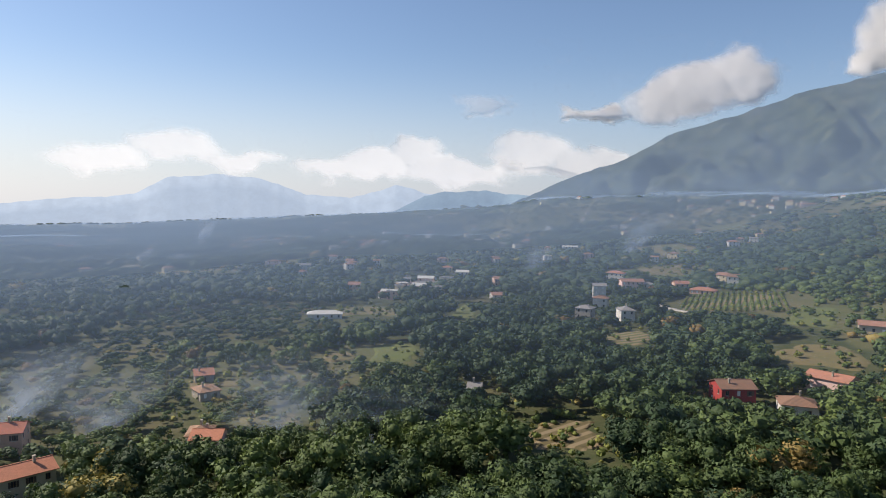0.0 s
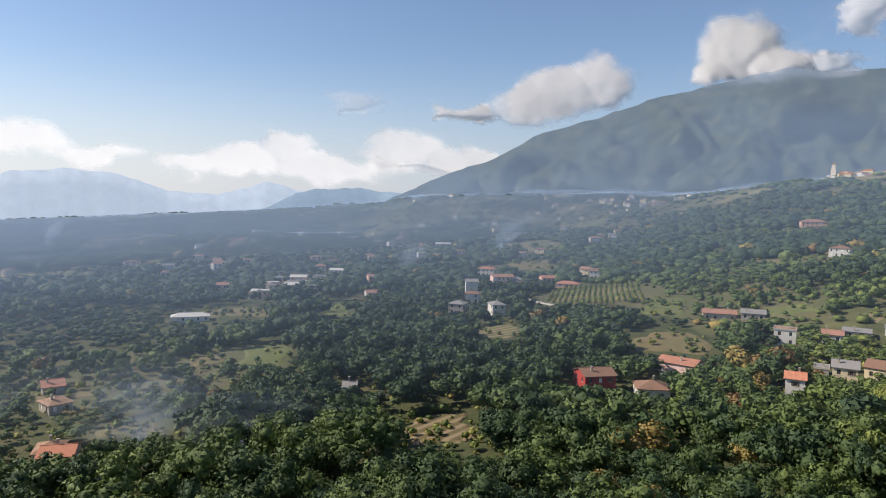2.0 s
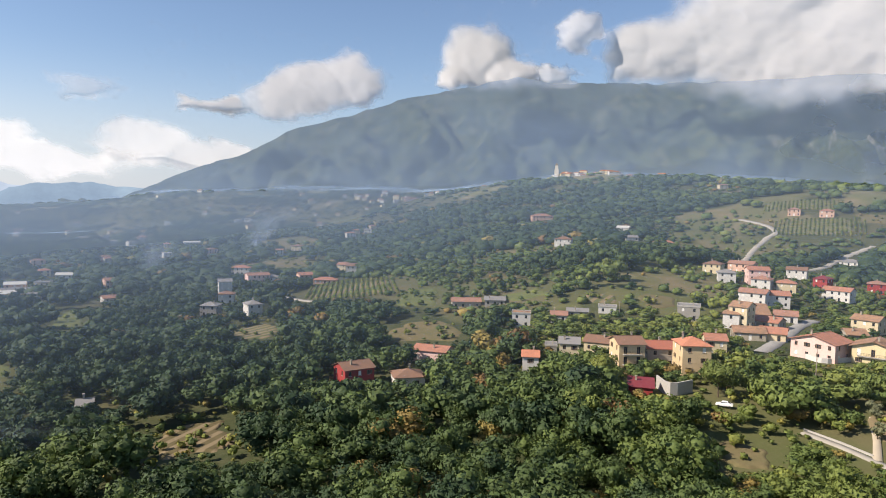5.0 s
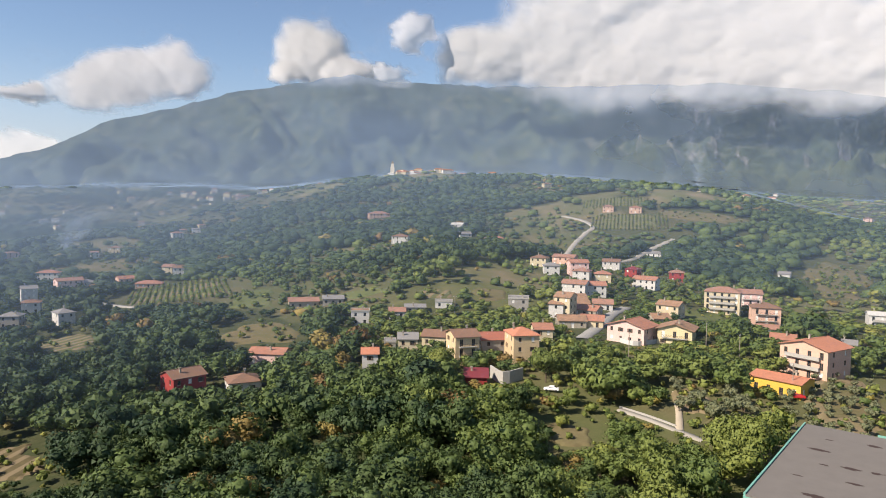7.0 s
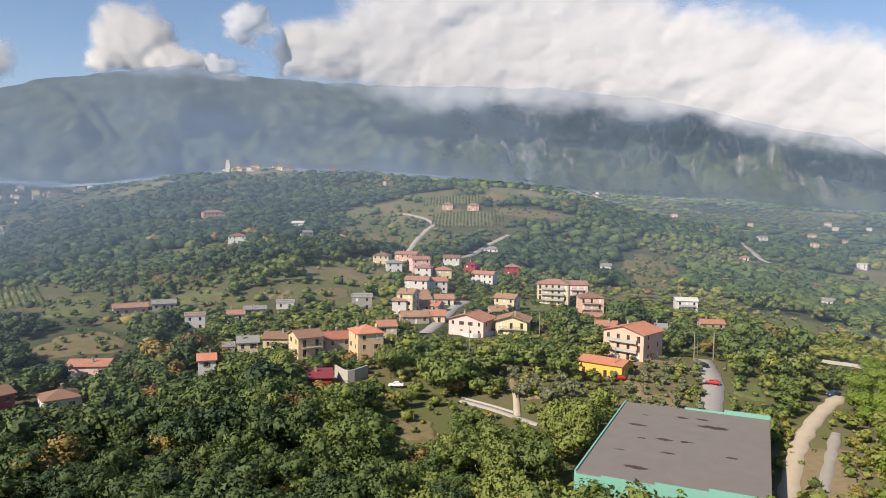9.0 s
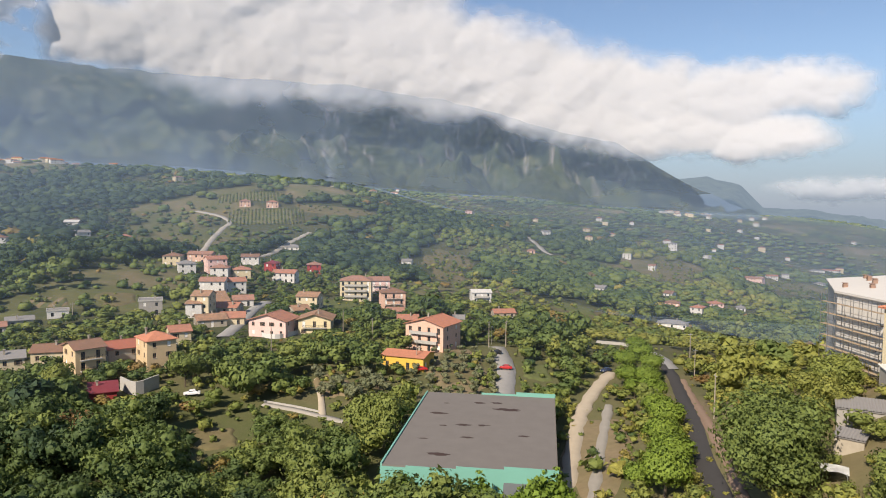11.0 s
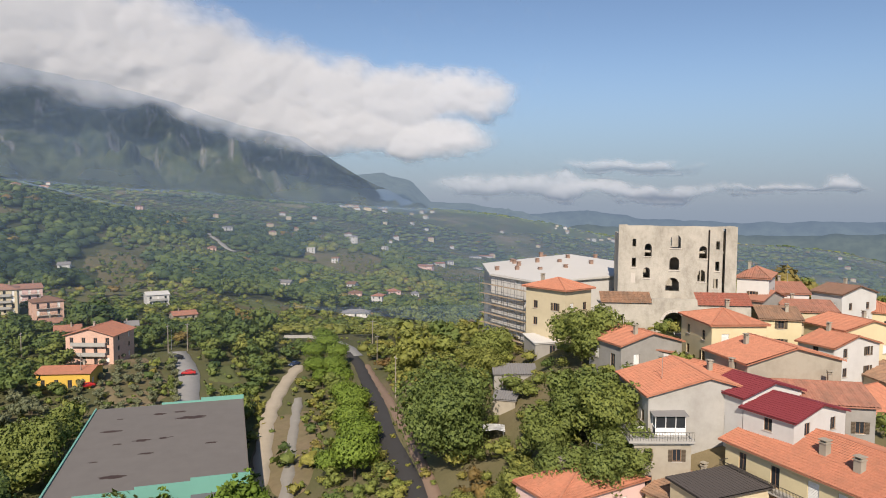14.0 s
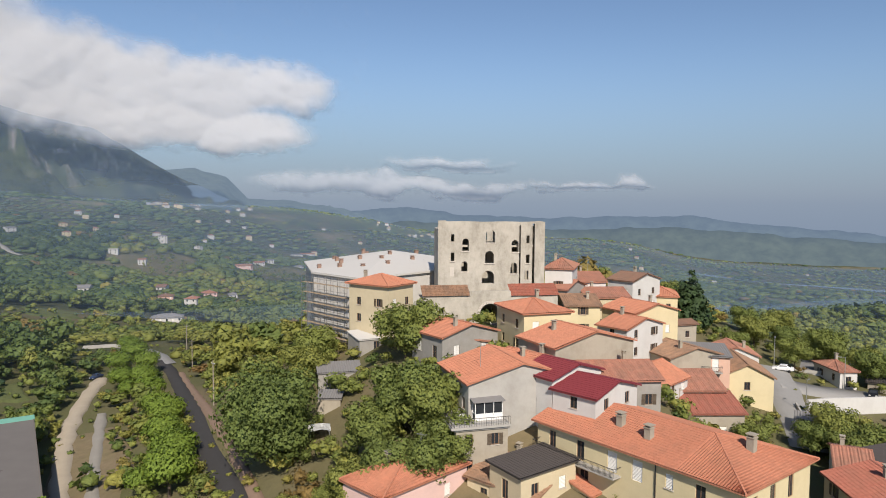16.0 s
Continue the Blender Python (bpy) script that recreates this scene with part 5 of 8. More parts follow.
field(-31.2, 276, 318, 18.4, M_DRYFIELD, "dry yellow grass slope")
field(-3.5, 367, 432, 9.2, M_MEADOW, "small green field")
field(4.7, 377, 432, 20.1, M_ROWFIELD, "orchard rows on brown soil")
field(-12.3, 160, 199, 11.0, M_SHRUBS, "orchard of low brownish shrubs")
field(-17.1, 305, 343, 12.1, M_ROWFIELD, "brown vegetable plots")
field(17.0, 241, 257, 9.3, M_DRYFIELD, "dry patch among orchards")
field(12.5, 196, 209, 10.1, M_DRYFIELD, "dry patch among orchards")
field(-61.5, 650, 696, 39.0, M_VINES, "vineyard rows on the hill")
field(-60.3, 712, 749, 36.2, M_VINES, "olive terraces on the hilltop")
field(-66.8, 682, 707, 40.3, M_DRYFIELD, "bare terraces on the hill")
field(-50.3, 318, 342, 9.9, M_DRYFIELD, "brown clearing below the wood")
field(-76.3, 538, 640, 24.7, M_DRYFIELD, "dry brown slope")
field(-57.2, 147, 162, 7.0, M_DRYFIELD, "dry slope with a footpath")
field(-69.5, 163, 182, 7.1, M_DRYFIELD, "bare olive terrace")
field(-45.5, 316, 332, 10.7, M_ROWFIELD, "vegetable rows")
field(-39.3, 332, 358, 14.3, M_MEADOW, "small pasture")
field(-67.5, 333, 364, 13.0, M_MEADOW, "green lawn by the apartment block")
field(-94.8, 694, 884, 24.7, M_DRYFIELD, "eroded brown slope")
field(-103.0, 870, 1101, 37.3, M_ROWFIELD, "terraced groves")
field(-76.2, 480, 601, 15.9, M_DRYFIELD, "dry grass slope")
field(-77.7, 185, 230, 10.2, M_DRYFIELD, "olive grove on tan soil")
field(-84.0, 194, 222, 6.0, M_MEADOW, "grass verge beside the lane")
field(-86.7, 411, 450, 16.1, M_MEADOW, "small pasture")

field(-77.2, 172, 234, 12.5, M_GROVE, "tan soil of the small olive grove")
field(-88.9, 108, 168, 8.5, M_GROVE, "dry grass and weeds beside the tracks", 0.3)
field(-66.8, 168, 196, 6.5, M_GROVE, "dry tan slope above the path")

# houses of the hill village
house(74.8, -47.3, 171.4, 10.9, 14.3, 1, "pale_grey", "orange", "pale grey plastered village house with an orange tiled roof", eave=38, base=33.6, over=0.4, cols=3, tile=0.11, sight=False, group="village houses", below=5, pitch=0.28)
house(91.7, -48.8, -171.6, 8.0, 10.4, 1, "grey", "orange", "village house with orange tiles and a timber loft", eave=40.2, base=36.5, over=0.4, cols=2, tile=0.11, sight=False, group="village houses", below=5, pitch=0.28)
house(91.3, -49.4, 175.7, 6.2, 7.8, 1, "white", "rust", "small annexe with a rust-red roof", eave=38.6, base=35.4, over=0.3, cols=1, tile=0.11, sight=False, group="village houses", below=5, pitch=0.2)
house(76.2, -51.2, -165.8, 5.4, 9.1, 1, "grey", "orange", "grey terrace house with an orange tiled roof", eave=38.5, base=34.8, over=0.4, cols=1, tile=0.11, sight=False, group="village houses", below=5, pitch=0.28)
house(70.4, -52.7, -169.5, 6.3, 9.1, 1, "white", "crimson", "white terrace house under a crimson metal roof", eave=38.4, base=33.4, over=0.4, cols=1, tile=0.11, sight=False, group="village houses", below=5, pitch=0.28, chimneys=0)
house(64.7, -54.0, -163.1, 6.1, 9.1, 2, "white", "crimson", "white house with a wide crimson metal roof", eave=37.4, base=31.7, over=0.4, cols=1, tile=0.11, sight=False, group="village houses", below=5, pitch=0.28, chimneys=0)
house(77.7, -61.0, -90.6, 13.5, 9.1, 1, "stone", "orange", "long stone-grey gabled house with orange tiles", eave=40.4, base=35.3, over=0.4, cols=4, tile=0.11, sight=False, group="village houses", below=5, axis="y", pitch=0.26)
house(70.4, -61.6, -112, 9.5, 10.0, 2, "grey", "rust", "house with a weathered rust tiled roof", eave=37.2, base=33.1, over=0.4, cols=3, tile=0.11, sight=False, group="village houses", below=5, pitch=0.28)
house(77.7, -73.6, -71, 13, 9, 2, "white", "orange", "white house with an orange roof and dark eaves", eave=33.0, base=27.4, pitch=0.44, cols=4, over=0.4, tile=0.11, sight=False, group="village houses")
house(89.1, -61.4, -98.7, 7.9, 10.4, 2, "pale_yellow", "orange", "pale yellow house with hipped roof and balcony", eave=43.2, base=36.7, over=0.4, cols=2, tile=0.11, sight=False, group="village houses", below=5, pitch=0.28, style="hip", balcony=(1,))
house(103.1, -81.1, -115.1, 6.3, 10.4, 2, "pale_yellow", "old", "pale yellow house with an old mossy tiled roof", eave=41.0, base=35.5, over=0.4, cols=1, tile=0.11, sight=False, group="village houses", below=5, pitch=0.28, kind="shutter")
house(96.7, -90.9, -179.4, 9.1, 10.4, 2, "pale_yellow", "orange", "yellow house with an orange roof slope", eave=40.0, base=32.1, over=0.4, cols=2, tile=0.11, sight=False, group="village houses", below=5, pitch=0.28)
house(90.8, -83.3, -168.3, 6.2, 10.4, 2, "white", "orange", "white gabled house with orange tiles", eave=38.6, base=33.0, over=0.4, cols=1, tile=0.11, sight=False, group="village houses", below=5, pitch=0.28)
house(115.7, -86.9, -133.1, 5.5, 11.7, 3, "white", "rust", "white house with a rust hipped roof below the ruin", eave=46.5, base=35.7, over=0.4, cols=1, tile=0.11, sight=False, group="village houses", below=5, pitch=0.28, style="hip")
house(123.1, -98.0, -112.6, 7.7, 11.7, 2, "white", "rust", "white house with a broad rust roof", eave=42.5, base=34.6, over=0.4, cols=2, tile=0.11, sight=False, group="village houses", below=5, pitch=0.28)
house(117.7, -108.7, -167.6, 6.7, 10.4, 3, "white", "brown", "tall white house with a dark brown-red roof", eave=42.6, base=32.5, over=0.4, cols=2, tile=0.11, sight=False, group="village houses", below=5, pitch=0.28)
house(111.8, -94.2, -113.0, 8.9, 10.4, 2, "cream", "rust", "cream house with a rust tiled roof", eave=40.6, base=34.0, over=0.4, cols=2, tile=0.11, sight=False, group="village houses", below=5, pitch=0.28)
house(112.6, -85.7, -149.1, 4.5, 10.4, 2, "grey", "rust", "grey house with rust tiles crowded below the ruin", eave=42.6, base=35.6, over=0.4, cols=1, tile=0.11, sight=False, group="village houses", below=5, pitch=0.28)
house(119.3, -117.8, -131.7, 7.9, 11.7, 2, "pale_yellow", "orange", "detached pale yellow villa with hipped roof and porch", eave=38.6, base=31.7, over=0.4, cols=2, tile=0.11, sight=False, group="village houses", below=5, pitch=0.28, style="hip")
house(106.5, -109.3, 171.4, 4.6, 9.1, 1, "stone", "brown", "small grey gabled cottage", eave=34.2, base=30.5, over=0.4, cols=1, tile=0.11, sight=False, group="village houses", below=5, pitch=0.28, axis="y")
house(85.8, -90.5, 171.4, 8.0, 10.4, 2, "stone", "old", "old house with an uneven brown tiled roof", eave=34.0, base=29.4, over=0.4, cols=2, tile=0.11, sight=False, group="village houses", below=5, pitch=0.28)
house(85.7, -94.4, -130.4, 9.4, 8.5, 2, "salmon", "grey", "brick-red house with a flat grey metal roof and balconies", eave=33.8, base=28.3, over=0.4, cols=2, tile=0.11, sight=False, group="village houses", below=5, style="shed", pitch=0.06, balcony=(1,), chimneys=0)
house(84.0, -103.0, -37, 12, 8.6, 2, "pale_yellow", "old", "pale yellow house with a gabled end and brown roof", eave=30.0, base=23.8, pitch=0.5, cols=3, side_cols=1, below=5, over=0.4, tile=0.11, sight=False, group="village houses")
house(94.0, -113.0, -37, 9, 8, 2, "white", "rust", "white house with a red-brown tiled roof by the street", eave=30.3, base=24.3, pitch=0.4, cols=2, over=0.4, tile=0.11, sight=False, group="village houses")
house(80.1, -83.8, -116, 10.4, 12, 2, "stone", "rust", "house with a large weathered tile roof", eave=31.0, base=26.3, pitch=0.3, cols=2, over=0.4, tile=0.11, sight=False, group="village houses")
house(75.6, -81.4, -116, 12.5, 12, 1, "stone", "red", "house with a red-brown tiled roof below the big yellow house", eave=29.0, base=24.8, pitch=0.27, cols=2, below=4, over=0.4, tile=0.11, sight=False, group="village houses")
house(95.0, -135.7, -137.0, 6.4, 10.4, 1, "white", "grey", "low white shed by the street", eave=24.5, base=21.3, over=0.4, cols=1, tile=0.11, sight=False, group="village houses", below=5, pitch=0.28, style="flat", chimneys=0)
house(86.5, -134.8, -115.7, 3.5, 9.1, 1, "white", "rust", "small white house with a rust pyramid roof", eave=26.5, base=23.3, over=0.4, cols=1, tile=0.11, sight=False, group="village houses", below=5, pitch=0.28, style="hip")
house(82.9, -143.4, -150.9, 3.1, 10.4, 1, "stone", "slate", "dark-roofed shed by the street", eave=24.0, base=20.8, over=0.4, cols=1, tile=0.11, sight=False, group="village houses", below=5, style="shed", pitch=0.1, chimneys=0)
house(49.8, -93.3, 161.4, 6.0, 10.4, 2, "white", "slate", "house with a dark slate-like roof", eave=27.0, base=20.4, over=0.4, cols=1, tile=0.11, sight=False, group="village houses", below=5, style="shed", pitch=0.12, chimneys=0)
house(52.9, -86.5, -142.2, 4.0, 9.1, 2, "white", "rust", "white house with a low roof at the street", eave=27.0, base=20.7, over=0.4, cols=1, tile=0.11, sight=False, group="village houses", below=5, pitch=0.28)
house(41.6, -76.1, 149.5, 8.9, 10.4, 3, "pale_yellow", "red", "house with a bright red tiled roof beside the big yellow one", eave=29.0, base=20.2, over=0.4, cols=2, tile=0.11, sight=False, group="village houses", below=5, pitch=0.28)
house(68.7, -30.5, -160.7, 6.6, 13.0, 1, "pink", "orange", "pink bungalow with a smooth orange hipped roof", eave=29.5, base=25.8, over=0.4, cols=1, tile=0.11, sight=False, group="village houses", below=5, pitch=0.28, style="hip")
house(64.4, -43.9, -158.4, 9.4, 10.4, 1, "cream", "old", "house with a mottled old tiled roof", eave=28.5, base=25.3, over=0.4, cols=2, tile=0.11, sight=False, group="village houses", below=5, pitch=0.28)
house(61.4, -42.6, -174.4, 5.5, 7.8, 1, "cream", "slate", "cream hut with a low black roof", eave=31.0, base=27.7, over=0.4, cols=1, tile=0.11, sight=False, group="village houses", below=5, style="shed", chimneys=0, pitch=0.05)
house(62.5, -49.0, -73.5, 7.5, 10.4, 1, "pale_yellow", "orange", "low wing with orange tiles before the big yellow house", eave=28.3, base=25.1, over=0.4, cols=2, tile=0.11, sight=False, group="village houses", below=5, pitch=0.28, chimneys=0)
house(72.6, -49.7, -165.4, 6.4, 3, 1, "white", "crimson", "white porch front under a crimson awning roof", eave=35.6, base=32.4, over=0.3, cols=1, tile=0.11, sight=False, group="village houses", below=5, style="shed", pitch=0.3, chimneys=0, balcony=(1,))
house(74.6, -42.0, -67.3, 8.7, 5, 1, "cream", "white", "low walled courtyard with a pale terrace", eave=29.0, base=25.8, over=0.05, cols=2, tile=0.11, sight=False, group="village houses", below=5, pitch=0.28, style="flat", chimneys=0)
house(*polar(-119.7, 81.5), -102, 6.4, 6.5, 2, "stone", "grey", "bare concrete house with a flat roof terrace", style="flat", eave=33.4, base=27.4, cols=2, chimneys=0, below=5, sight=False, group="village houses")
house(113.1, -43.1, -85.9, 6.5, 5, 1, "grey", "white", "garden shed with a pale sheet roof", style="shed", pitch=0.15, storey=2.6, over=0.2, cols=1, side_cols=0, chimneys=0, tile=0.12, name="shed", sight=False, below=1.6)
house(117.8, -33.0, -90.6, 5, 4, 1, "stone", "old", "ruined shack with a rusty roof", style="shed", pitch=0.15, storey=2.4, over=0.2, cols=1, side_cols=0, chimneys=0, tile=0.12, name="shed", sight=False, below=1.6)
house(107.4, -35.3, -103.2, 7, 4.5, 1, "grey", "grey", "open concrete shell of a garden building", style="shed", pitch=0.15, storey=2.2, over=0.2, cols=1, side_cols=0, chimneys=0, tile=0.12, name="shed", sight=False, below=1.6)
house(99.3, -31.3, -117.5, 3.5, 3, 1, "stone", "grey", "small stone hut with a sheet roof", style="shed", pitch=0.15, storey=2.2, over=0.2, cols=1, side_cols=0, chimneys=0, tile=0.12, name="shed", sight=False, below=1.6)
house(82.0, -39.3, -95.6, 4, 3.5, 1, "stone", "rust", "small lean-to with rust tiles", style="shed", pitch=0.15, storey=3.0, over=0.2, cols=1, side_cols=0, chimneys=0, tile=0.12, name="shed", sight=False, below=1.6)
house(70.3, -102.4, -145.5, 3, 3, 1, "white", "grey", "small white kiosk by the street", style="shed", pitch=0.15, storey=2.5, over=0.2, cols=1, side_cols=0, chimneys=0, tile=0.12, name="shed", sight=False, below=1.6)

# ---- big yellow house in the foreground ----
A = house(54.8, -55.5, -169, 25.6, 13.3, 2, "pale_yellow", "orange", "large yellow two-storey house with orange tiles and a long balcony", eave=34.0, base=27.6, style="hip", hips=(0, 1), pitch=0.3, over=0.6, tile=0.148, chimneys=0, sight=False, below=6, group="village houses",
          plan=[("front", 2.4, 3.45, 1.0, 2.2, "open"), ("front", 6.6, 3.45, 1.1, 2.2, "open"), ("front", 11.0, 3.5, 1.3, 2.2, "blind"), ("front", 14.2, 3.5, 1.3, 2.2, "blind"), ("front", 18.0, 4.0, 0.9, 1.5, "blind"), ("front", 21.4, 4.0, 1.1, 1.5, "open"),
                ("front", 7.2, 0.9, 1.2, 1.6, "open"), ("right", 2.2, 3.6, 1.0, 1.7, "open"), ("right", 5.6, 3.6, 1.1, 2.0, "open"), ("right", 9.2, 3.4, 1.1, 2.3, "open"), ("right", 5.6, 0.6, 1.1, 1.9, "open")])
add_balcony(A, -12.4, -0.6, -6.65, 3.4, depth=1.3)
A_roof = [o for o in A.children if o.name.startswith("roof")][0]
for cx, cy, cz in ((-3.2, -3.4, 7.5), (0.9, -4.0, 7.3), (9.6, 0.8, 7.7)):
    add_chimney(A_roof, cx, cy, cz, 1.2, 0.75, WALL["stone"])
part("downpipe", boxes((3.6, 3.7, -6.78, -6.66, 0, 6.2)), M_IRON, A, "dark drainpipe")

# ---- ruined castle ----
def arch(u, v, w, h, n=8):
    """Outline of an opening with a round head."""
    r = w / 2
    pts = [(u - r, v), (u + r, v)]
    return pts + [(u + r * math.cos(math.pi * k / n), v + h - r + r * math.sin(math.pi * k / n)) for k in range(n + 1)]


def square(u, v, w, h):
    return [(u - w / 2, v), (u + w / 2, v), (u + w / 2, v + h), (u - w / 2, v + h)]


def pierced_wall(outline, holes, thick):
    """A thick upright wall in the x, z plane with real openings."""
    bm = bmesh.new()
    edges = []
    for ring in [outline] + holes:
        vs = [bm.verts.new((x, 0, z)) for x, z in ring]
        edges += [bm.edges.new((a, b)) for a, b in zip(vs, vs[1:] + vs[:1])]
    bmesh.ops.triangle_fill(bm, use_beauty=True, use_dissolve=False, edges=edges)
    faces = list(bm.faces)
    made = bmesh.ops.extrude_face_region(bm, geom=faces)
    bmesh.ops.translate(bm, verts=[v for v in made["geom"] if isinstance(v, bmesh.types.BMVert)], vec=(0, thick, 0))
    bmesh.ops.recalc_face_normals(bm, faces=bm.faces)
    return bm


def ruin_plaster():
    m = Mat("ruin_plaster")
    w = m.coords("World")
    stretched = m.node("Mapping", Vector=w, Scale=(1, 1, 0.55))
    run = m.ramp(m.noise(stretched.outputs[0], 0.5, 7, 0.75), (0.32, (0.28, 0.255, 0.21)), (0.5, (0.43, 0.395, 0.33)), (0.68, (0.54, 0.50, 0.425)))
    c = m.mix(m.ramp(m.noise(w, 0.22, 5, 0.7), (0.45, (0, 0, 0)), (0.7, (1, 1, 1))), run, (0.56, 0.515, 0.435))
    c = m.mix(m.math("MULTIPLY", m.noise(w, 5, 4), 0.35), c, (0.25, 0.22, 0.17))
    return m.done(c, 0.95, bump=m.noise(w, 2.5, 6, 0.7), strength=0.5, distance=0.12)


M_RUIN = ruin_plaster()
castle = new("castle_ruin")
castle.matrix_world = pose(116.3, -58.1, 36.0, 0, 0, -112.7)
tagged(castle, "tall roofless castle ruin of weathered plaster with arched openings", "castle ruin")
ragged = [(0, 0), (20.7, 0), (20.7, 20.15), (19.6, 20.3), (18.8, 20.2), (16.5, 20.12), (13, 20.2), (9, 20.1), (5, 20.22), (1.6, 20.15), (1.5, 20.35), (0, 20.3)]
# two tall slots stand in for dark strips, one a buttress edge's shade
openings = [square(2.8, 16.3, 0.65, 1.4), square(2.8, 12.5, 0.7, 1.7), arch(5.3, 14.5, 1.25, 2.4), arch(5.1, 10.5, 1.2, 2.0), arch(10.1, 16.1, 1.8, 2.5), arch(9.95, 12.1, 1.7, 2.4), arch(9.7, 8.2, 2.4, 2.5),
            arch(14.9, 14.3, 1.35, 2.3), arch(14.7, 10.1, 1.3, 2.15), square(15.85, 7.6, 0.3, 11.9), square(17.4, 16.0, 0.6, 1.5), square(17.4, 12.1, 0.7, 1.7), square(17.2, 8.9, 0.75, 1.8), square(18.5, 7.6, 0.45, 12.2)]
part("front_wall", pierced_wall(ragged, openings, 1.1), M_RUIN, castle, "weathered front wall with empty arched windows")
part("blocked_window", boxes((2.3, 3.1, -0.04, 0.0, 9.6, 11.4)), M_STONE, castle, "walled-up window niche")
back = [(0, 0), (20.7, 0), (20.7, 17), (15, 16.2), (12.5, 19), (9, 18.5), (6, 17.2), (0, 18.2)]
bm = pierced_wall(back, [arch(9.9, 15.9, 2.1, 2.6)], 0.9)
bmesh.ops.translate(bm, verts=bm.verts, vec=(0, 11, 0))
part("back_wall", bm, M_RUIN, castle)
part("side_wall", boxes((0, 1.0, 1.1, 11, 0, 18.6)), M_RUIN, castle)
part("side_wall", boxes((19.7, 20.7, 1.1, 11, 0, 18.8)), M_RUIN, castle)
# inner wall and top slabs are added to keep the window openings dark
part("inner_wall", boxes((1.0, 19.7, 5.2, 5.8, 0, 16.0), (1.0, 8.6, 5.2, 5.8, 16.0, 19.0), (11.4, 19.7, 5.2, 5.8, 16.0, 19.0)), M_RUIN, castle)
part("floor_slab", boxes((1.0, 19.7, 1.1, 5.2, 15.2, 15.6)), M_RUIN, castle)
part("roof_slab", boxes((1.0, 8.6, 1.1, 5.8, 19.0, 19.3)), M_RUIN, castle)
part("roof_slab", boxes((11.4, 19.7, 1.1, 5.8, 19.0, 19.3)), M_RUIN, castle)
for u, v, w in ((5.3, 14.5, 1.25), (5.1, 10.5, 1.2), (10.1, 16.1, 1.8), (9.95, 12.1, 1.7), (14.9, 14.3, 1.35), (14.7, 10.1, 1.3), (2.8, 12.5, 0.7), (17.4, 12.1, 0.7), (17.2, 8.9, 0.75)):
    part("sill", boxes((u - w / 2 - 0.2, u + w / 2 + 0.2, -0.12, 0.5, v - 0.16, v - 0.005)), M_STONE, castle)
CLEAR.append((115, -70, 16))

# gate wall before the ruin
gate = new("gate_wall")
gate.matrix_world = pose(110.1, -52.5, 36.2, 0, 0, -107)
tagged(gate, "long old plastered wall with an arched gateway and tile coping", "gate wall")
part("wall", pierced_wall([(-0.4, -3), (25, -3), (25, 6.4), (16, 6.4), (15.9, 7.4), (8.2, 7.4), (8.1, 6.6), (-0.4, 6.6)], [square(2.9, 3.3, 1.0, 1.2), arch(12.0, 0.2, 3.7, 4.9)], 1.0), M_RUIN, gate)
ring_arch = bmesh.new()
for k in range(13):
    a0, a1 = math.pi * k / 13, math.pi * (k + 0.93) / 13
    pts = [(12.0 + r * math.cos(a), 3.25 + r * math.sin(a)) for a, r in ((a0, 1.88), (a0, 2.35), (a1, 2.35), (a1, 1.88))]
    lo = [ring_arch.verts.new((x, -0.1, z)) for x, z in pts]
    hi = [ring_arch.verts.new((x, 0.02, z)) for x, z in pts]
    ring_arch.faces.new(lo)
    for j in range(4):
        ring_arch.faces.new((lo[j], hi[j], hi[(j + 1) % 4], lo[(j + 1) % 4]))
part("stone_arch", ring_arch, M_STONE, gate, "arch of cut stones round the gateway")
bm = bmesh.new()
slope_sheet(bm, (-0.6, -0.3, 6.65), (1, 0, 0), (0, 2.6, 1.7), 8.8, 0, 0, 1, 0.11)
part("tile_coping", bm, ROOF["old"], gate, "old mossy tile coping")
bm = bmesh.new()
slope_sheet(bm, (16.0, -0.3, 6.45), (1, 0, 0), (0, 3.2, 1.9), 9.2, 0, 0, 1, 0.11)
part("tile_roof", bm, ROOF["red"], gate, "red tile lean-to roof")
part("passage_wall", boxes((9.6, 10.1, 1.0, 6, -1, 6), (13.9, 14.4, 1.0, 6, -1, 6)), M_RUIN, gate)
part("passage_vault", boxes((9.6, 14.4, 1.0, 6, 5.4, 6.0)), M_RUIN, gate)
part("wooden_board", boxes((5.3, 7.2, -0.08, -0.003, 1.5, 2.3)), M_FRAME, gate)
part("terrace", boxes((-0.4, 25, 1.0, 6.0, 6.0, 6.3)), M_CONC, gate)
CLEAR.append((105, -62, 14))

# ---- cream house and the block in scaffolding ----
house(115.0, -45.9, -62, 7.0, 9.2, 2, "cream", "orange", "cream two-storey house with hipped orange roof and balconies", eave=45.2, base=37.4, style="hip", pitch=0.32, over=0.6, tile=0.11, side_cols=2, cols=2, below=6, sight=False, group="village houses")

block = new("apartment_block")
tagged(block, "long white apartment block under repair with a pale roof", "apartment block")
ring = [(135.5, -39.2), (120.5, -44.0), (129, -66), (146, -80), (166, -62), (158, -44)]
bm = bmesh.new()
prism(bm, ring, 28, 45.2)
part("wall", bm, WALL["white"], block)
bm = bmesh.new()
heart = bm.verts.new((150.5, -62.5, 48.3))
low = [bm.verts.new((x + (x - 143) * 0.03, y + (y + 56) * 0.03, 45.2)) for x, y in ring]
up = [bm.verts.new((x + (x - 143) * 0.03, y + (y + 56) * 0.03, 45.6)) for x, y in ring]
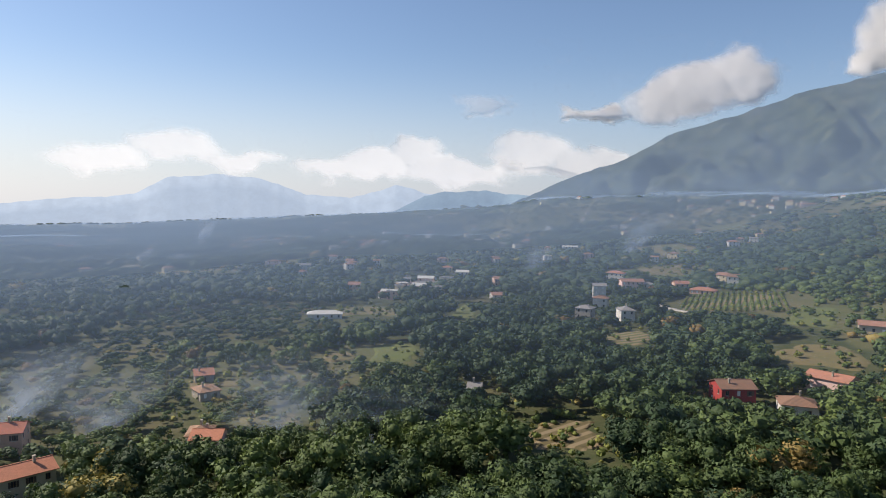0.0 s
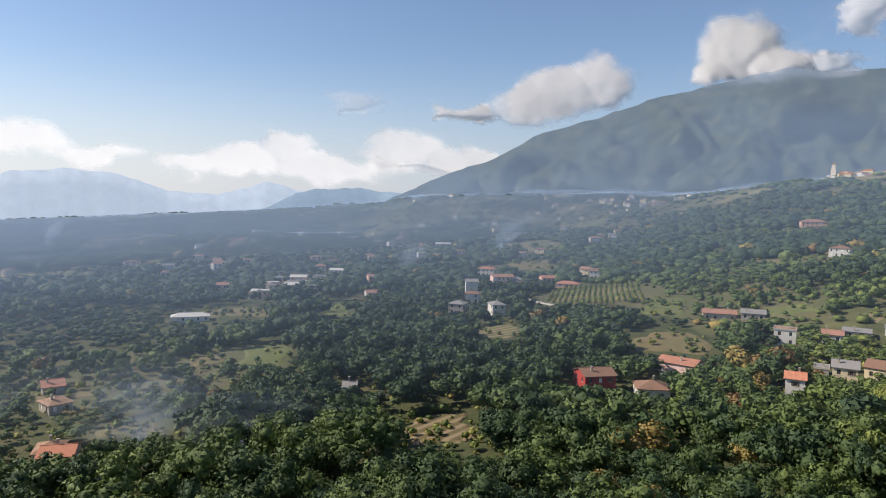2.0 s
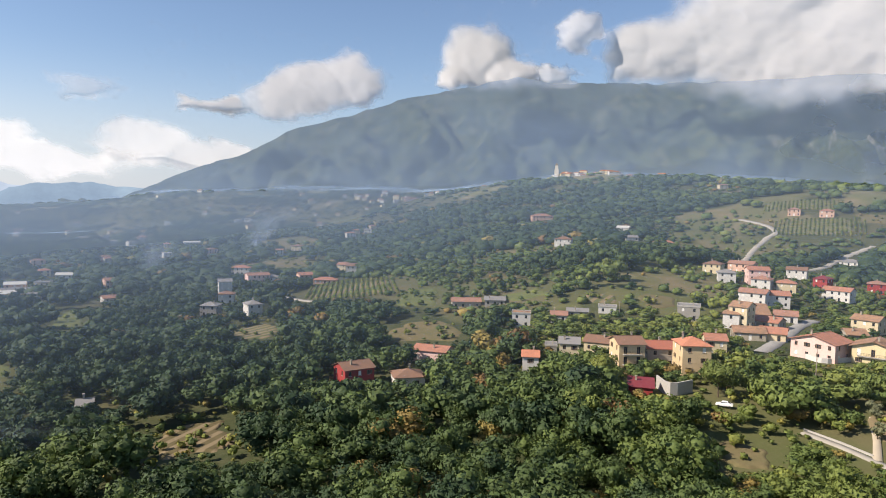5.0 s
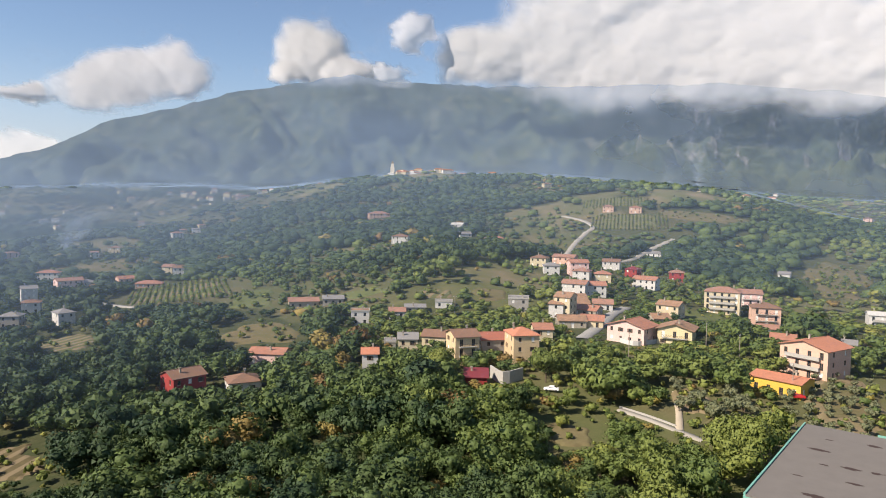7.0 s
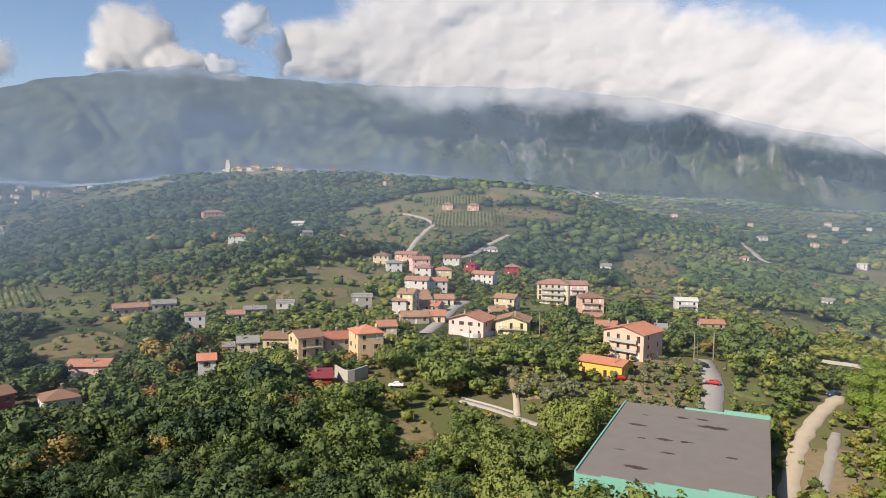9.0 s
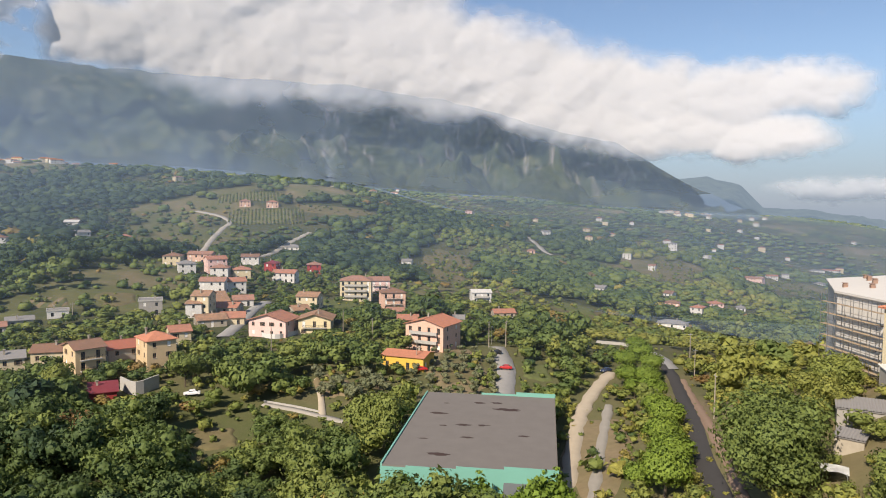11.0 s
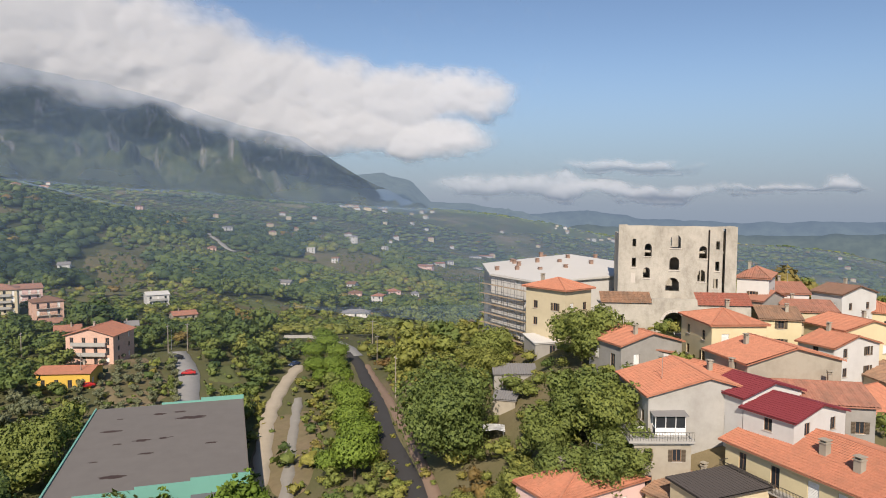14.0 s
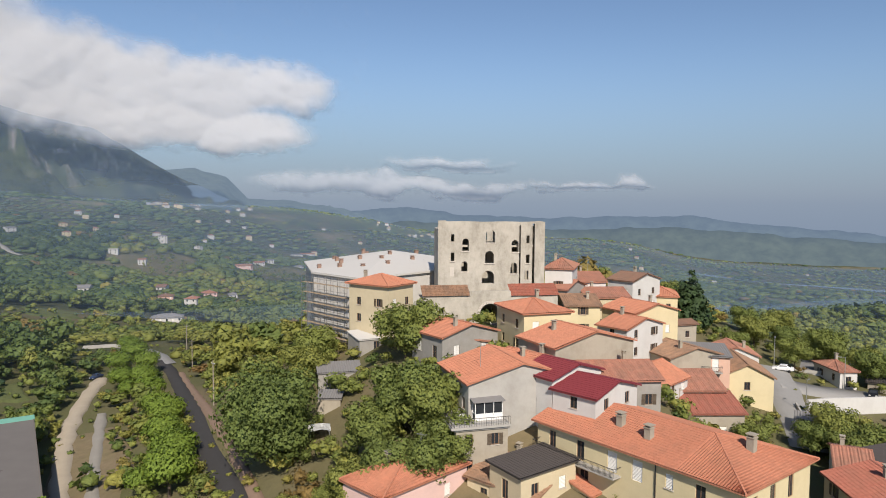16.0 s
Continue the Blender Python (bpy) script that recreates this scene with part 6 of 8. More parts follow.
bm.faces.new(low[::-1])
for k in range(6):
    bm.faces.new((low[k], low[(k + 1) % 6], up[(k + 1) % 6], up[k]))
    bm.faces.new((up[k], up[(k + 1) % 6], heart))
block_roof = part("roof", bm, ROOF["white"], block, "pale grey-white membrane roof")
M_BRICK = plain("red_brick", (0.30, 0.20, 0.15), 0.9, scale=3)
for bx, by, bz in ((136, -45, 46.0), (139, -41.5, 45.7), (141, -47, 46.5), (133, -49, 46.0), (147, -48, 46.4), (152, -49, 46.2), (140, -56, 47.0), (134, -55, 46.4), (145, -60, 47.6), (139, -63, 46.8), (150, -69, 47.2), (157, -58, 47.3), (160, -60, 46.4), (143, -52, 47.0)):
    add_chimney(block_roof, bx, by, bz, 0.6, 0.75, M_BRICK)
M_TUBE = plain("scaffold_tube", (0.35, 0.34, 0.33), 0.4, 0.8)
M_PLANK = plain("scaffold_plank", (0.36, 0.28, 0.19), 0.85)
scaffold = new("scaffolding")
scaffold.matrix_world = pose(135.9, -38.0, 30.0, 0, 0, math.degrees(math.atan2(-4.8, -15.0)))
tagged(scaffold, "steel tube scaffolding with plank decks against the block", "scaffolding")
for k in range(8):
    for yy in (-1.4, -0.4):
        part("pole", boxes((k * 2.2 - 0.03, k * 2.2 + 0.03, yy - 0.03, yy + 0.03, -2, 15.2)), M_TUBE, scaffold)
for k in range(7):
    part("deck", boxes((0, 15.4, -1.35, -0.45, 1.6 + k * 2.0, 1.66 + k * 2.0)), M_PLANK, scaffold)
    part("guard_rail", boxes((0, 15.4, -1.48, -1.44, 2.6 + k * 2.0, 2.66 + k * 2.0)), M_TUBE, scaffold)
CLEAR.append((143, -56, 26))

# ---- warehouse ----
M_TEAL = plain("teal_sheet_metal", (0.15, 0.35, 0.285), 0.55, scale=0.6, vary=0.18)
M_WROOF = plain("grey_bitumen", (0.165, 0.15, 0.135), 0.92, scale=0.35, vary=0.3)
M_PATCH = plain("dark_brown_tar", (0.055, 0.035, 0.03), 0.8, scale=0.8)
M_DARKWALL = plain("dark_concrete_wall", (0.16, 0.14, 0.12), 0.9, scale=0.8)
ware = new("warehouse")
wx, wy = 130.9, 24.7
ware.matrix_world = pose(wx, wy, 7.0, 0, 0, -84.5)
tagged(ware, "large flat warehouse with grey patched roof and teal metal fascia", "warehouse")
part("wall", boxes((-14.2, 14.2, -22.4, 22.4, -3, 8.6)), M_DARKWALL, ware)
part("roof", boxes((-14.6, 14.6, -22.8, 22.8, 8.6, 9.3)), M_WROOF, ware, "grey bitumen roof with dark patches")
for k, (x0, x1, h) in enumerate(((-14.9, -10.5, 9.0), (-10.5, -2.0, 9.35), (-2.0, 6.0, 9.8), (6.0, 14.9, 10.3))):
    part("fascia", boxes((x0, x1, -23.0, -22.8, 5.2, h - 0.02)), M_TEAL, ware, "teal sheet metal fascia")
    part("fascia", boxes((x0, x1, 22.8, 23.0, 6.2, h - 0.1)), M_TEAL, ware, "teal sheet metal fascia")
part("fascia", boxes((-14.9, -14.6, -22.8, 22.8, 6.5, 9.55)), M_TEAL, ware, "teal sheet metal fascia")
part("gutter", boxes((14.6, 14.8, -22.8, 22.8, 8.7, 9.4)), M_DARKWALL, ware)
part("lower_front", boxes((-14.2, 14.2, -22.62, -22.4, -2, 5.2)), WALL["white"], ware)
for k in range(7):
    part("window", boxes((-13 + k * 3.2, -10.8 + k * 3.2, -22.68, -22.6, 3.2, 4.6)), M_GLASS, ware)
patches = ((-6, -16.5, 2.2, 0.8), (-3.5, 0.2, 1.8, 0.7), (0.2, 0.5, 1.0, 0.6), (4.6, 12, 3.4, 1.1), (-1.8, 16, 1.6, 0.7), (2.0, 16.5, 1.4, 0.6), (-9.5, 7, 2.0, 0.7), (-2.0, -7, 1.6, 0.5), (8.6, -4.5, 1.2, 0.5), (-7.5, -0.8, 0.9, 0.4), (-10, -9, 1.0, 0.3), (-9, 14.5, 0.8, 0.3), (1.5, 0.8, 0.5, 0.2))
for k, (px, py, rx, ry) in enumerate(patches):
    bm = bmesh.new()
    q = random.Random(k)
    pts = []
    for j in range(22):
        a = 2 * math.pi * j / 22
        r = q.uniform(0.55, 1.1) if j % 2 else q.uniform(0.75, 1.05)
        pts.append((px + rx * r * math.cos(a), py + ry * r * math.sin(a)))
    prism(bm, pts, 9.28, 9.308)
    part("roof_patch", bm, M_PATCH, ware, "torn dark patch where roofing is missing")
lean = new("shed")
lean.matrix_world = pose(wx, wy, 7.0, 0, 0, -84.5)
tagged(lean, "lean-to shed with dark sloping roof before the warehouse", "shed")
part("wall", boxes((6.4, 13.6, -27.2, -23.05, -3, 6.0)), WALL["white"], lean)
bm = bmesh.new()
for dz, flip in ((0.0, 1), (0.16, -1)):
    vs = [bm.verts.new(p) for p in ((6.0, -27.8, 6.0 + dz), (14.0, -27.8, 6.0 + dz), (14.0, -23.06, 7.5 + dz), (6.0, -23.06, 7.5 + dz))]
    bm.faces.new(vs[::flip])
part("roof", bm, plain("dark_sheet", (0.12, 0.125, 0.13), 0.6, scale=0.8), lean)
part("window", boxes((10.6, 12.6, -27.26, -27.19, 3.6, 5.0)), M_GLASS, lean)
for fx in range(-20, 21, 8):
    for fy in range(-12, 13, 8):
        c, s = math.cos(radians(-84.5)), math.sin(radians(-84.5))
        CLEAR.append((wx + fy * c - fx * s, wy + fy * s + fx * c, 7.0))
SIGHT.append((-77.3, 9.0, math.tan(radians(-21.4)), 112))
SIGHT.append((-77.3, 8.0, math.tan(radians(-16.2)), 160))

# ---- far villages and farms ----
def far_house(w, d, floors, wall, roof, style):
    thing = new("house")
    h = floors * 3.0
    bm = boxes((-w / 2, w / 2, -d / 2, d / 2, -4, h))
    if style == "gable":
        for s in (-1, 1):
            bm.faces.new([bm.verts.new(q) for q in ((s * w / 2, -d / 2, h), (s * w / 2, d / 2, h), (s * w / 2, 0, h + 0.17 * d))])
    part("wall", bm, WALL[wall], thing)
    roof_parts(thing, w, d, h, style, 0.34, ROOF[roof], 0.4 if style != "flat" else 0, 0, "x")
    me = kept(("far_window", 1.1, 1.5, False), lambda: boxes((-0.55, 0.55, 0.0, 0.08, 0, 1.5)))
    for f in range(floors):
        for k in range(2):
            piece("window", me, M_GLASS, thing, Matrix.Translation((-w / 2 + w * (k + 0.5) / 2, -d / 2 - 0.04, f * 3.0 + 0.9)))
    return thing


FAR_KINDS = [("white", "dusty", "gable"), ("cream", "rust", "hip"), ("white", "white", "flat"), ("cream", "dusty", "hip"), ("white", "grey", "gable"), ("pink", "brown", "hip")]
far_models = []
for k, (wl_name, rf_name, st) in enumerate(FAR_KINDS):
    model = far_house(9 + k, 8 + k % 3, 2, wl_name, rf_name, st)
    tagged(model, f"{wl_name} house with {'flat' if st == 'flat' else 'tiled'} roof in the far valley", "house", group="far valley houses")
    far_models.append(model)
far_rng = random.Random(11)


FAR_SPOTS_XY = []


def settle(count, b0, b1, d0, d1, big=1.0, lift=0.0):
    """Houses strewn between two bearings and two distances."""
    for _ in range(count):
        b, d = far_rng.uniform(b0, b1), far_rng.uniform(d0, d1)
        x, y = polar(b, d)
        model = far_models[far_rng.randrange(len(far_models))]
        z = float(ground_z(x, y))
        CLEAR.append((x, y, 7 * big))
        SIGHT.append((b, 0.45 * big, (z + 1 - 60) / d, d))
        if d > 1180:
            FAR_SPOTS_XY.append((x, y, z + lift, radians(b + far_rng.uniform(-35, 35)), (big if lift else 0.75 * big) * far_rng.uniform(0.8, 1.25)))
            continue
        if model.location.length < 1:
            ob = model
            ob.matrix_world = pose(x, y, z, 0, 0, b + far_rng.uniform(-35, 35))
        else:
            ob = copy_thing(model, pose(x, y, z, 0, 0, b + far_rng.uniform(-35, 35)))
        ob.scale = (big, big, big)


settle(7, -3, 12, 620, 760, 0.85)
settle(24, 2, 28, 650, 1250, 0.8)
settle(9, 11, 16, 1150, 1260, 0.9)
settle(28, -14, 24, 1000, 1900, 0.9)
settle(24, -28, -6, 650, 1250, 0.8)
settle(20, -42, -14, 1250, 1750)
settle(44, -48.2, -41.6, 1340, 1400, 0.95, 5.0)
settle(14, -32, -24, 1250, 1420)
settle(10, -75, -48, 900, 1500, 0.9)
settle(20, -102, -93, 1600, 1950)
settle(10, -112, -97, 1250, 1700)
settle(14, -119, -111, 1800, 2300)
settle(14, -104, -78, 750, 1300, 0.85)
settle(6, -146, -122, 1500, 2200, 1.1)

# the farthest houses, too small to tell apart, in one piece
bm = bmesh.new()
for k, (x, y, z, turn, size) in enumerate(FAR_SPOTS_XY):
    first = len(bm.verts)
    w, d, h = 5.0 + k % 3, 4.2, (5.5, 6.5, 8.5)[k % 3]
    flat = k % 5 == 2
    top = h + (0.3 if flat else 2.0)
    box(bm, -w, w, -d, d, -5, h)
    walls = list(bm.faces)[-6:]
    ring = [(-w - 0.4, -d - 0.4, h), (w + 0.4, -d - 0.4, h), (w + 0.4, d + 0.4, h), (-w - 0.4, d + 0.4, h)]
    low = [bm.verts.new(q) for q in ring]
    up = [bm.verts.new(q) for q in ([(-w, -d, top), (w, -d, top), (w, d, top), (-w, d, top)] if flat else [(-w * 0.6, -0.2, top), (w * 0.6, -0.2, top), (w * 0.6, 0.2, top), (-w * 0.6, 0.2, top)])]
    tiles_faces = [bm.faces.new(up), bm.faces.new(low[::-1])] + [bm.faces.new((low[j], low[(j + 1) % 4], up[(j + 1) % 4], up[j])) for j in range(4)]
    for f in walls:
        f.material_index = k % 2
    for f in tiles_faces:
        f.material_index = 3 if flat else 2
    bm.verts.ensure_lookup_table()
    bmesh.ops.transform(bm, matrix=Matrix.Translation((x, y, z)) @ Matrix.Rotation(turn, 4, "Z") @ Matrix.Scale(size, 4), verts=bm.verts[first:])
far_mesh = bpy.data.meshes.new("far_houses")
bm.to_mesh(far_mesh)
bm.free()
for material in (WALL["white"], WALL["cream"], ROOF["dusty"], ROOF["white"]):
    far_mesh.materials.append(material)
tagged(new("far_houses", far_mesh), "white and cream houses of far villages with dusty tiled roofs", "houses", kind="stuff")

church = new("church_tower")
cx, cy = polar(-41.8, 1372)
church.matrix_world = pose(cx, cy, float(ground_z(cx, cy)) + 2, 0, 0, -41.8)
tagged(church, "pale church tower over a far hill town", "church tower")
part("shaft", boxes((-4, 4, -4, 4, -3, 22)), WALL["white"], church)
part("belfry", boxes((-3, 3, -3, 3, 22, 29)), WALL["white"], church)
bm = bmesh.new()
tip = bm.verts.new((0, 0, 35))
q = [bm.verts.new(p) for p in ((-3.3, -3.3, 29), (3.3, -3.3, 29), (3.3, 3.3, 29), (-3.3, 3.3, 29))]
for k in range(4):
    bm.faces.new((q[k], q[(k + 1) % 4], tip))
bm.faces.new(q[::-1])
part("spire", bm, ROOF["grey"], church)
SIGHT.append((-41.8, 0.5, (float(ground_z(cx, cy)) - 60) / 1372, 1372))

# ---- small things ----
M_WOODPOLE = plain("grey_wood_pole", (0.30, 0.26, 0.21), 0.9, scale=6)
M_GALV = plain("galvanised_steel", (0.45, 0.45, 0.44), 0.45, 0.7, scale=6)
M_TYRE = plain("tyre_rubber", (0.02, 0.02, 0.02), 0.9, scale=10)
M_LENS = plain("lamp_lens", (0.7, 0.7, 0.66), 0.2)
PAINT = {"red": (0.42, 0.03, 0.03), "black": (0.015, 0.016, 0.02), "blue": (0.03, 0.045, 0.09), "white": (0.75, 0.75, 0.74)}
PAINT = {k: plain(k + "_car_paint", v, 0.25, scale=2, vary=0.08) for k, v in PAINT.items()}


def round_post(bm, x, y, z0, z1, r0, r1, n=8):
    low = [bm.verts.new((x + r0 * math.cos(2 * math.pi * k / n), y + r0 * math.sin(2 * math.pi * k / n), z0)) for k in range(n)]
    top = [bm.verts.new((x + r1 * math.cos(2 * math.pi * k / n), y + r1 * math.sin(2 * math.pi * k / n), z1)) for k in range(n)]
    bm.faces.new(top)
    for k in range(n):
        bm.faces.new((low[k], low[(k + 1) % n], top[(k + 1) % n], top[k]))


def utility_pole(x, y):
    pole = new("utility_pole")
    pole.matrix_world = pose(x, y, float(ground_z(x, y)), 0, 0, (x * 31) % 180)
    tagged(pole, "tall grey utility pole with a short crossarm", "utility pole", group="utility poles")
    bm = bmesh.new()
    round_post(bm, 0, 0, -1, 9.0, 0.16, 0.10)
    part("shaft", bm, M_WOODPOLE, pole)
    part("crossarm", boxes((-0.7, 0.7, -0.05, 0.05, 8.4, 8.5)), M_GALV, pole)
    for s in (-0.6, 0, 0.6):
        bm = bmesh.new()
        round_post(bm, s, 0, 8.5, 8.7, 0.05, 0.03)
        part("insulator", bm, M_LENS, pole)
    SIGHT.append((math.degrees(math.atan2(-x, y)), 0.25, (float(ground_z(x, y)) + 2 - 60) / math.hypot(x, y), math.hypot(x, y)))


def street_lamp(x, y):
    lamp = new("street_lamp")
    lamp.matrix_world = pose(x, y, float(ground_z(x, y)), 0, 0, (x * 57) % 360)
    tagged(lamp, "slim galvanised street lamp with a short arm", "street lamp", group="street lamps")
    bm = bmesh.new()
    round_post(bm, 0, 0, -0.5, 6.5, 0.09, 0.05)
    part("post", bm, M_GALV, lamp)
    part("arm", boxes((-0.03, 0.9, -0.03, 0.03, 6.4, 6.46)), M_GALV, lamp)
    head = part("head", boxes((0.7, 1.3, -0.12, 0.12, 6.38, 6.5)), M_GALV, lamp)
    part("lens", boxes((0.75, 1.25, -0.1, 0.1, 6.34, 6.38)), M_LENS, head)


def car(x, y, rz, colour, label):
    z = float(ground_z(x, y)) + 0.3
    thing = new("car")
    thing.matrix_world = pose(x, y, z, 0, 0, rz)
    tagged(thing, label, "car", group="parked cars")
    bm = bmesh.new()
    ring = [(-2.0, 0.35), (-1.95, 0.75), (-1.1, 0.9), (-0.55, 1.4), (0.75, 1.45), (1.5, 1.0), (2.0, 0.9), (2.05, 0.4)]
    left = [bm.verts.new((u, -0.82 if v < 1.1 else -0.66, v)) for u, v in ring]
    right = [bm.verts.new((u, 0.82 if v < 1.1 else 0.66, v)) for u, v in ring]
    bm.faces.new(left)
    bm.faces.new(right[::-1])
    for k in range(len(ring)):
        j = (k + 1) % len(ring)
        bm.faces.new((left[k], right[k], right[j], left[j]))
    bmesh.ops.recalc_face_normals(bm, faces=bm.faces)
    bmesh.ops.bevel(bm, geom=list(bm.edges), offset=0.07, segments=2, affect="EDGES")
    part("body", bm, PAINT[colour], thing)
    bm = bmesh.new()
    for a, b in (((-1.02, 0.97), (-0.6, 1.36)), ((0.82, 1.4), (1.42, 1.06))):
        n = Vector((-(b[1] - a[1]), 0, b[0] - a[0])).normalized() * 0.02
        bm.faces.new([bm.verts.new(Vector(q) + n) for q in ((a[0], -0.6, a[1]), (b[0], -0.56, b[1]), (b[0], 0.56, b[1]), (a[0], 0.6, a[1]))])
    part("windscreen", bm, M_GLASS, thing)
    for s in (-1, 1):
        bm = bmesh.new()
        bm.faces.new([bm.verts.new((u, s * (0.80 if v < 1.1 else 0.71), v)) for u, v in ((-0.85, 0.96), (1.2, 0.98), (0.7, 1.36), (-0.5, 1.33))])
        part("side_window", bm, M_GLASS, thing)
        for u in (-1.25, 1.3):
            bm = bmesh.new()
            low = [bm.verts.new((u + 0.31 * math.cos(a), s * 0.66, 0.31 + 0.31 * math.sin(a) - 0.3 + 0.25)) for a in np.linspace(0, 2 * math.pi, 14, endpoint=False)]
            top = [bm.verts.new((v.co.x, s * 0.85, v.co.z)) for v in low]
            bm.faces.new(top)
            for k in range(14):
                bm.faces.new((low[k], low[(k + 1) % 14], top[(k + 1) % 14], top[k]))
            wheel = part("wheel", bm, M_TYRE, thing)
    for s in (-0.55, 0.55):
        part("headlight", boxes((-2.02, -1.93, s - 0.17, s + 0.17, 0.6, 0.74)), M_LENS, thing)
    CLEAR.append((x, y, 3.2))
    SIGHT.append((math.degrees(math.atan2(-x, y)), 0.8, (z - 60) / math.hypot(x, y), math.hypot(x, y)))


def low_wall(points, height, thick, material, label):
    line = smooth_line(points, 2.0)
    verts, faces = [], []
    for k, q in enumerate(line):
        ahead = (line[min(k + 1, len(line) - 1)] - line[max(k - 1, 0)]).normalized()
        side = Vector((-ahead.y, ahead.x)) * thick / 2
        z = float(ground_z(q.x, q.y))
        for s, zz in ((-1, z - 2), (-1, z + height), (1, z + height), (1, z - 2)):
            verts.append((q.x + s * side.x, q.y + s * side.y, zz))
        if k:
            for j in range(3):
                a = (k - 1) * 4 + j
                faces.append((a, a + 1, a + 5, a + 4))
        CLEAR.append((q.x, q.y, 1.5))
        SIGHT.append((math.degrees(math.atan2(-q.x, q.y)), 0.5, (z + 0.5 - 60) / q.length, q.length))
    n = len(line) * 4
    faces += [(0, 3, 2, 1), (n - 4, n - 3, n - 2, n - 1)]
    return tagged(mesh_object("garden_wall", verts, faces, material), label, "wall", kind="structure")


def canopy(x, y):
    z = float(ground_z(x, y))
    thing = new("canopy")
    thing.matrix_world = pose(x, y, z + 0.5, 0, 0, -105)
    tagged(thing, "white tarpaulin canopy on thin posts in a garden", "canopy")
    bm = bmesh.new()
    grid = [[bm.verts.new((-2.4 + 0.6 * i, -1.5 + 0.6 * j, 2.3 + 0.12 * math.sin(i * 1.3) * math.cos(j) - 0.1 * (abs(i - 4) / 4))) for j in range(6)] for i in range(9)]
    for i in range(8):
        for j in range(5):
            bm.faces.new((grid[i][j], grid[i + 1][j], grid[i + 1][j + 1], grid[i][j + 1]))
    made = bmesh.ops.solidify(bm, geom=list(bm.faces), thickness=0.03)
    part("tarpaulin", bm, plain("white_tarpaulin", (0.8, 0.8, 0.78), 0.6, scale=2, vary=0.08), thing)
    for px in (-2.2, 2.2):
        for py in (-1.3, 1.3):
            part("post", boxes((px - 0.04, px + 0.04, py - 0.04, py + 0.04, -1.2, 2.25)), M_GALV, thing)
    CLEAR.append((x, y, 4))
    SIGHT.append((math.degrees(math.atan2(-x, y)), 1.6, (z + 1.6 - 60) / math.hypot(x, y), math.hypot(x, y)))


HEDGES = []


def veranda(x, y, z, rz):
    """A terrace with a railing, a glazed booth under a sheet roof and an outdoor unit."""
    thing = new("glazed_veranda")
    thing.matrix_world = pose(x, y, z, 0, 0, rz)
    tagged(thing, "white-framed glazed veranda with railing on a concrete terrace", "veranda")
    part("slab", boxes((-3.9, 3.4, -3.7, 3.2, -0.2, 0.06)), M_CONC, thing)
    rail = bmesh.new()
    for k in range(25):
        box(rail, -3.82 + k * 0.3, -3.79 + k * 0.3, -3.64, -3.61, 0.06, 1.0)
    for k in range(18):
        box(rail, -3.84, -3.81, -3.6 + k * 0.3, -3.57 + k * 0.3, 0.06, 1.0)
    box(rail, -3.86, 3.36, -3.66, -3.59, 1.0, 1.05)
    box(rail, -3.86, -3.79, -3.58, 1.7, 1.0, 1.05)
    part("railing", rail, M_IRON, thing, "thin grey iron railing")
    frame_bm = bmesh.new()
    for px in (-0.4, 0.75, 1.9, 3.0):
        box(frame_bm, px, px + 0.08, -1.7, -1.62, 0.06, 2.3)
    for py in (-0.5, 0.7, 1.9):
        box(frame_bm, -0.4, -0.32, py, py + 0.08, 0.06, 2.45)
    box(frame_bm, -0.4, 3.08, -1.7, -1.62, 0.85, 0.92)
    box(frame_bm, -0.4, -0.32, -1.6, 2.0, 0.85, 0.92)
    part("frame", frame_bm, M_WFRAME, thing)
    for px in (-0.32, 0.83, 1.98):
        part("pane", boxes((px, px + 1.02, -1.67, -1.65, 0.92, 2.28)), M_GLASS, thing)
        part("panel", boxes((px, px + 1.02, -1.68, -1.64, 0.08, 0.85)), M_WFRAME, thing)
    roof = bmesh.new()
    ring = [roof.verts.new(p) for p in ((-0.7, -2.0, 2.32), (3.35, -2.0, 2.32), (3.35, 2.6, 2.85), (-0.7, 2.6, 2.85))]
    top = [roof.verts.new(v.co + Vector((0, 0, 0.06))) for v in ring]
    roof.faces.new(top)
    roof.faces.new(ring[::-1])
    for k in range(4):
        roof.faces.new((ring[k], ring[(k + 1) % 4], top[(k + 1) % 4], top[k]))
    part("roof", roof, ROOF["grey"], thing, "grey sheet roof")
    part("outdoor_unit", boxes((-2.3, -1.4, -1.0, -0.6, 0.06, 0.72)), M_WFRAME, thing, "white air conditioning unit")


def hedge(points):
    HEDGES.append(points)
    for q in smooth_line(points, 2.0):
        CLEAR.append((q.x, q.y, 1.6))


M_SMOKE = veil_material("smoke", (0.62, 0.72, 0.86))


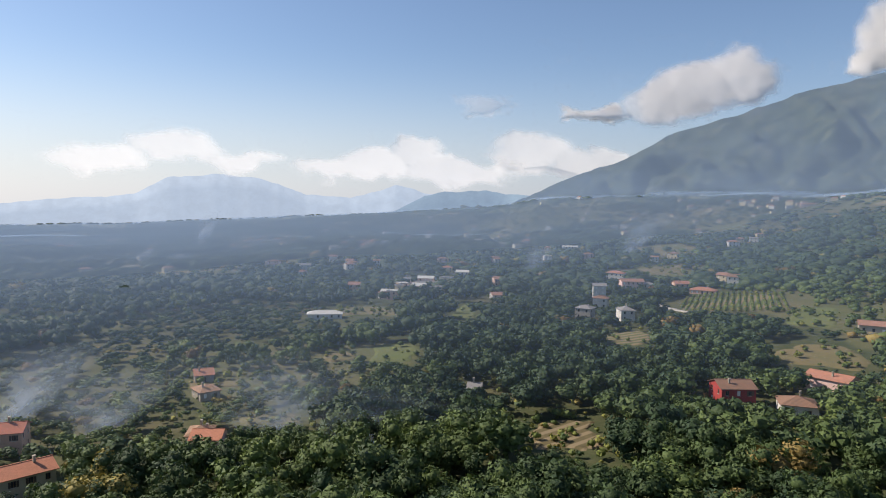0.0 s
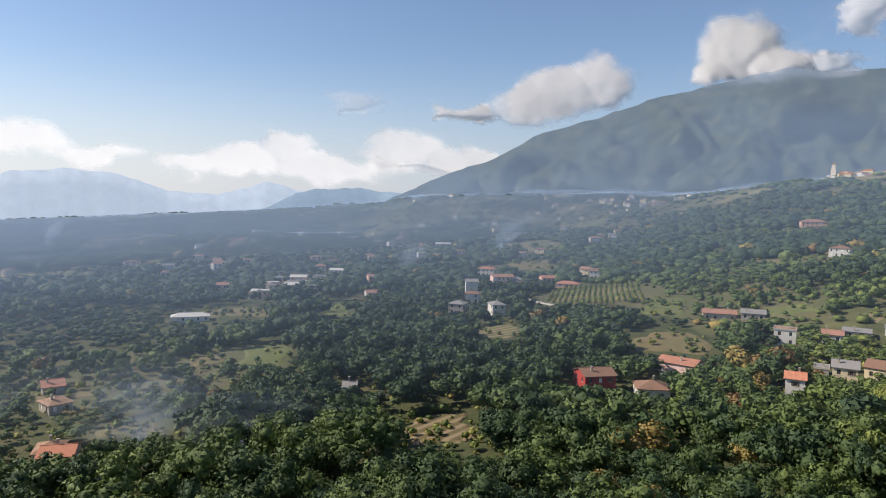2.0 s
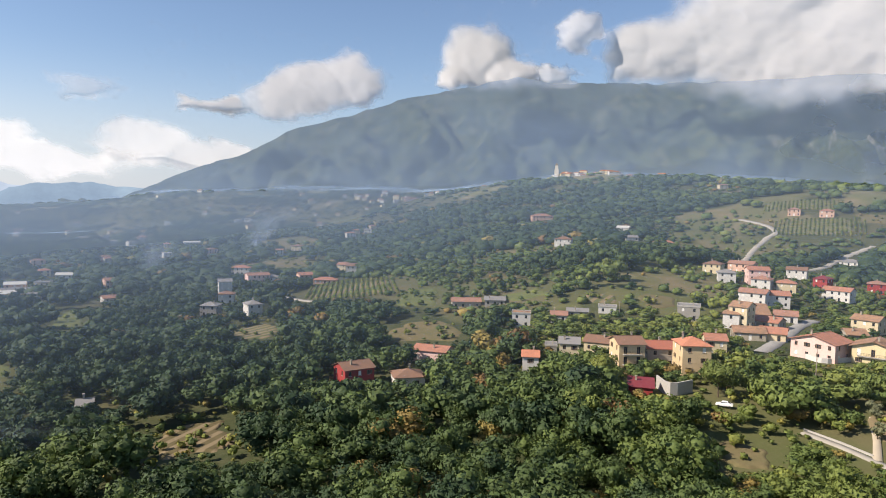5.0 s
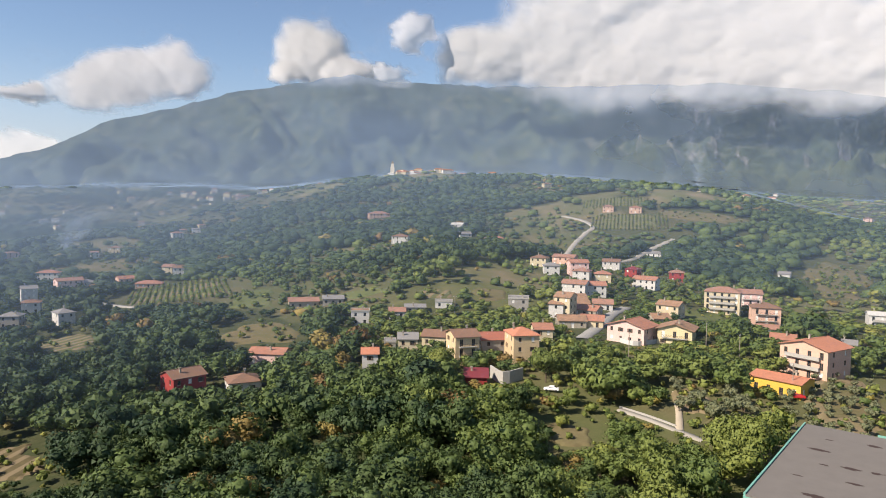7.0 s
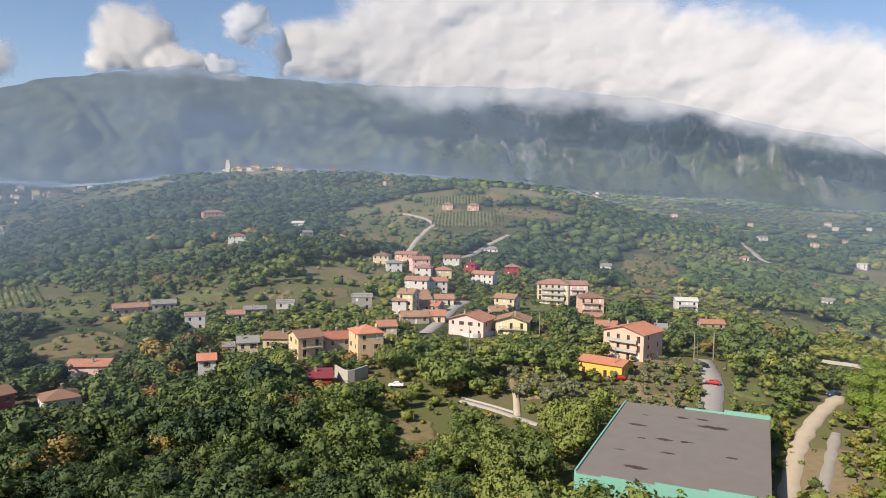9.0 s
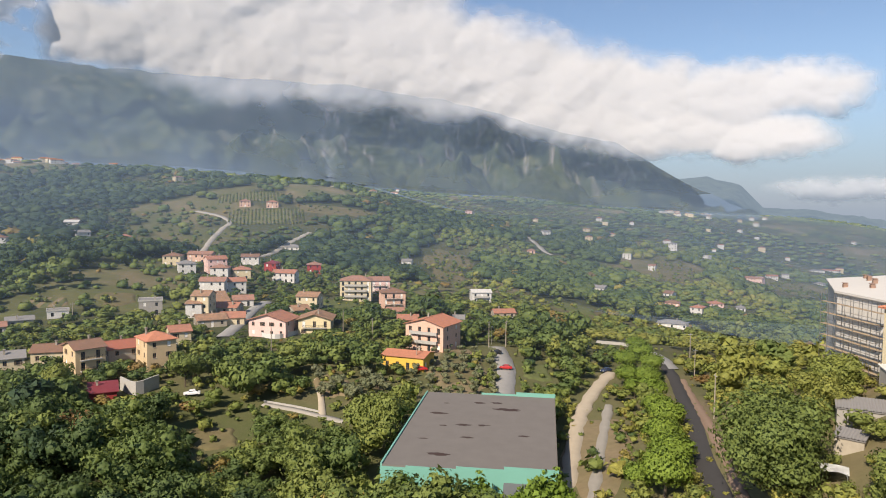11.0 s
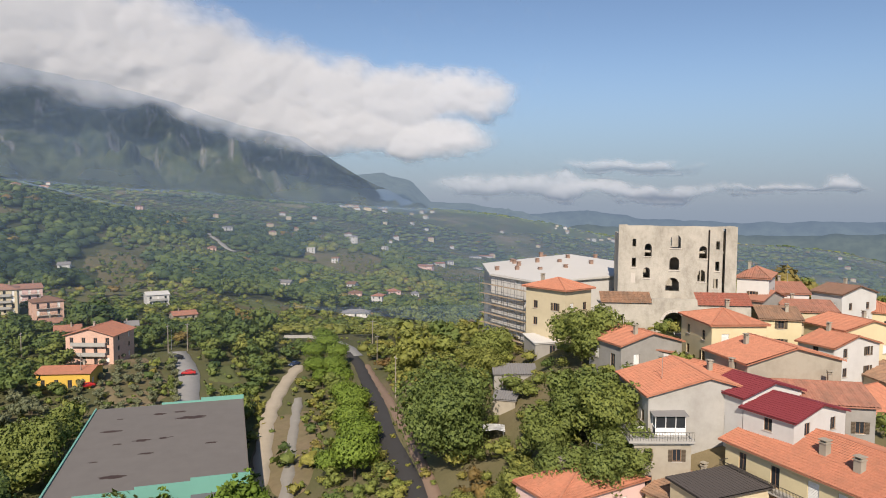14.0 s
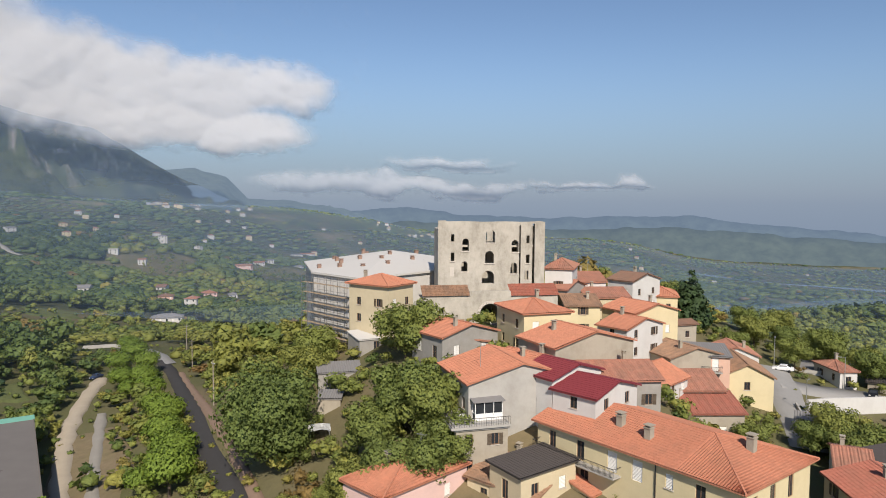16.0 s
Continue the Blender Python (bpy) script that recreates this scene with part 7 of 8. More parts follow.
def smoke(bearing, distance, width, height, drift, strength, label):
    """A plume of smoke that widens and drifts as it rises: two soft crossing sheets."""
    x0, y0 = polar(bearing, distance)
    z0 = float(ground_z(x0, y0))
    a = math.radians(bearing)
    side, away = np.array((math.cos(a), math.sin(a))), np.array((-math.sin(a), math.cos(a)))
    u, v = np.meshgrid(np.linspace(-1, 1, 36), np.linspace(0, 1, 44))
    spread = width * (0.10 + 0.9 * v ** 0.8)
    for k, (wx_, wy_) in enumerate(((1.0, 0.25), (0.8, -0.45))):
        sway = drift * v ** 1.3 + (fractal(v * 3 + k * 5, v * 0 + bearing, 5, 3) - 0.43) * width * 0.9 * v
        off = u * spread
        x = x0 + side[0] * (off * wx_ + sway) + away[0] * (off * wy_ + k)
        y = y0 + side[1] * (off * wx_ + sway) + away[1] * (off * wy_ + k)
        z = z0 - 1 + v * height
        d = np.clip(1 - u * u, 0, 1) ** 1.5 * np.clip(v / 0.05, 0, 1) * (1 - v) ** 1.1
        d = d * np.clip((fractal(u * 2.2 + bearing + k * 7, v * 4.5, 8, 5) - 0.25) * 2.4, 0, 1) * strength
        ob = new("smoke", fast_mesh("smoke", np.stack([x, y, z], -1).reshape(-1, 3), grid_faces(*u.shape), M_SMOKE, {"thick": np.clip(d, 0, 1).ravel()}, True))
        tagged(ob, label, "smoke", kind="structure")



def aerial(x, y, z, turn):
    """A television aerial on a thin mast."""
    thing = new("tv_aerial")
    thing.matrix_world = pose(x, y, z, 0, 0, turn)
    tagged(thing, "grey metal television aerial on a thin roof mast", "tv aerial", group="roof aerials")
    bm = bmesh.new()
    round_post(bm, 0, 0, -0.9, 2.1, 0.035, 0.03, 6)
    part("mast", bm, M_GALV, thing)
    part("boom", boxes((-0.6, 0.6, -0.02, 0.02, 1.8, 1.84)), M_GALV, thing)
    for k in range(7):
        u = -0.56 + k * 0.18
        part("element", boxes((u - 0.012, u + 0.012, -0.32 + k * 0.02, 0.32 - k * 0.02, 1.84, 1.87)), M_GALV, thing)


# utility poles and street lamps
utility_pole(232.6, 41.5)
utility_pole(238.6, 36.5)
utility_pole(246.4, -26.5)
utility_pole(212.4, -24.3)
utility_pole(139.9, -19.9)
utility_pole(237.0, 42.3)
utility_pole(242.0, 36.9)
utility_pole(220.6, 80.3)
utility_pole(232.9, 96.2)
utility_pole(193.1, 56.2)
utility_pole(192.6, 103.8)
utility_pole(214.0, 198.1)
aerial(68.1, -32.0, 31.9, 30)
aerial(73.7, -42.9, 39.9, 75)
aerial(122.4, -99.2, 45.2, 10)
street_lamp(74.5, -108.5)
street_lamp(93.8, -125.6)
street_lamp(82.5, -131.7)
street_lamp(149.1, -253.7)
street_lamp(240.1, 41.8)
street_lamp(257.4, -73.2)
# cars
car(205.0, 31.2, -84, "red", "red hatchback parked on the lane")
car(224.6, 37.6, -80, "black", "dark car parked at the top of the lane")
car(215.5, 1.3, -40, "blue", "dark blue car at the end of the track")
car(101.5, -63.4, -115, "black", "black car standing before the gateway")
car(77.7, -133.2, -60, "black", "dark car parked on the upper street")
car(91.6, -125.5, -150, "white", "white car parked by the sheds")
car(64.2, -99.7, -140, "black", "dark car parked beside the wall")
car(191.4, 54.5, -60, "red", "red car parked by the yellow shed")
car(149.3, 102.7, -60, "white", "white car parked below houses")
# walls
low_wall([(74.5, -109.0), (74.1, -114.8), (72.9, -121.0), (71.7, -127.0)], 3.0, 0.4, WALL["white"], "white retaining wall below the street")
low_wall([(77.8, -110.5), (72.3, -105.3), (67.0, -99.8)], 1.0, 0.3, M_CONC, "dark low kerb wall along the street")
low_wall([(149.7, 124.1), (146.5, 116.9), (153.7, 115.6)], 3.5, 0.4, M_CONC, "grey retaining wall below the yellow houses")
low_wall([(243.1, -16.9), (266.3, -6.4), (268.7, 5.4)], 1.2, 0.3, M_CONC, "pale parapet of the curved road")
low_wall([(150.7, 83.3), (149.9, 74.7), (148.6, 67.6)], 0.45, 0.25, M_CONC, "pale low wall along the path")
low_wall([(221.0, 126.7), (215.8, 114.8), (226.4, 110.6)], 1.6, 0.3, WALL["white"], "white garden wall before the pink house")
canopy(91.9, -26.4)
veranda(*polar(-119.7, 81.5), 33.75, -102)
hedge([(197.5, 34.7), (181.6, 31.5)])
# smoke
smoke(4.0, 165, 36, 20, 6, 0.28, "thin blue smoke veil")
smoke(31.2, 220, 22.0, 24.2, 11.0, 0.7, "white smoke from a garden fire in the valley")
smoke(25.6, 202, 32.2, 22.1, 10.1, 0.35, "thin drifting smoke over the orchards")
smoke(12.5, 189, 42, 27, 8, 0.35, "thin blue smoke veil")
smoke(-9.0, 588, 24, 32, 12, 0.5, "grey smoke column beside houses")
smoke(-16.9, 761, 34, 50, 24, 0.5, "white smoke column on the slope")
smoke(18.2, 1086, 23.1, 59.5, 36.0, 0.4, "thin smoke from a far field")
smoke(-64.1, 1650, 43.8, 120.5, 27.4, 0.14, "faint far smoke on the mountain foot")
smoke(-66.6, 1650, 48.2, 180.8, -21.9, 0.16, "faint far smoke on the mountain foot")

# ---- trees ----
rng = np.random.default_rng(7)


def unit(n):
    v = rng.normal(size=(n, 3))
    return v / np.linalg.norm(v, axis=1, keepdims=True)


ICO = bmesh.new()
bmesh.ops.create_icosphere(ICO, subdivisions=1, radius=1)
ICO_V = np.array([v.co[:] for v in ICO.verts])
ICO_F = np.array([[v.index for v in f.verts] for f in ICO.faces])
ICO.free()


def crown_shape(lumps, clumps, size, up=0.35, core=0.82, soft=0.55):
    """Leaf sprays over a few round limbs of foliage, with a dark inside. Returns corners, triangles and the way they face."""
    L = np.array(lumps, float)
    weight = L[:, 3] ** 2
    pick = rng.choice(len(L), clumps, p=weight / weight.sum())
    d = unit(clumps)
    d[:, 2] = np.where(rng.random(clumps) < up, np.abs(d[:, 2]), d[:, 2])
    d /= np.linalg.norm(d, axis=1, keepdims=True)
    pos = L[pick, :3] + d * (L[pick, 3] * rng.uniform(0.72, 1.2, clumps))[:, None] * np.array((1, 1, 0.9))
    nrm = d + unit(clumps) * 0.6
    nrm /= np.linalg.norm(nrm, axis=1, keepdims=True)
    side = np.cross(nrm, unit(clumps))
    side /= np.linalg.norm(side, axis=1, keepdims=True)
    fore = np.cross(nrm, side)
    s = size * rng.uniform(0.6, 1.3, clumps)[:, None]
    spray = np.stack([pos - side * s - fore * s * 0.8, pos + side * s * 1.1 - fore * s * 0.6, pos + side * s * 0.1 + fore * s * 1.3 - nrm * s * 0.4], 1)
    verts, tris = [spray.reshape(-1, 3)], [np.arange(clumps * 3).reshape(-1, 3)]
    face = d * soft + nrm * (1 - soft)
    facing = [np.repeat(face / np.linalg.norm(face, axis=1, keepdims=True), 3, 0)]
    count = clumps * 3
    for x, y, z, r in L if core else ():
        verts.append(ICO_V * r * core * rng.uniform(0.86, 1.08, (len(ICO_V), 1)) * np.array((1, 1, 0.9)) + (x, y, z))
        tris.append(ICO_F + count)
        facing.append(ICO_V)
        count += len(ICO_V)
    return np.concatenate(verts), np.concatenate(tris), np.concatenate(facing)


def broadleaf(height, spread, lumps, clumps, size, core=0.82):
    out = [(0, 0, height * 0.62, spread * 0.62)]
    for k in range(lumps):
        a, q = rng.uniform(0, 6.28), rng.uniform(0.35, 0.72) * spread
        z = height * rng.uniform(0.42, 0.86)
        out.append((math.cos(a) * q, math.sin(a) * q, z, spread * rng.uniform(0.3, 0.5)))
    return crown_shape(out, clumps, size, core=core)


NEAR = [broadleaf(rng.uniform(0.9, 1.15), rng.uniform(0.36, 0.48), 8, 760, 0.0275, core=0.6) for k in range(7)]
MID = [broadleaf(rng.uniform(0.9, 1.1), rng.uniform(0.4, 0.52), 4, 215, 0.052, core=0.68) for k in range(7)]
OUTER = [broadleaf(rng.uniform(0.9, 1.1), rng.uniform(0.44, 0.56), 2, 80, 0.075, core=0.82) for k in range(7)]
BUSH = [broadleaf(1, rng.uniform(0.6, 0.8), 2, 120, 0.075, core=0.72) for k in range(5)]
SMALL = [broadleaf(1, rng.uniform(0.55, 0.75), 0, 18, 0.17, core=0.86) for k in range(6)]


def blob(spray):
    """A rounded far crown, with a few sprays of leaves that break its outline."""
    v = ICO_V * rng.uniform(0.74, 1.14, (len(ICO_V), 1)) * np.array((0.62, 0.62, 0.52)) + (0, 0, 0.42)
    keep = ICO_F[(v[ICO_F][:, :, 2].mean(1) > 0.2)]
    if not spray:
        return v, keep, ICO_V
    q, f, d = crown_shape([(0, 0, 0.45, 0.56)], spray, 0.17, up=0.8, core=0)
    return np.concatenate([v, q]), np.concatenate([keep, f + len(v)]), np.concatenate([ICO_V, d])


FAR = [blob(14) for k in range(8)]
DISTANT = [blob(0) for k in range(8)]


def forest(name, spots, shapes, material, label, tints):
    """One sheet of many trees: spots are x, y, z, height, turn."""
    V, F, A, N, count = [], [], [], [], 0
    for (x, y, z, h, w, turn), tint, k in zip(spots, tints, rng.integers(0, len(shapes), len(spots))):
        v, f, d = shapes[k]
        c, s = math.cos(turn), math.sin(turn)
        q = np.empty_like(v)
        q[:, 0] = (v[:, 0] * c - v[:, 1] * s) * w + x
        q[:, 1] = (v[:, 0] * s + v[:, 1] * c) * w + y
        q[:, 2] = v[:, 2] * h + z
        V.append(q)
        N.append(np.stack([d[:, 0] * c - d[:, 1] * s, d[:, 0] * s + d[:, 1] * c, d[:, 2]], 1))
        F.append(f + count)
        A.append(np.full(len(v), tint))
        count += len(v)
    V = np.concatenate(V)
    me = fast_mesh(name, V, np.concatenate(F), material, {"tint": np.concatenate(A), "loose": np.zeros(len(V))}, True, np.concatenate(N))
    return tagged(new(name, me), label, "trees", kind="stuff")


def scatter(r0, r1, spacing, jitter=0.45, b0=42, b1=-158):
    """Places on rings round the hill, about evenly spread over the ground."""
    out, r = [], r0
    while r < r1:
        gap = spacing(r) if callable(spacing) else spacing
        n = int(math.radians(b0 - b1) * r / gap)
        b = np.radians(b1 + (b0 - b1) * (np.arange(n) + rng.uniform(-jitter, jitter, n)) / n)
        q = r + rng.uniform(-jitter, jitter, n) * gap
        out.append(np.stack([-np.sin(b) * q, np.cos(b) * q], 1))
        r += gap
    return np.concatenate(out)


def free(p, margin=0.0):
    """Which of the places lie outside the clearings."""
    ok = np.ones(len(p), bool)
    for x, y, r in CLEAR:
        ok &= (p[:, 0] - x) ** 2 + (p[:, 1] - y) ** 2 > (r + margin) ** 2
    return ok


def in_sight(p, z, h):
    """Which trees would stand in an open outlook in front of a house."""
    r = np.hypot(p[:, 0], p[:, 1])
    b = np.degrees(np.arctan2(-p[:, 0], p[:, 1]))
    slope = (z + h - 60) / r
    hide = np.zeros(len(p), bool)
    for sb, half, sl, dist in SIGHT:
        hide |= (np.abs(b - sb) < half + np.degrees(0.42 * h / r)) & (slope > sl) & (r < dist) & (r > (0.86 * dist if dist > 420 else 0))
    return hide


def plant(p, hmin, hmax, margin, density=None, wide=(0.95, 1.35), parcelled=True):
    p = p[free(p, margin)]
    r = np.hypot(p[:, 0], p[:, 1])
    if density is not None:
        p = p[rng.random(len(p)) < density(p)]
    z = ground_z(p[:, 0], p[:, 1])
    h = rng.uniform(hmin, hmax, len(p)) * (0.65 + 0.7 * fractal(p[:, 0] / 60, p[:, 1] / 60, 17, 3))
    use = land_use(p[:, 0], p[:, 1])
    if parcelled:
        h = np.where(use == 1, h * 0.42, np.where(use == 2, h * 0.7, h))
    full = np.where(use == 1, h * 2.2, h) if parcelled else h
    for _ in range(4):
        h = np.where(in_sight(p, z, h), h * 0.6, h)
    keep = h > hmin * 0.14
    p, z, h, full = p[keep], z[keep], h[keep], full[keep]
    w = (0.55 * h + 0.45 * np.minimum(full, h * 2.2)) * rng.uniform(*wide, len(p))
    return np.column_stack([p, z - 0.04 * h, h, w, rng.uniform(0, 6.28, len(p))])


def tint_of(s):
    b, r = np.degrees(np.arctan2(-s[:, 0], s[:, 1])), np.hypot(s[:, 0], s[:, 1])
    # trees towards the sun get darker tints for backlight; far ones darker too
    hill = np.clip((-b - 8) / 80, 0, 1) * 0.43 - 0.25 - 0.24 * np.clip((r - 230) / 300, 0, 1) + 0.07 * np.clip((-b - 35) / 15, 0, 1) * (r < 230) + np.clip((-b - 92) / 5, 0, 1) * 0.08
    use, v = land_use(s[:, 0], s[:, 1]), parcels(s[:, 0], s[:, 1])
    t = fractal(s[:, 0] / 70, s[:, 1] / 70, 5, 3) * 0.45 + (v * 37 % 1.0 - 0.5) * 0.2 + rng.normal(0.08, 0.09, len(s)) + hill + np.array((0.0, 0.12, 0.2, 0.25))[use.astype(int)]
    autumn = rng.random(len(s)) < 0.02 + 0.05 * ((b < -35) & (r < 260))
    t = np.where(autumn, rng.uniform(0.8, 1.0, len(s)), np.minimum(t, 0.76))
    return np.clip(t, 0.0, 1.0)


def wood(p):
    """Dense woods and orchards, with scrub and open fields between."""
    dense = np.array((1.0, 0.92, 0.5, 0.07))[land_use(p[:, 0], p[:, 1]).astype(int)]
    return dense * np.clip(0.85 + (fractal(p[:, 0] / 120, p[:, 1] / 120, 11, 4) - 0.4) * 2.0, 0.75, 1.0)

# ---- single trees near the village ----
def trunk_mesh(height, radius, limbs, lean=0.0):
    """A tapered trunk with a few limbs going up into the crown."""
    bm = bmesh.new()
    def limb(a, b, r0, r1, n=7):
        a, b = Vector(a), Vector(b)
        axis = (b - a).normalized()
        side = axis.orthogonal().normalized()
        other = axis.cross(side)
        low = [bm.verts.new(a + (side * math.cos(t) + other * math.sin(t)) * r0) for t in np.linspace(0, 2 * math.pi, n, endpoint=False)]
        top = [bm.verts.new(b + (side * math.cos(t) + other * math.sin(t)) * r1) for t in np.linspace(0, 2 * math.pi, n, endpoint=False)]
        for k in range(n):
            bm.faces.new((low[k], low[(k + 1) % n], top[(k + 1) % n], top[k]))
    knee = (lean * height * 0.2, 0, height * 0.35)
    limb((0, 0, -0.8), knee, radius, radius * 0.75)
    limb(knee, (lean * height * 0.4, 0, height * 0.62), radius * 0.75, radius * 0.4)
    for k in range(limbs):
        t = 2 * math.pi * k / limbs + 0.4
        limb(knee, (math.cos(t) * height * 0.27, math.sin(t) * height * 0.27, height * 0.66), radius * 0.45, radius * 0.14, 5)
    return bm


def tree_model(name, label, shape, material, height, trunk, tint, loose=0.25, category="tree"):
    """One tree as a thing: trunk and crown. It stands at the origin and is copied to its places."""
    thing = new(name)
    tagged(thing, label, category)
    part("trunk", trunk, M_BARK, thing)
    v, f, d = shape
    me = fast_mesh("crown", v * height, f, material, {"tint": np.full(len(v), tint), "loose": np.full(len(v), loose)}, True, d)
    crown = new("crown", me)
    crown.parent = thing
    return thing


def umbrella(spread, clumps, size):
    lumps = [(0, 0, 0.62, 0.34)]
    for k in range(8):
        a = k * math.pi / 4 + 0.3
        lumps.append((math.cos(a) * 0.3 * spread, math.sin(a) * 0.3 * spread, 0.56 + 0.05 * (k % 2), 0.25))
    return crown_shape(lumps, clumps, size, up=0.5, soft=0.8, core=0.68)


def conifer(clumps, size):
    lumps = []
    for k in range(8):
        z = 0.14 + k * 0.11
        r = 0.30 * (1 - z) + 0.04
        for j in range(4 if k < 6 else 1):
            a = j * 1.57 + k * 0.6
            lumps.append((math.cos(a) * r * 0.8, math.sin(a) * r * 0.8, z, r * 0.75))
    return crown_shape(lumps, clumps, size, core=0.6)


def stand(model, spots):
    for x, y, s in spots:
        m = pose(x, y, float(ground_z(x, y)) - 0.1, 0, 0, (x * 37 + y * 91) % 360) @ Matrix.Scale(s, 4)
        ob = copy_thing(model, m)
        ob.scale = (s, s, s)


walnut = tree_model("walnut_tree", "broad dark green walnut tree with full round crown", broadleaf(1.0, 0.6, 26, 14000, 0.0165, core=0.6), M_LEAF, 13, trunk_mesh(13, 0.35, 4), 0.33, 0.04)
walnut.matrix_world = pose(*polar(-102.8, 96), float(ground_z(*polar(-102.8, 96))) - 0.6, 0, 0, 40)
fig = tree_model("fig_tree", "dense green garden tree beside village walls", broadleaf(1.0, 0.55, 15, 6000, 0.022, core=0.58), M_LEAF, 9, trunk_mesh(9, 0.22, 4), 0.42, 0.22)
fig.matrix_world = pose(*polar(-113.5, 88), float(ground_z(*polar(-113.5, 88))) - 0.3)
stand(fig, [(*polar(-113.8, 106), 1.05), (*polar(-111, 84), 0.8), (*polar(-116, 84), 0.95), (*polar(-117.0, 80), 0.7), (*polar(-105.5, 116), 0.8), (*polar(-106.3, 122), 0.85), (*polar(-104.2, 113), 0.65),
            (*polar(-115, 76), 0.8), (*polar(-112.6, 77), 0.75), (*polar(-107.4, 78), 0.4), (*polar(-109.2, 76), 0.7), (*polar(-103.2, 78), 0.5), (*polar(-117.4, 78), 0.6), (*polar(-117.0, 86), 0.5), (*polar(-115.6, 90), 0.5), (*polar(-141.7, 104), 0.55), (*polar(-143.2, 101), 0.5), (*polar(-129.6, 185), 1.0), (*polar(-132.2, 192), 0.6),
            (*polar(-147.4, 118), 0.8), (*polar(-149.3, 116), 0.75), (*polar(-148.5, 112), 0.7), (*polar(-146.3, 114), 0.6), (*polar(-136.2, 186), 0.9), (*polar(-134.9, 190), 0.8), (*polar(-133.4, 186), 0.6)] + [(*polar(-140.5 - 0.95 * k + (k % 3) * 0.3, 156 + (k * 29) % 47), 0.62 + 0.1 * (k % 4)) for k in range(13)])
pine = tree_model("stone_pine", "bright green stone pine with a cushion-shaped crown", umbrella(0.8, 2600, 0.027), M_PINE, 8, trunk_mesh(7, 0.25, 3), 0.5, 0.3)
pine.matrix_world = pose(114.1, -10.0, float(ground_z(114.1, -10.0)) - 0.2)
stand(pine, [(104.3, -8.4, 1.05), (110.5, -5.0, 0.7), (127.5, -9.6, 0.95), (142.5, -11.2, 1.0), (158, -10.4, 0.85), (176.2, -10.2, 1.0), (186, -6.4, 0.75), (195.9, -10.0, 0.95), (214.8, -12.0, 1.0), (231.8, -9.6, 1.05), (249.1, -8.4, 0.9), (218.4, -4.6, 1.0), (199, -4.8, 0.9)])
cedar = tree_model("cedar", "tall dark conifer with layered branches", conifer(2200, 0.03), M_LEAF, 15, trunk_mesh(14, 0.3, 0), 0.02, 0.05)
cedar.matrix_world = pose(*polar(-136.9, 172), float(ground_z(*polar(-136.9, 172))) - 1.0)
cypress = tree_model("young_conifer", "young light green conifer in a dense grove", conifer(1300, 0.03), M_PINE, 8, trunk_mesh(7.4, 0.14, 0), 0.0, 0.4)
cypress.matrix_world = pose(*polar(-72, 96), float(ground_z(*polar(-72, 96))) - 0.3)
near_rng = random.Random(5)
stand(cypress, [(*polar(-86 + k * 1.15 + near_rng.uniform(-0.5, 0.5), 101 + near_rng.uniform(-5, 4)), near_rng.uniform(1.0, 1.5)) for k in range(22)])
bigleaf = tree_model("broadleaf_tree", "tall leafy tree beside the warehouse", broadleaf(1.0, 0.5, 9, 3400, 0.024, core=0.58), M_LEAF, 12, trunk_mesh(12, 0.28, 4), 0.4, 0.15)
bigleaf.matrix_world = pose(*polar(-70.3, 142), float(ground_z(*polar(-70.3, 142))) - 0.3)
stand(bigleaf, [(*polar(-72.2, 150), 0.85), (*polar(-55, 190), 0.8), (*polar(-46, 192), 0.8)])
olive = tree_model("olive_tree", "small grey-green olive tree in a grove", broadleaf(1.0, 0.5, 4, 320, 0.06), M_OLIVE, 3.2, trunk_mesh(3.2, 0.14, 3), 0.4, 0.5)
olive.matrix_world = pose(*polar(-77, 200), float(ground_z(*polar(-77, 200))) - 0.1)
grove = []
for i in range(10):
    for j in range(6):
        grove.append((*polar(-80.2 + j * 1.3 + near_rng.uniform(-0.25, 0.25), 174 + i * 6.0 + near_rng.uniform(-1.2, 1.2)), near_rng.uniform(0.6, 0.95)))
for k in range(24):
    grove.append((*polar(-69.4 + near_rng.uniform(-1.8, 4.2), 160 + near_rng.uniform(0, 34)), near_rng.uniform(0.8, 1.3)))
stand(olive, [g for g in grove if all((g[0] - x) ** 2 + (g[1] - y) ** 2 > 16 for x, y, r in CLEAR if r == 7.0)])
for ob in [o for o in scene.collection.objects if o.parent is None and o.name.split(".")[0] in ("walnut_tree", "fig_tree", "stone_pine", "cedar", "broadleaf_tree")]:
    CLEAR.append((ob.location.x, ob.location.y, 3.2))

for b, d, r in ((-79.5, 172, 6), (-77.5, 174, 6), (-75.5, 172, 6), (-73.5, 174, 6), (-72, 178, 7), (-79.5, 182, 6), (-77, 184, 6), (-74.5, 186, 6), (-70.5, 170, 6), (-69.5, 180, 6)):
    CLEAR.append((*polar(b, d), r))
# the slope of the hill village is garden and scrub, with few tall trees
for b, d, r in ((-118, 84, 9), (-124, 72, 10), (-132, 75, 14), (-128, 92, 16), (-122, 100, 14), (-134, 100, 14), (-126, 118, 16), (-131, 135, 16), (-138, 120, 14), (-140, 95, 14), (-128, 150, 16), (-135, 152, 12), (-146, 100, 10), (-142, 132, 8), (-148, 142, 9), (-113, 70, 10), (-120, 66, 12), (-139, 70, 16), (-147, 82, 14)):
    CLEAR.append((*polar(b, d), r))


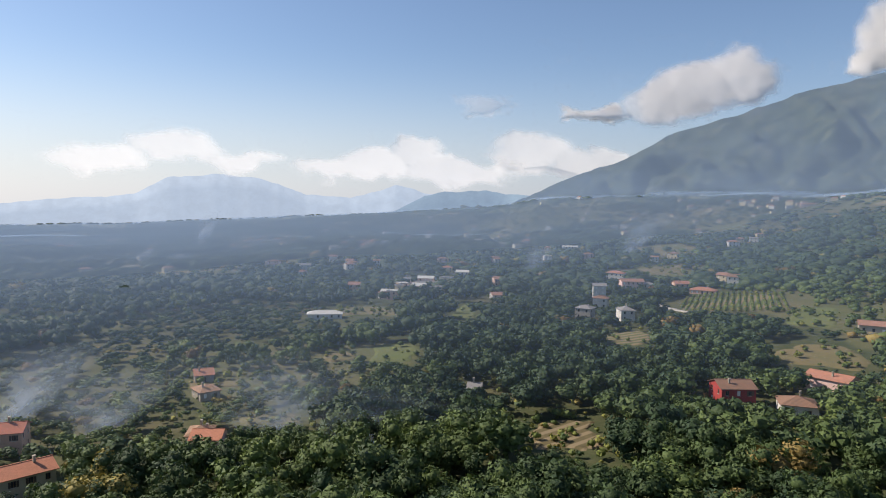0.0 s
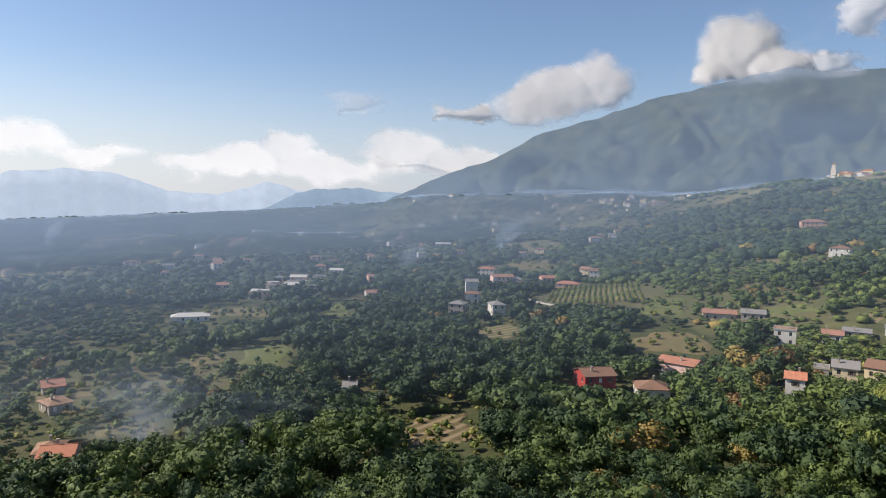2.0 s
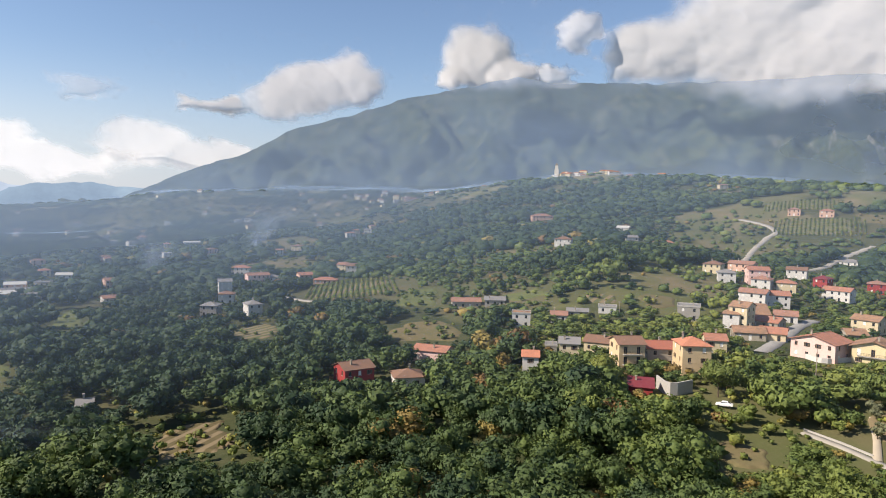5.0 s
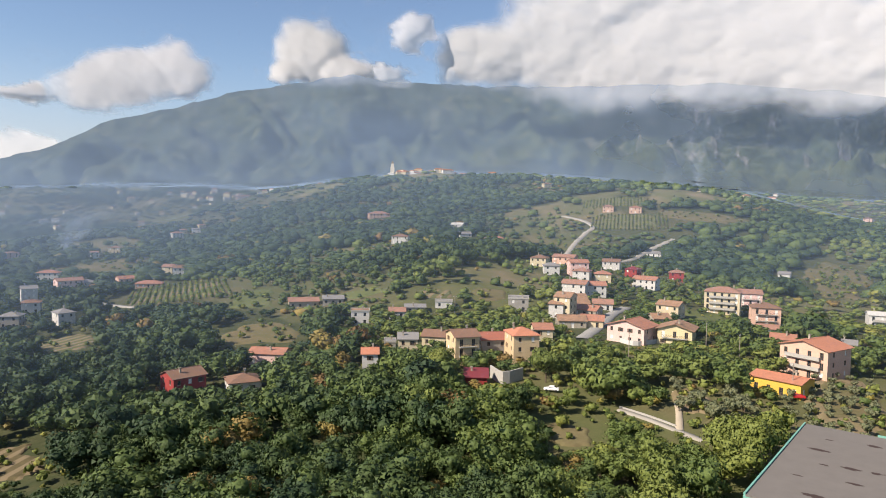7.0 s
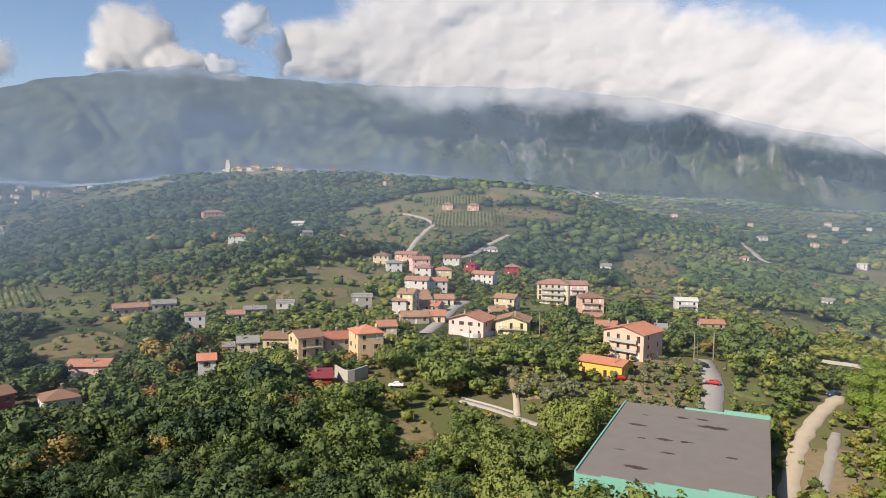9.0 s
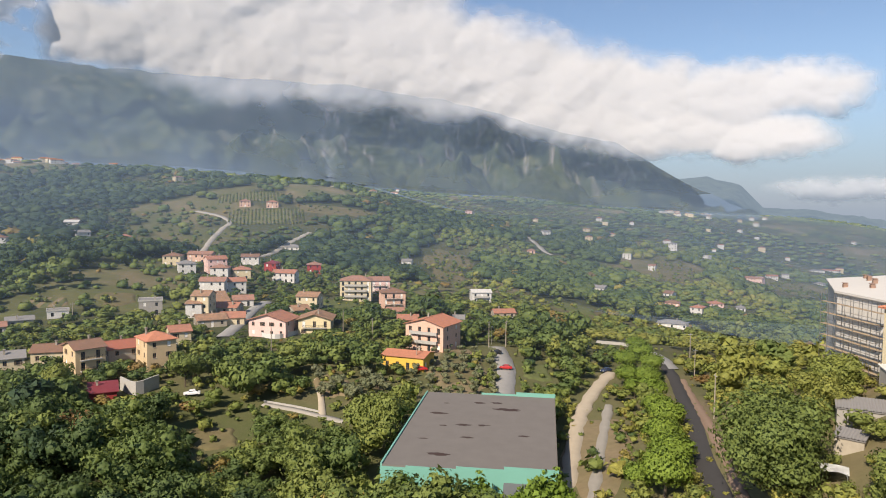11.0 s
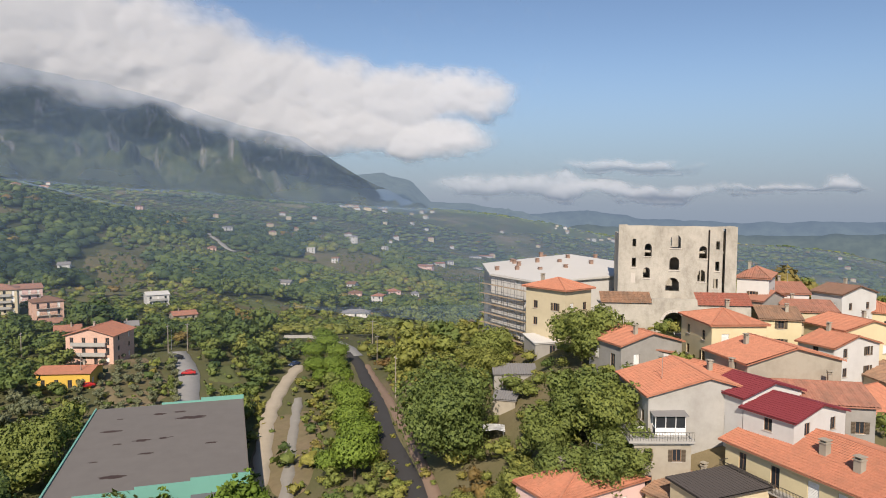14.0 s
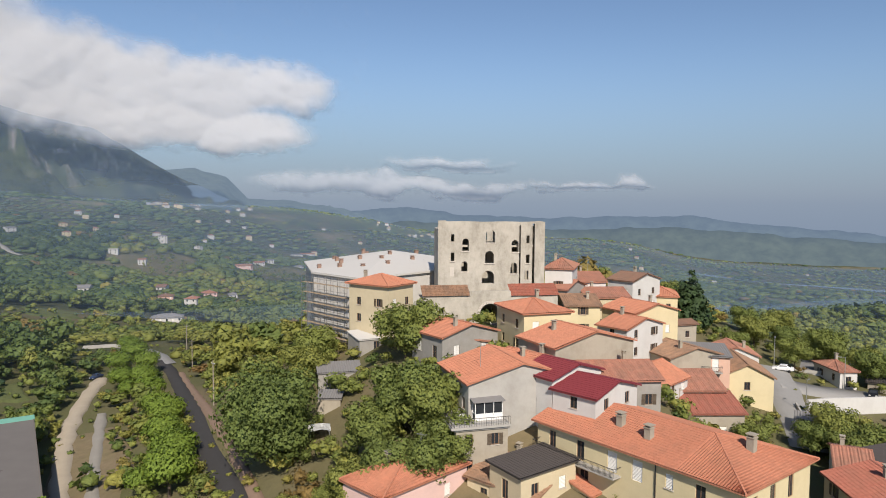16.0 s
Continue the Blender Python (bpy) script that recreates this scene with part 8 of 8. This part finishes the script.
def few(p):
    """Fewer tall trees on the village's own hill."""
    b = np.degrees(np.arctan2(-p[:, 0], p[:, 1]))
    r = np.hypot(p[:, 0], p[:, 1])
    hill = np.clip((-b - 86) / 6, 0, 1) * np.clip((190 - r) / 40, 0, 1)
    garden = (b < -95) & (b > -113) & (r > 78) & (r < 142)
    grove_land = (b < -72.8) & (b > -80.8) & (r > 166) & (r < 236)
    return np.where(garden, 0.1, np.where(grove_land, 0.03, wood(p) * (1 - 0.6 * hill)))


def woods(name, r0, r1, gap, hmin, hmax, margin, density, wide, shapes, label, b0=42, b1=-158):
    spots = plant(scatter(r0, r1, gap, b0=b0, b1=b1), hmin, hmax, margin, density, wide)
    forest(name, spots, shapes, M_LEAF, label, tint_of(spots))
    print(name, len(spots), sum(len(q[1]) for q in shapes) / len(shapes))


woods("woodland", 97, 165, 5.9, 7.5, 14.5, 1.6, few, (0.9, 1.25), NEAR, "dense mixed broadleaf wood below the hill", b1=-86)
woods("woodland", 66, 165, 6.2, 7.5, 13.0, 1.6, few, (0.9, 1.25), NEAR, "mixed trees on the slope of the village hill", b0=-86)
woods("woodland", 165, 275, 6.4, 7.5, 13.5, 1.8, few, (0.95, 1.3), MID, "dense mixed broadleaf woodland covering the slopes")
woods("woodland", 275, 480, lambda r: 6.6 + (r - 275) * 0.005, 7.0, 12.5, 1.8, few, (1.0, 1.4), OUTER, "broadleaf woods and orchards on the lower slopes")
spots = plant(scatter(118, 262, 5.8, b0=-38, b1=-92), 3.2, 6.0, 0.6, lambda p: np.where(few(p) < 0.2, 0.02, 0.85), (1.0, 1.3))
forest("thicket", spots, OUTER, M_LEAF, "thicket of young broadleaf trees filling the slope", tint_of(spots) * 0.9 + 0.06)
print("thicket", len(spots))
spots = plant(scatter(235, 720, 6.0), 1.4, 4.2, 1.0, lambda p: np.array((0.05, 0.1, 0.6, 0.35))[land_use(p[:, 0], p[:, 1]).astype(int)], (1.0, 1.4), parcelled=False)
forest("field_scrub", spots, FAR, M_LEAF, "single bushes and young trees on rough pasture", np.clip(tint_of(spots), 0.2, 0.9))
print("field scrub", len(spots))
woods("far_woodland", 480, 1050, lambda r: 7.2 + (r - 480) * 0.0075, 6.0, 10.5, 3, wood, (1.1, 1.55), FAR, "far broadleaf woods on the valley floor")
woods("distant_woodland", 1050, 2480, lambda r: 12.5 + (r - 1050) * 0.009, 4.5, 7.5, 4, wood, (2.0, 2.9), DISTANT, "distant woods on the rim of the valley")
CLEAR = [(x, y, r) for x, y, r in CLEAR if r < 13.5 and (r < 4.5 or math.hypot(x, y) < 170)]
slope = plant(scatter(60, 175, 3.2, b0=-86), 1.2, 3.2, -1.5, parcelled=False)
forest("hill_scrub", slope, BUSH, M_LEAF, "yellow-green scrub and brambles on the village slope", np.clip(0.6 + rng.normal(0.0, 0.14, len(slope)), 0.2, 0.93))
print("slope bushes", len(slope))
CLEAR = [(x, y, r) for x, y, r in CLEAR if r < 4.5]
bushes = plant(scatter(95, 260, lambda r: 3.6 + r * 0.01, b1=-100), 0.9, 2.6, 0.5, lambda p: np.where(few(p) < 0.05, 0.04, 1.0), parcelled=False)
forest("scrub", bushes, SMALL, M_LEAF, "low yellow-green scrub and bramble between the trees", np.clip(0.45 + rng.normal(0.1, 0.2, len(bushes)), 0, 0.98))
print("bushes", len(bushes))

# vine rows and stray bushes on the fields
rows = []
for cx, cy, fx, fy, half, long, vines in FIELDS:
    if vines:
        for i in range(int(2 * half / 3.4)):
            for j in range(int(2 * long / 2.6)):
                u, v = -half + i * 3.4, -long + j * 2.6
                if (u / half) ** 4 + (v / long) ** 4 < 0.8 and near_rng.random() < 0.9:
                    rows.append((cx + fx * v + fy * u, cy + fy * v - fx * u, 1.7, 2.2))
    else:
        for _ in range(int(half * long / 14)):
            u, v, s = near_rng.uniform(-half, half), near_rng.uniform(-long, long), near_rng.uniform(0.8, 2.6) ** 1.3
            if (u / half) ** 2 + (v / long) ** 2 < 1:
                rows.append((cx + fx * v + fy * u, cy + fy * v - fx * u, s, s * 1.3))
rows = np.array(rows)
rows = np.column_stack([rows[:, :2], ground_z(rows[:, 0], rows[:, 1]), rows[:, 2:4], rng.uniform(0, 6.28, len(rows))])
forest("field_bushes", rows, SMALL, M_LEAF, "vine rows and scattered bushes on the fields", np.clip(0.4 + rng.normal(0, 0.2, len(rows)), 0, 0.9))
print("field bushes", len(rows))

# clipped hedge along the lane
for points in HEDGES:
    line = smooth_line(points, 1.0)
    rows = np.array([(q.x, q.y, float(ground_z(q.x, q.y)), 2.0, 1.5, k * 1.3) for k, q in enumerate(line)])
    forest("hedge", rows, BUSH, M_LEAF, "tall clipped green hedge along the lane", np.full(len(rows), 0.45))
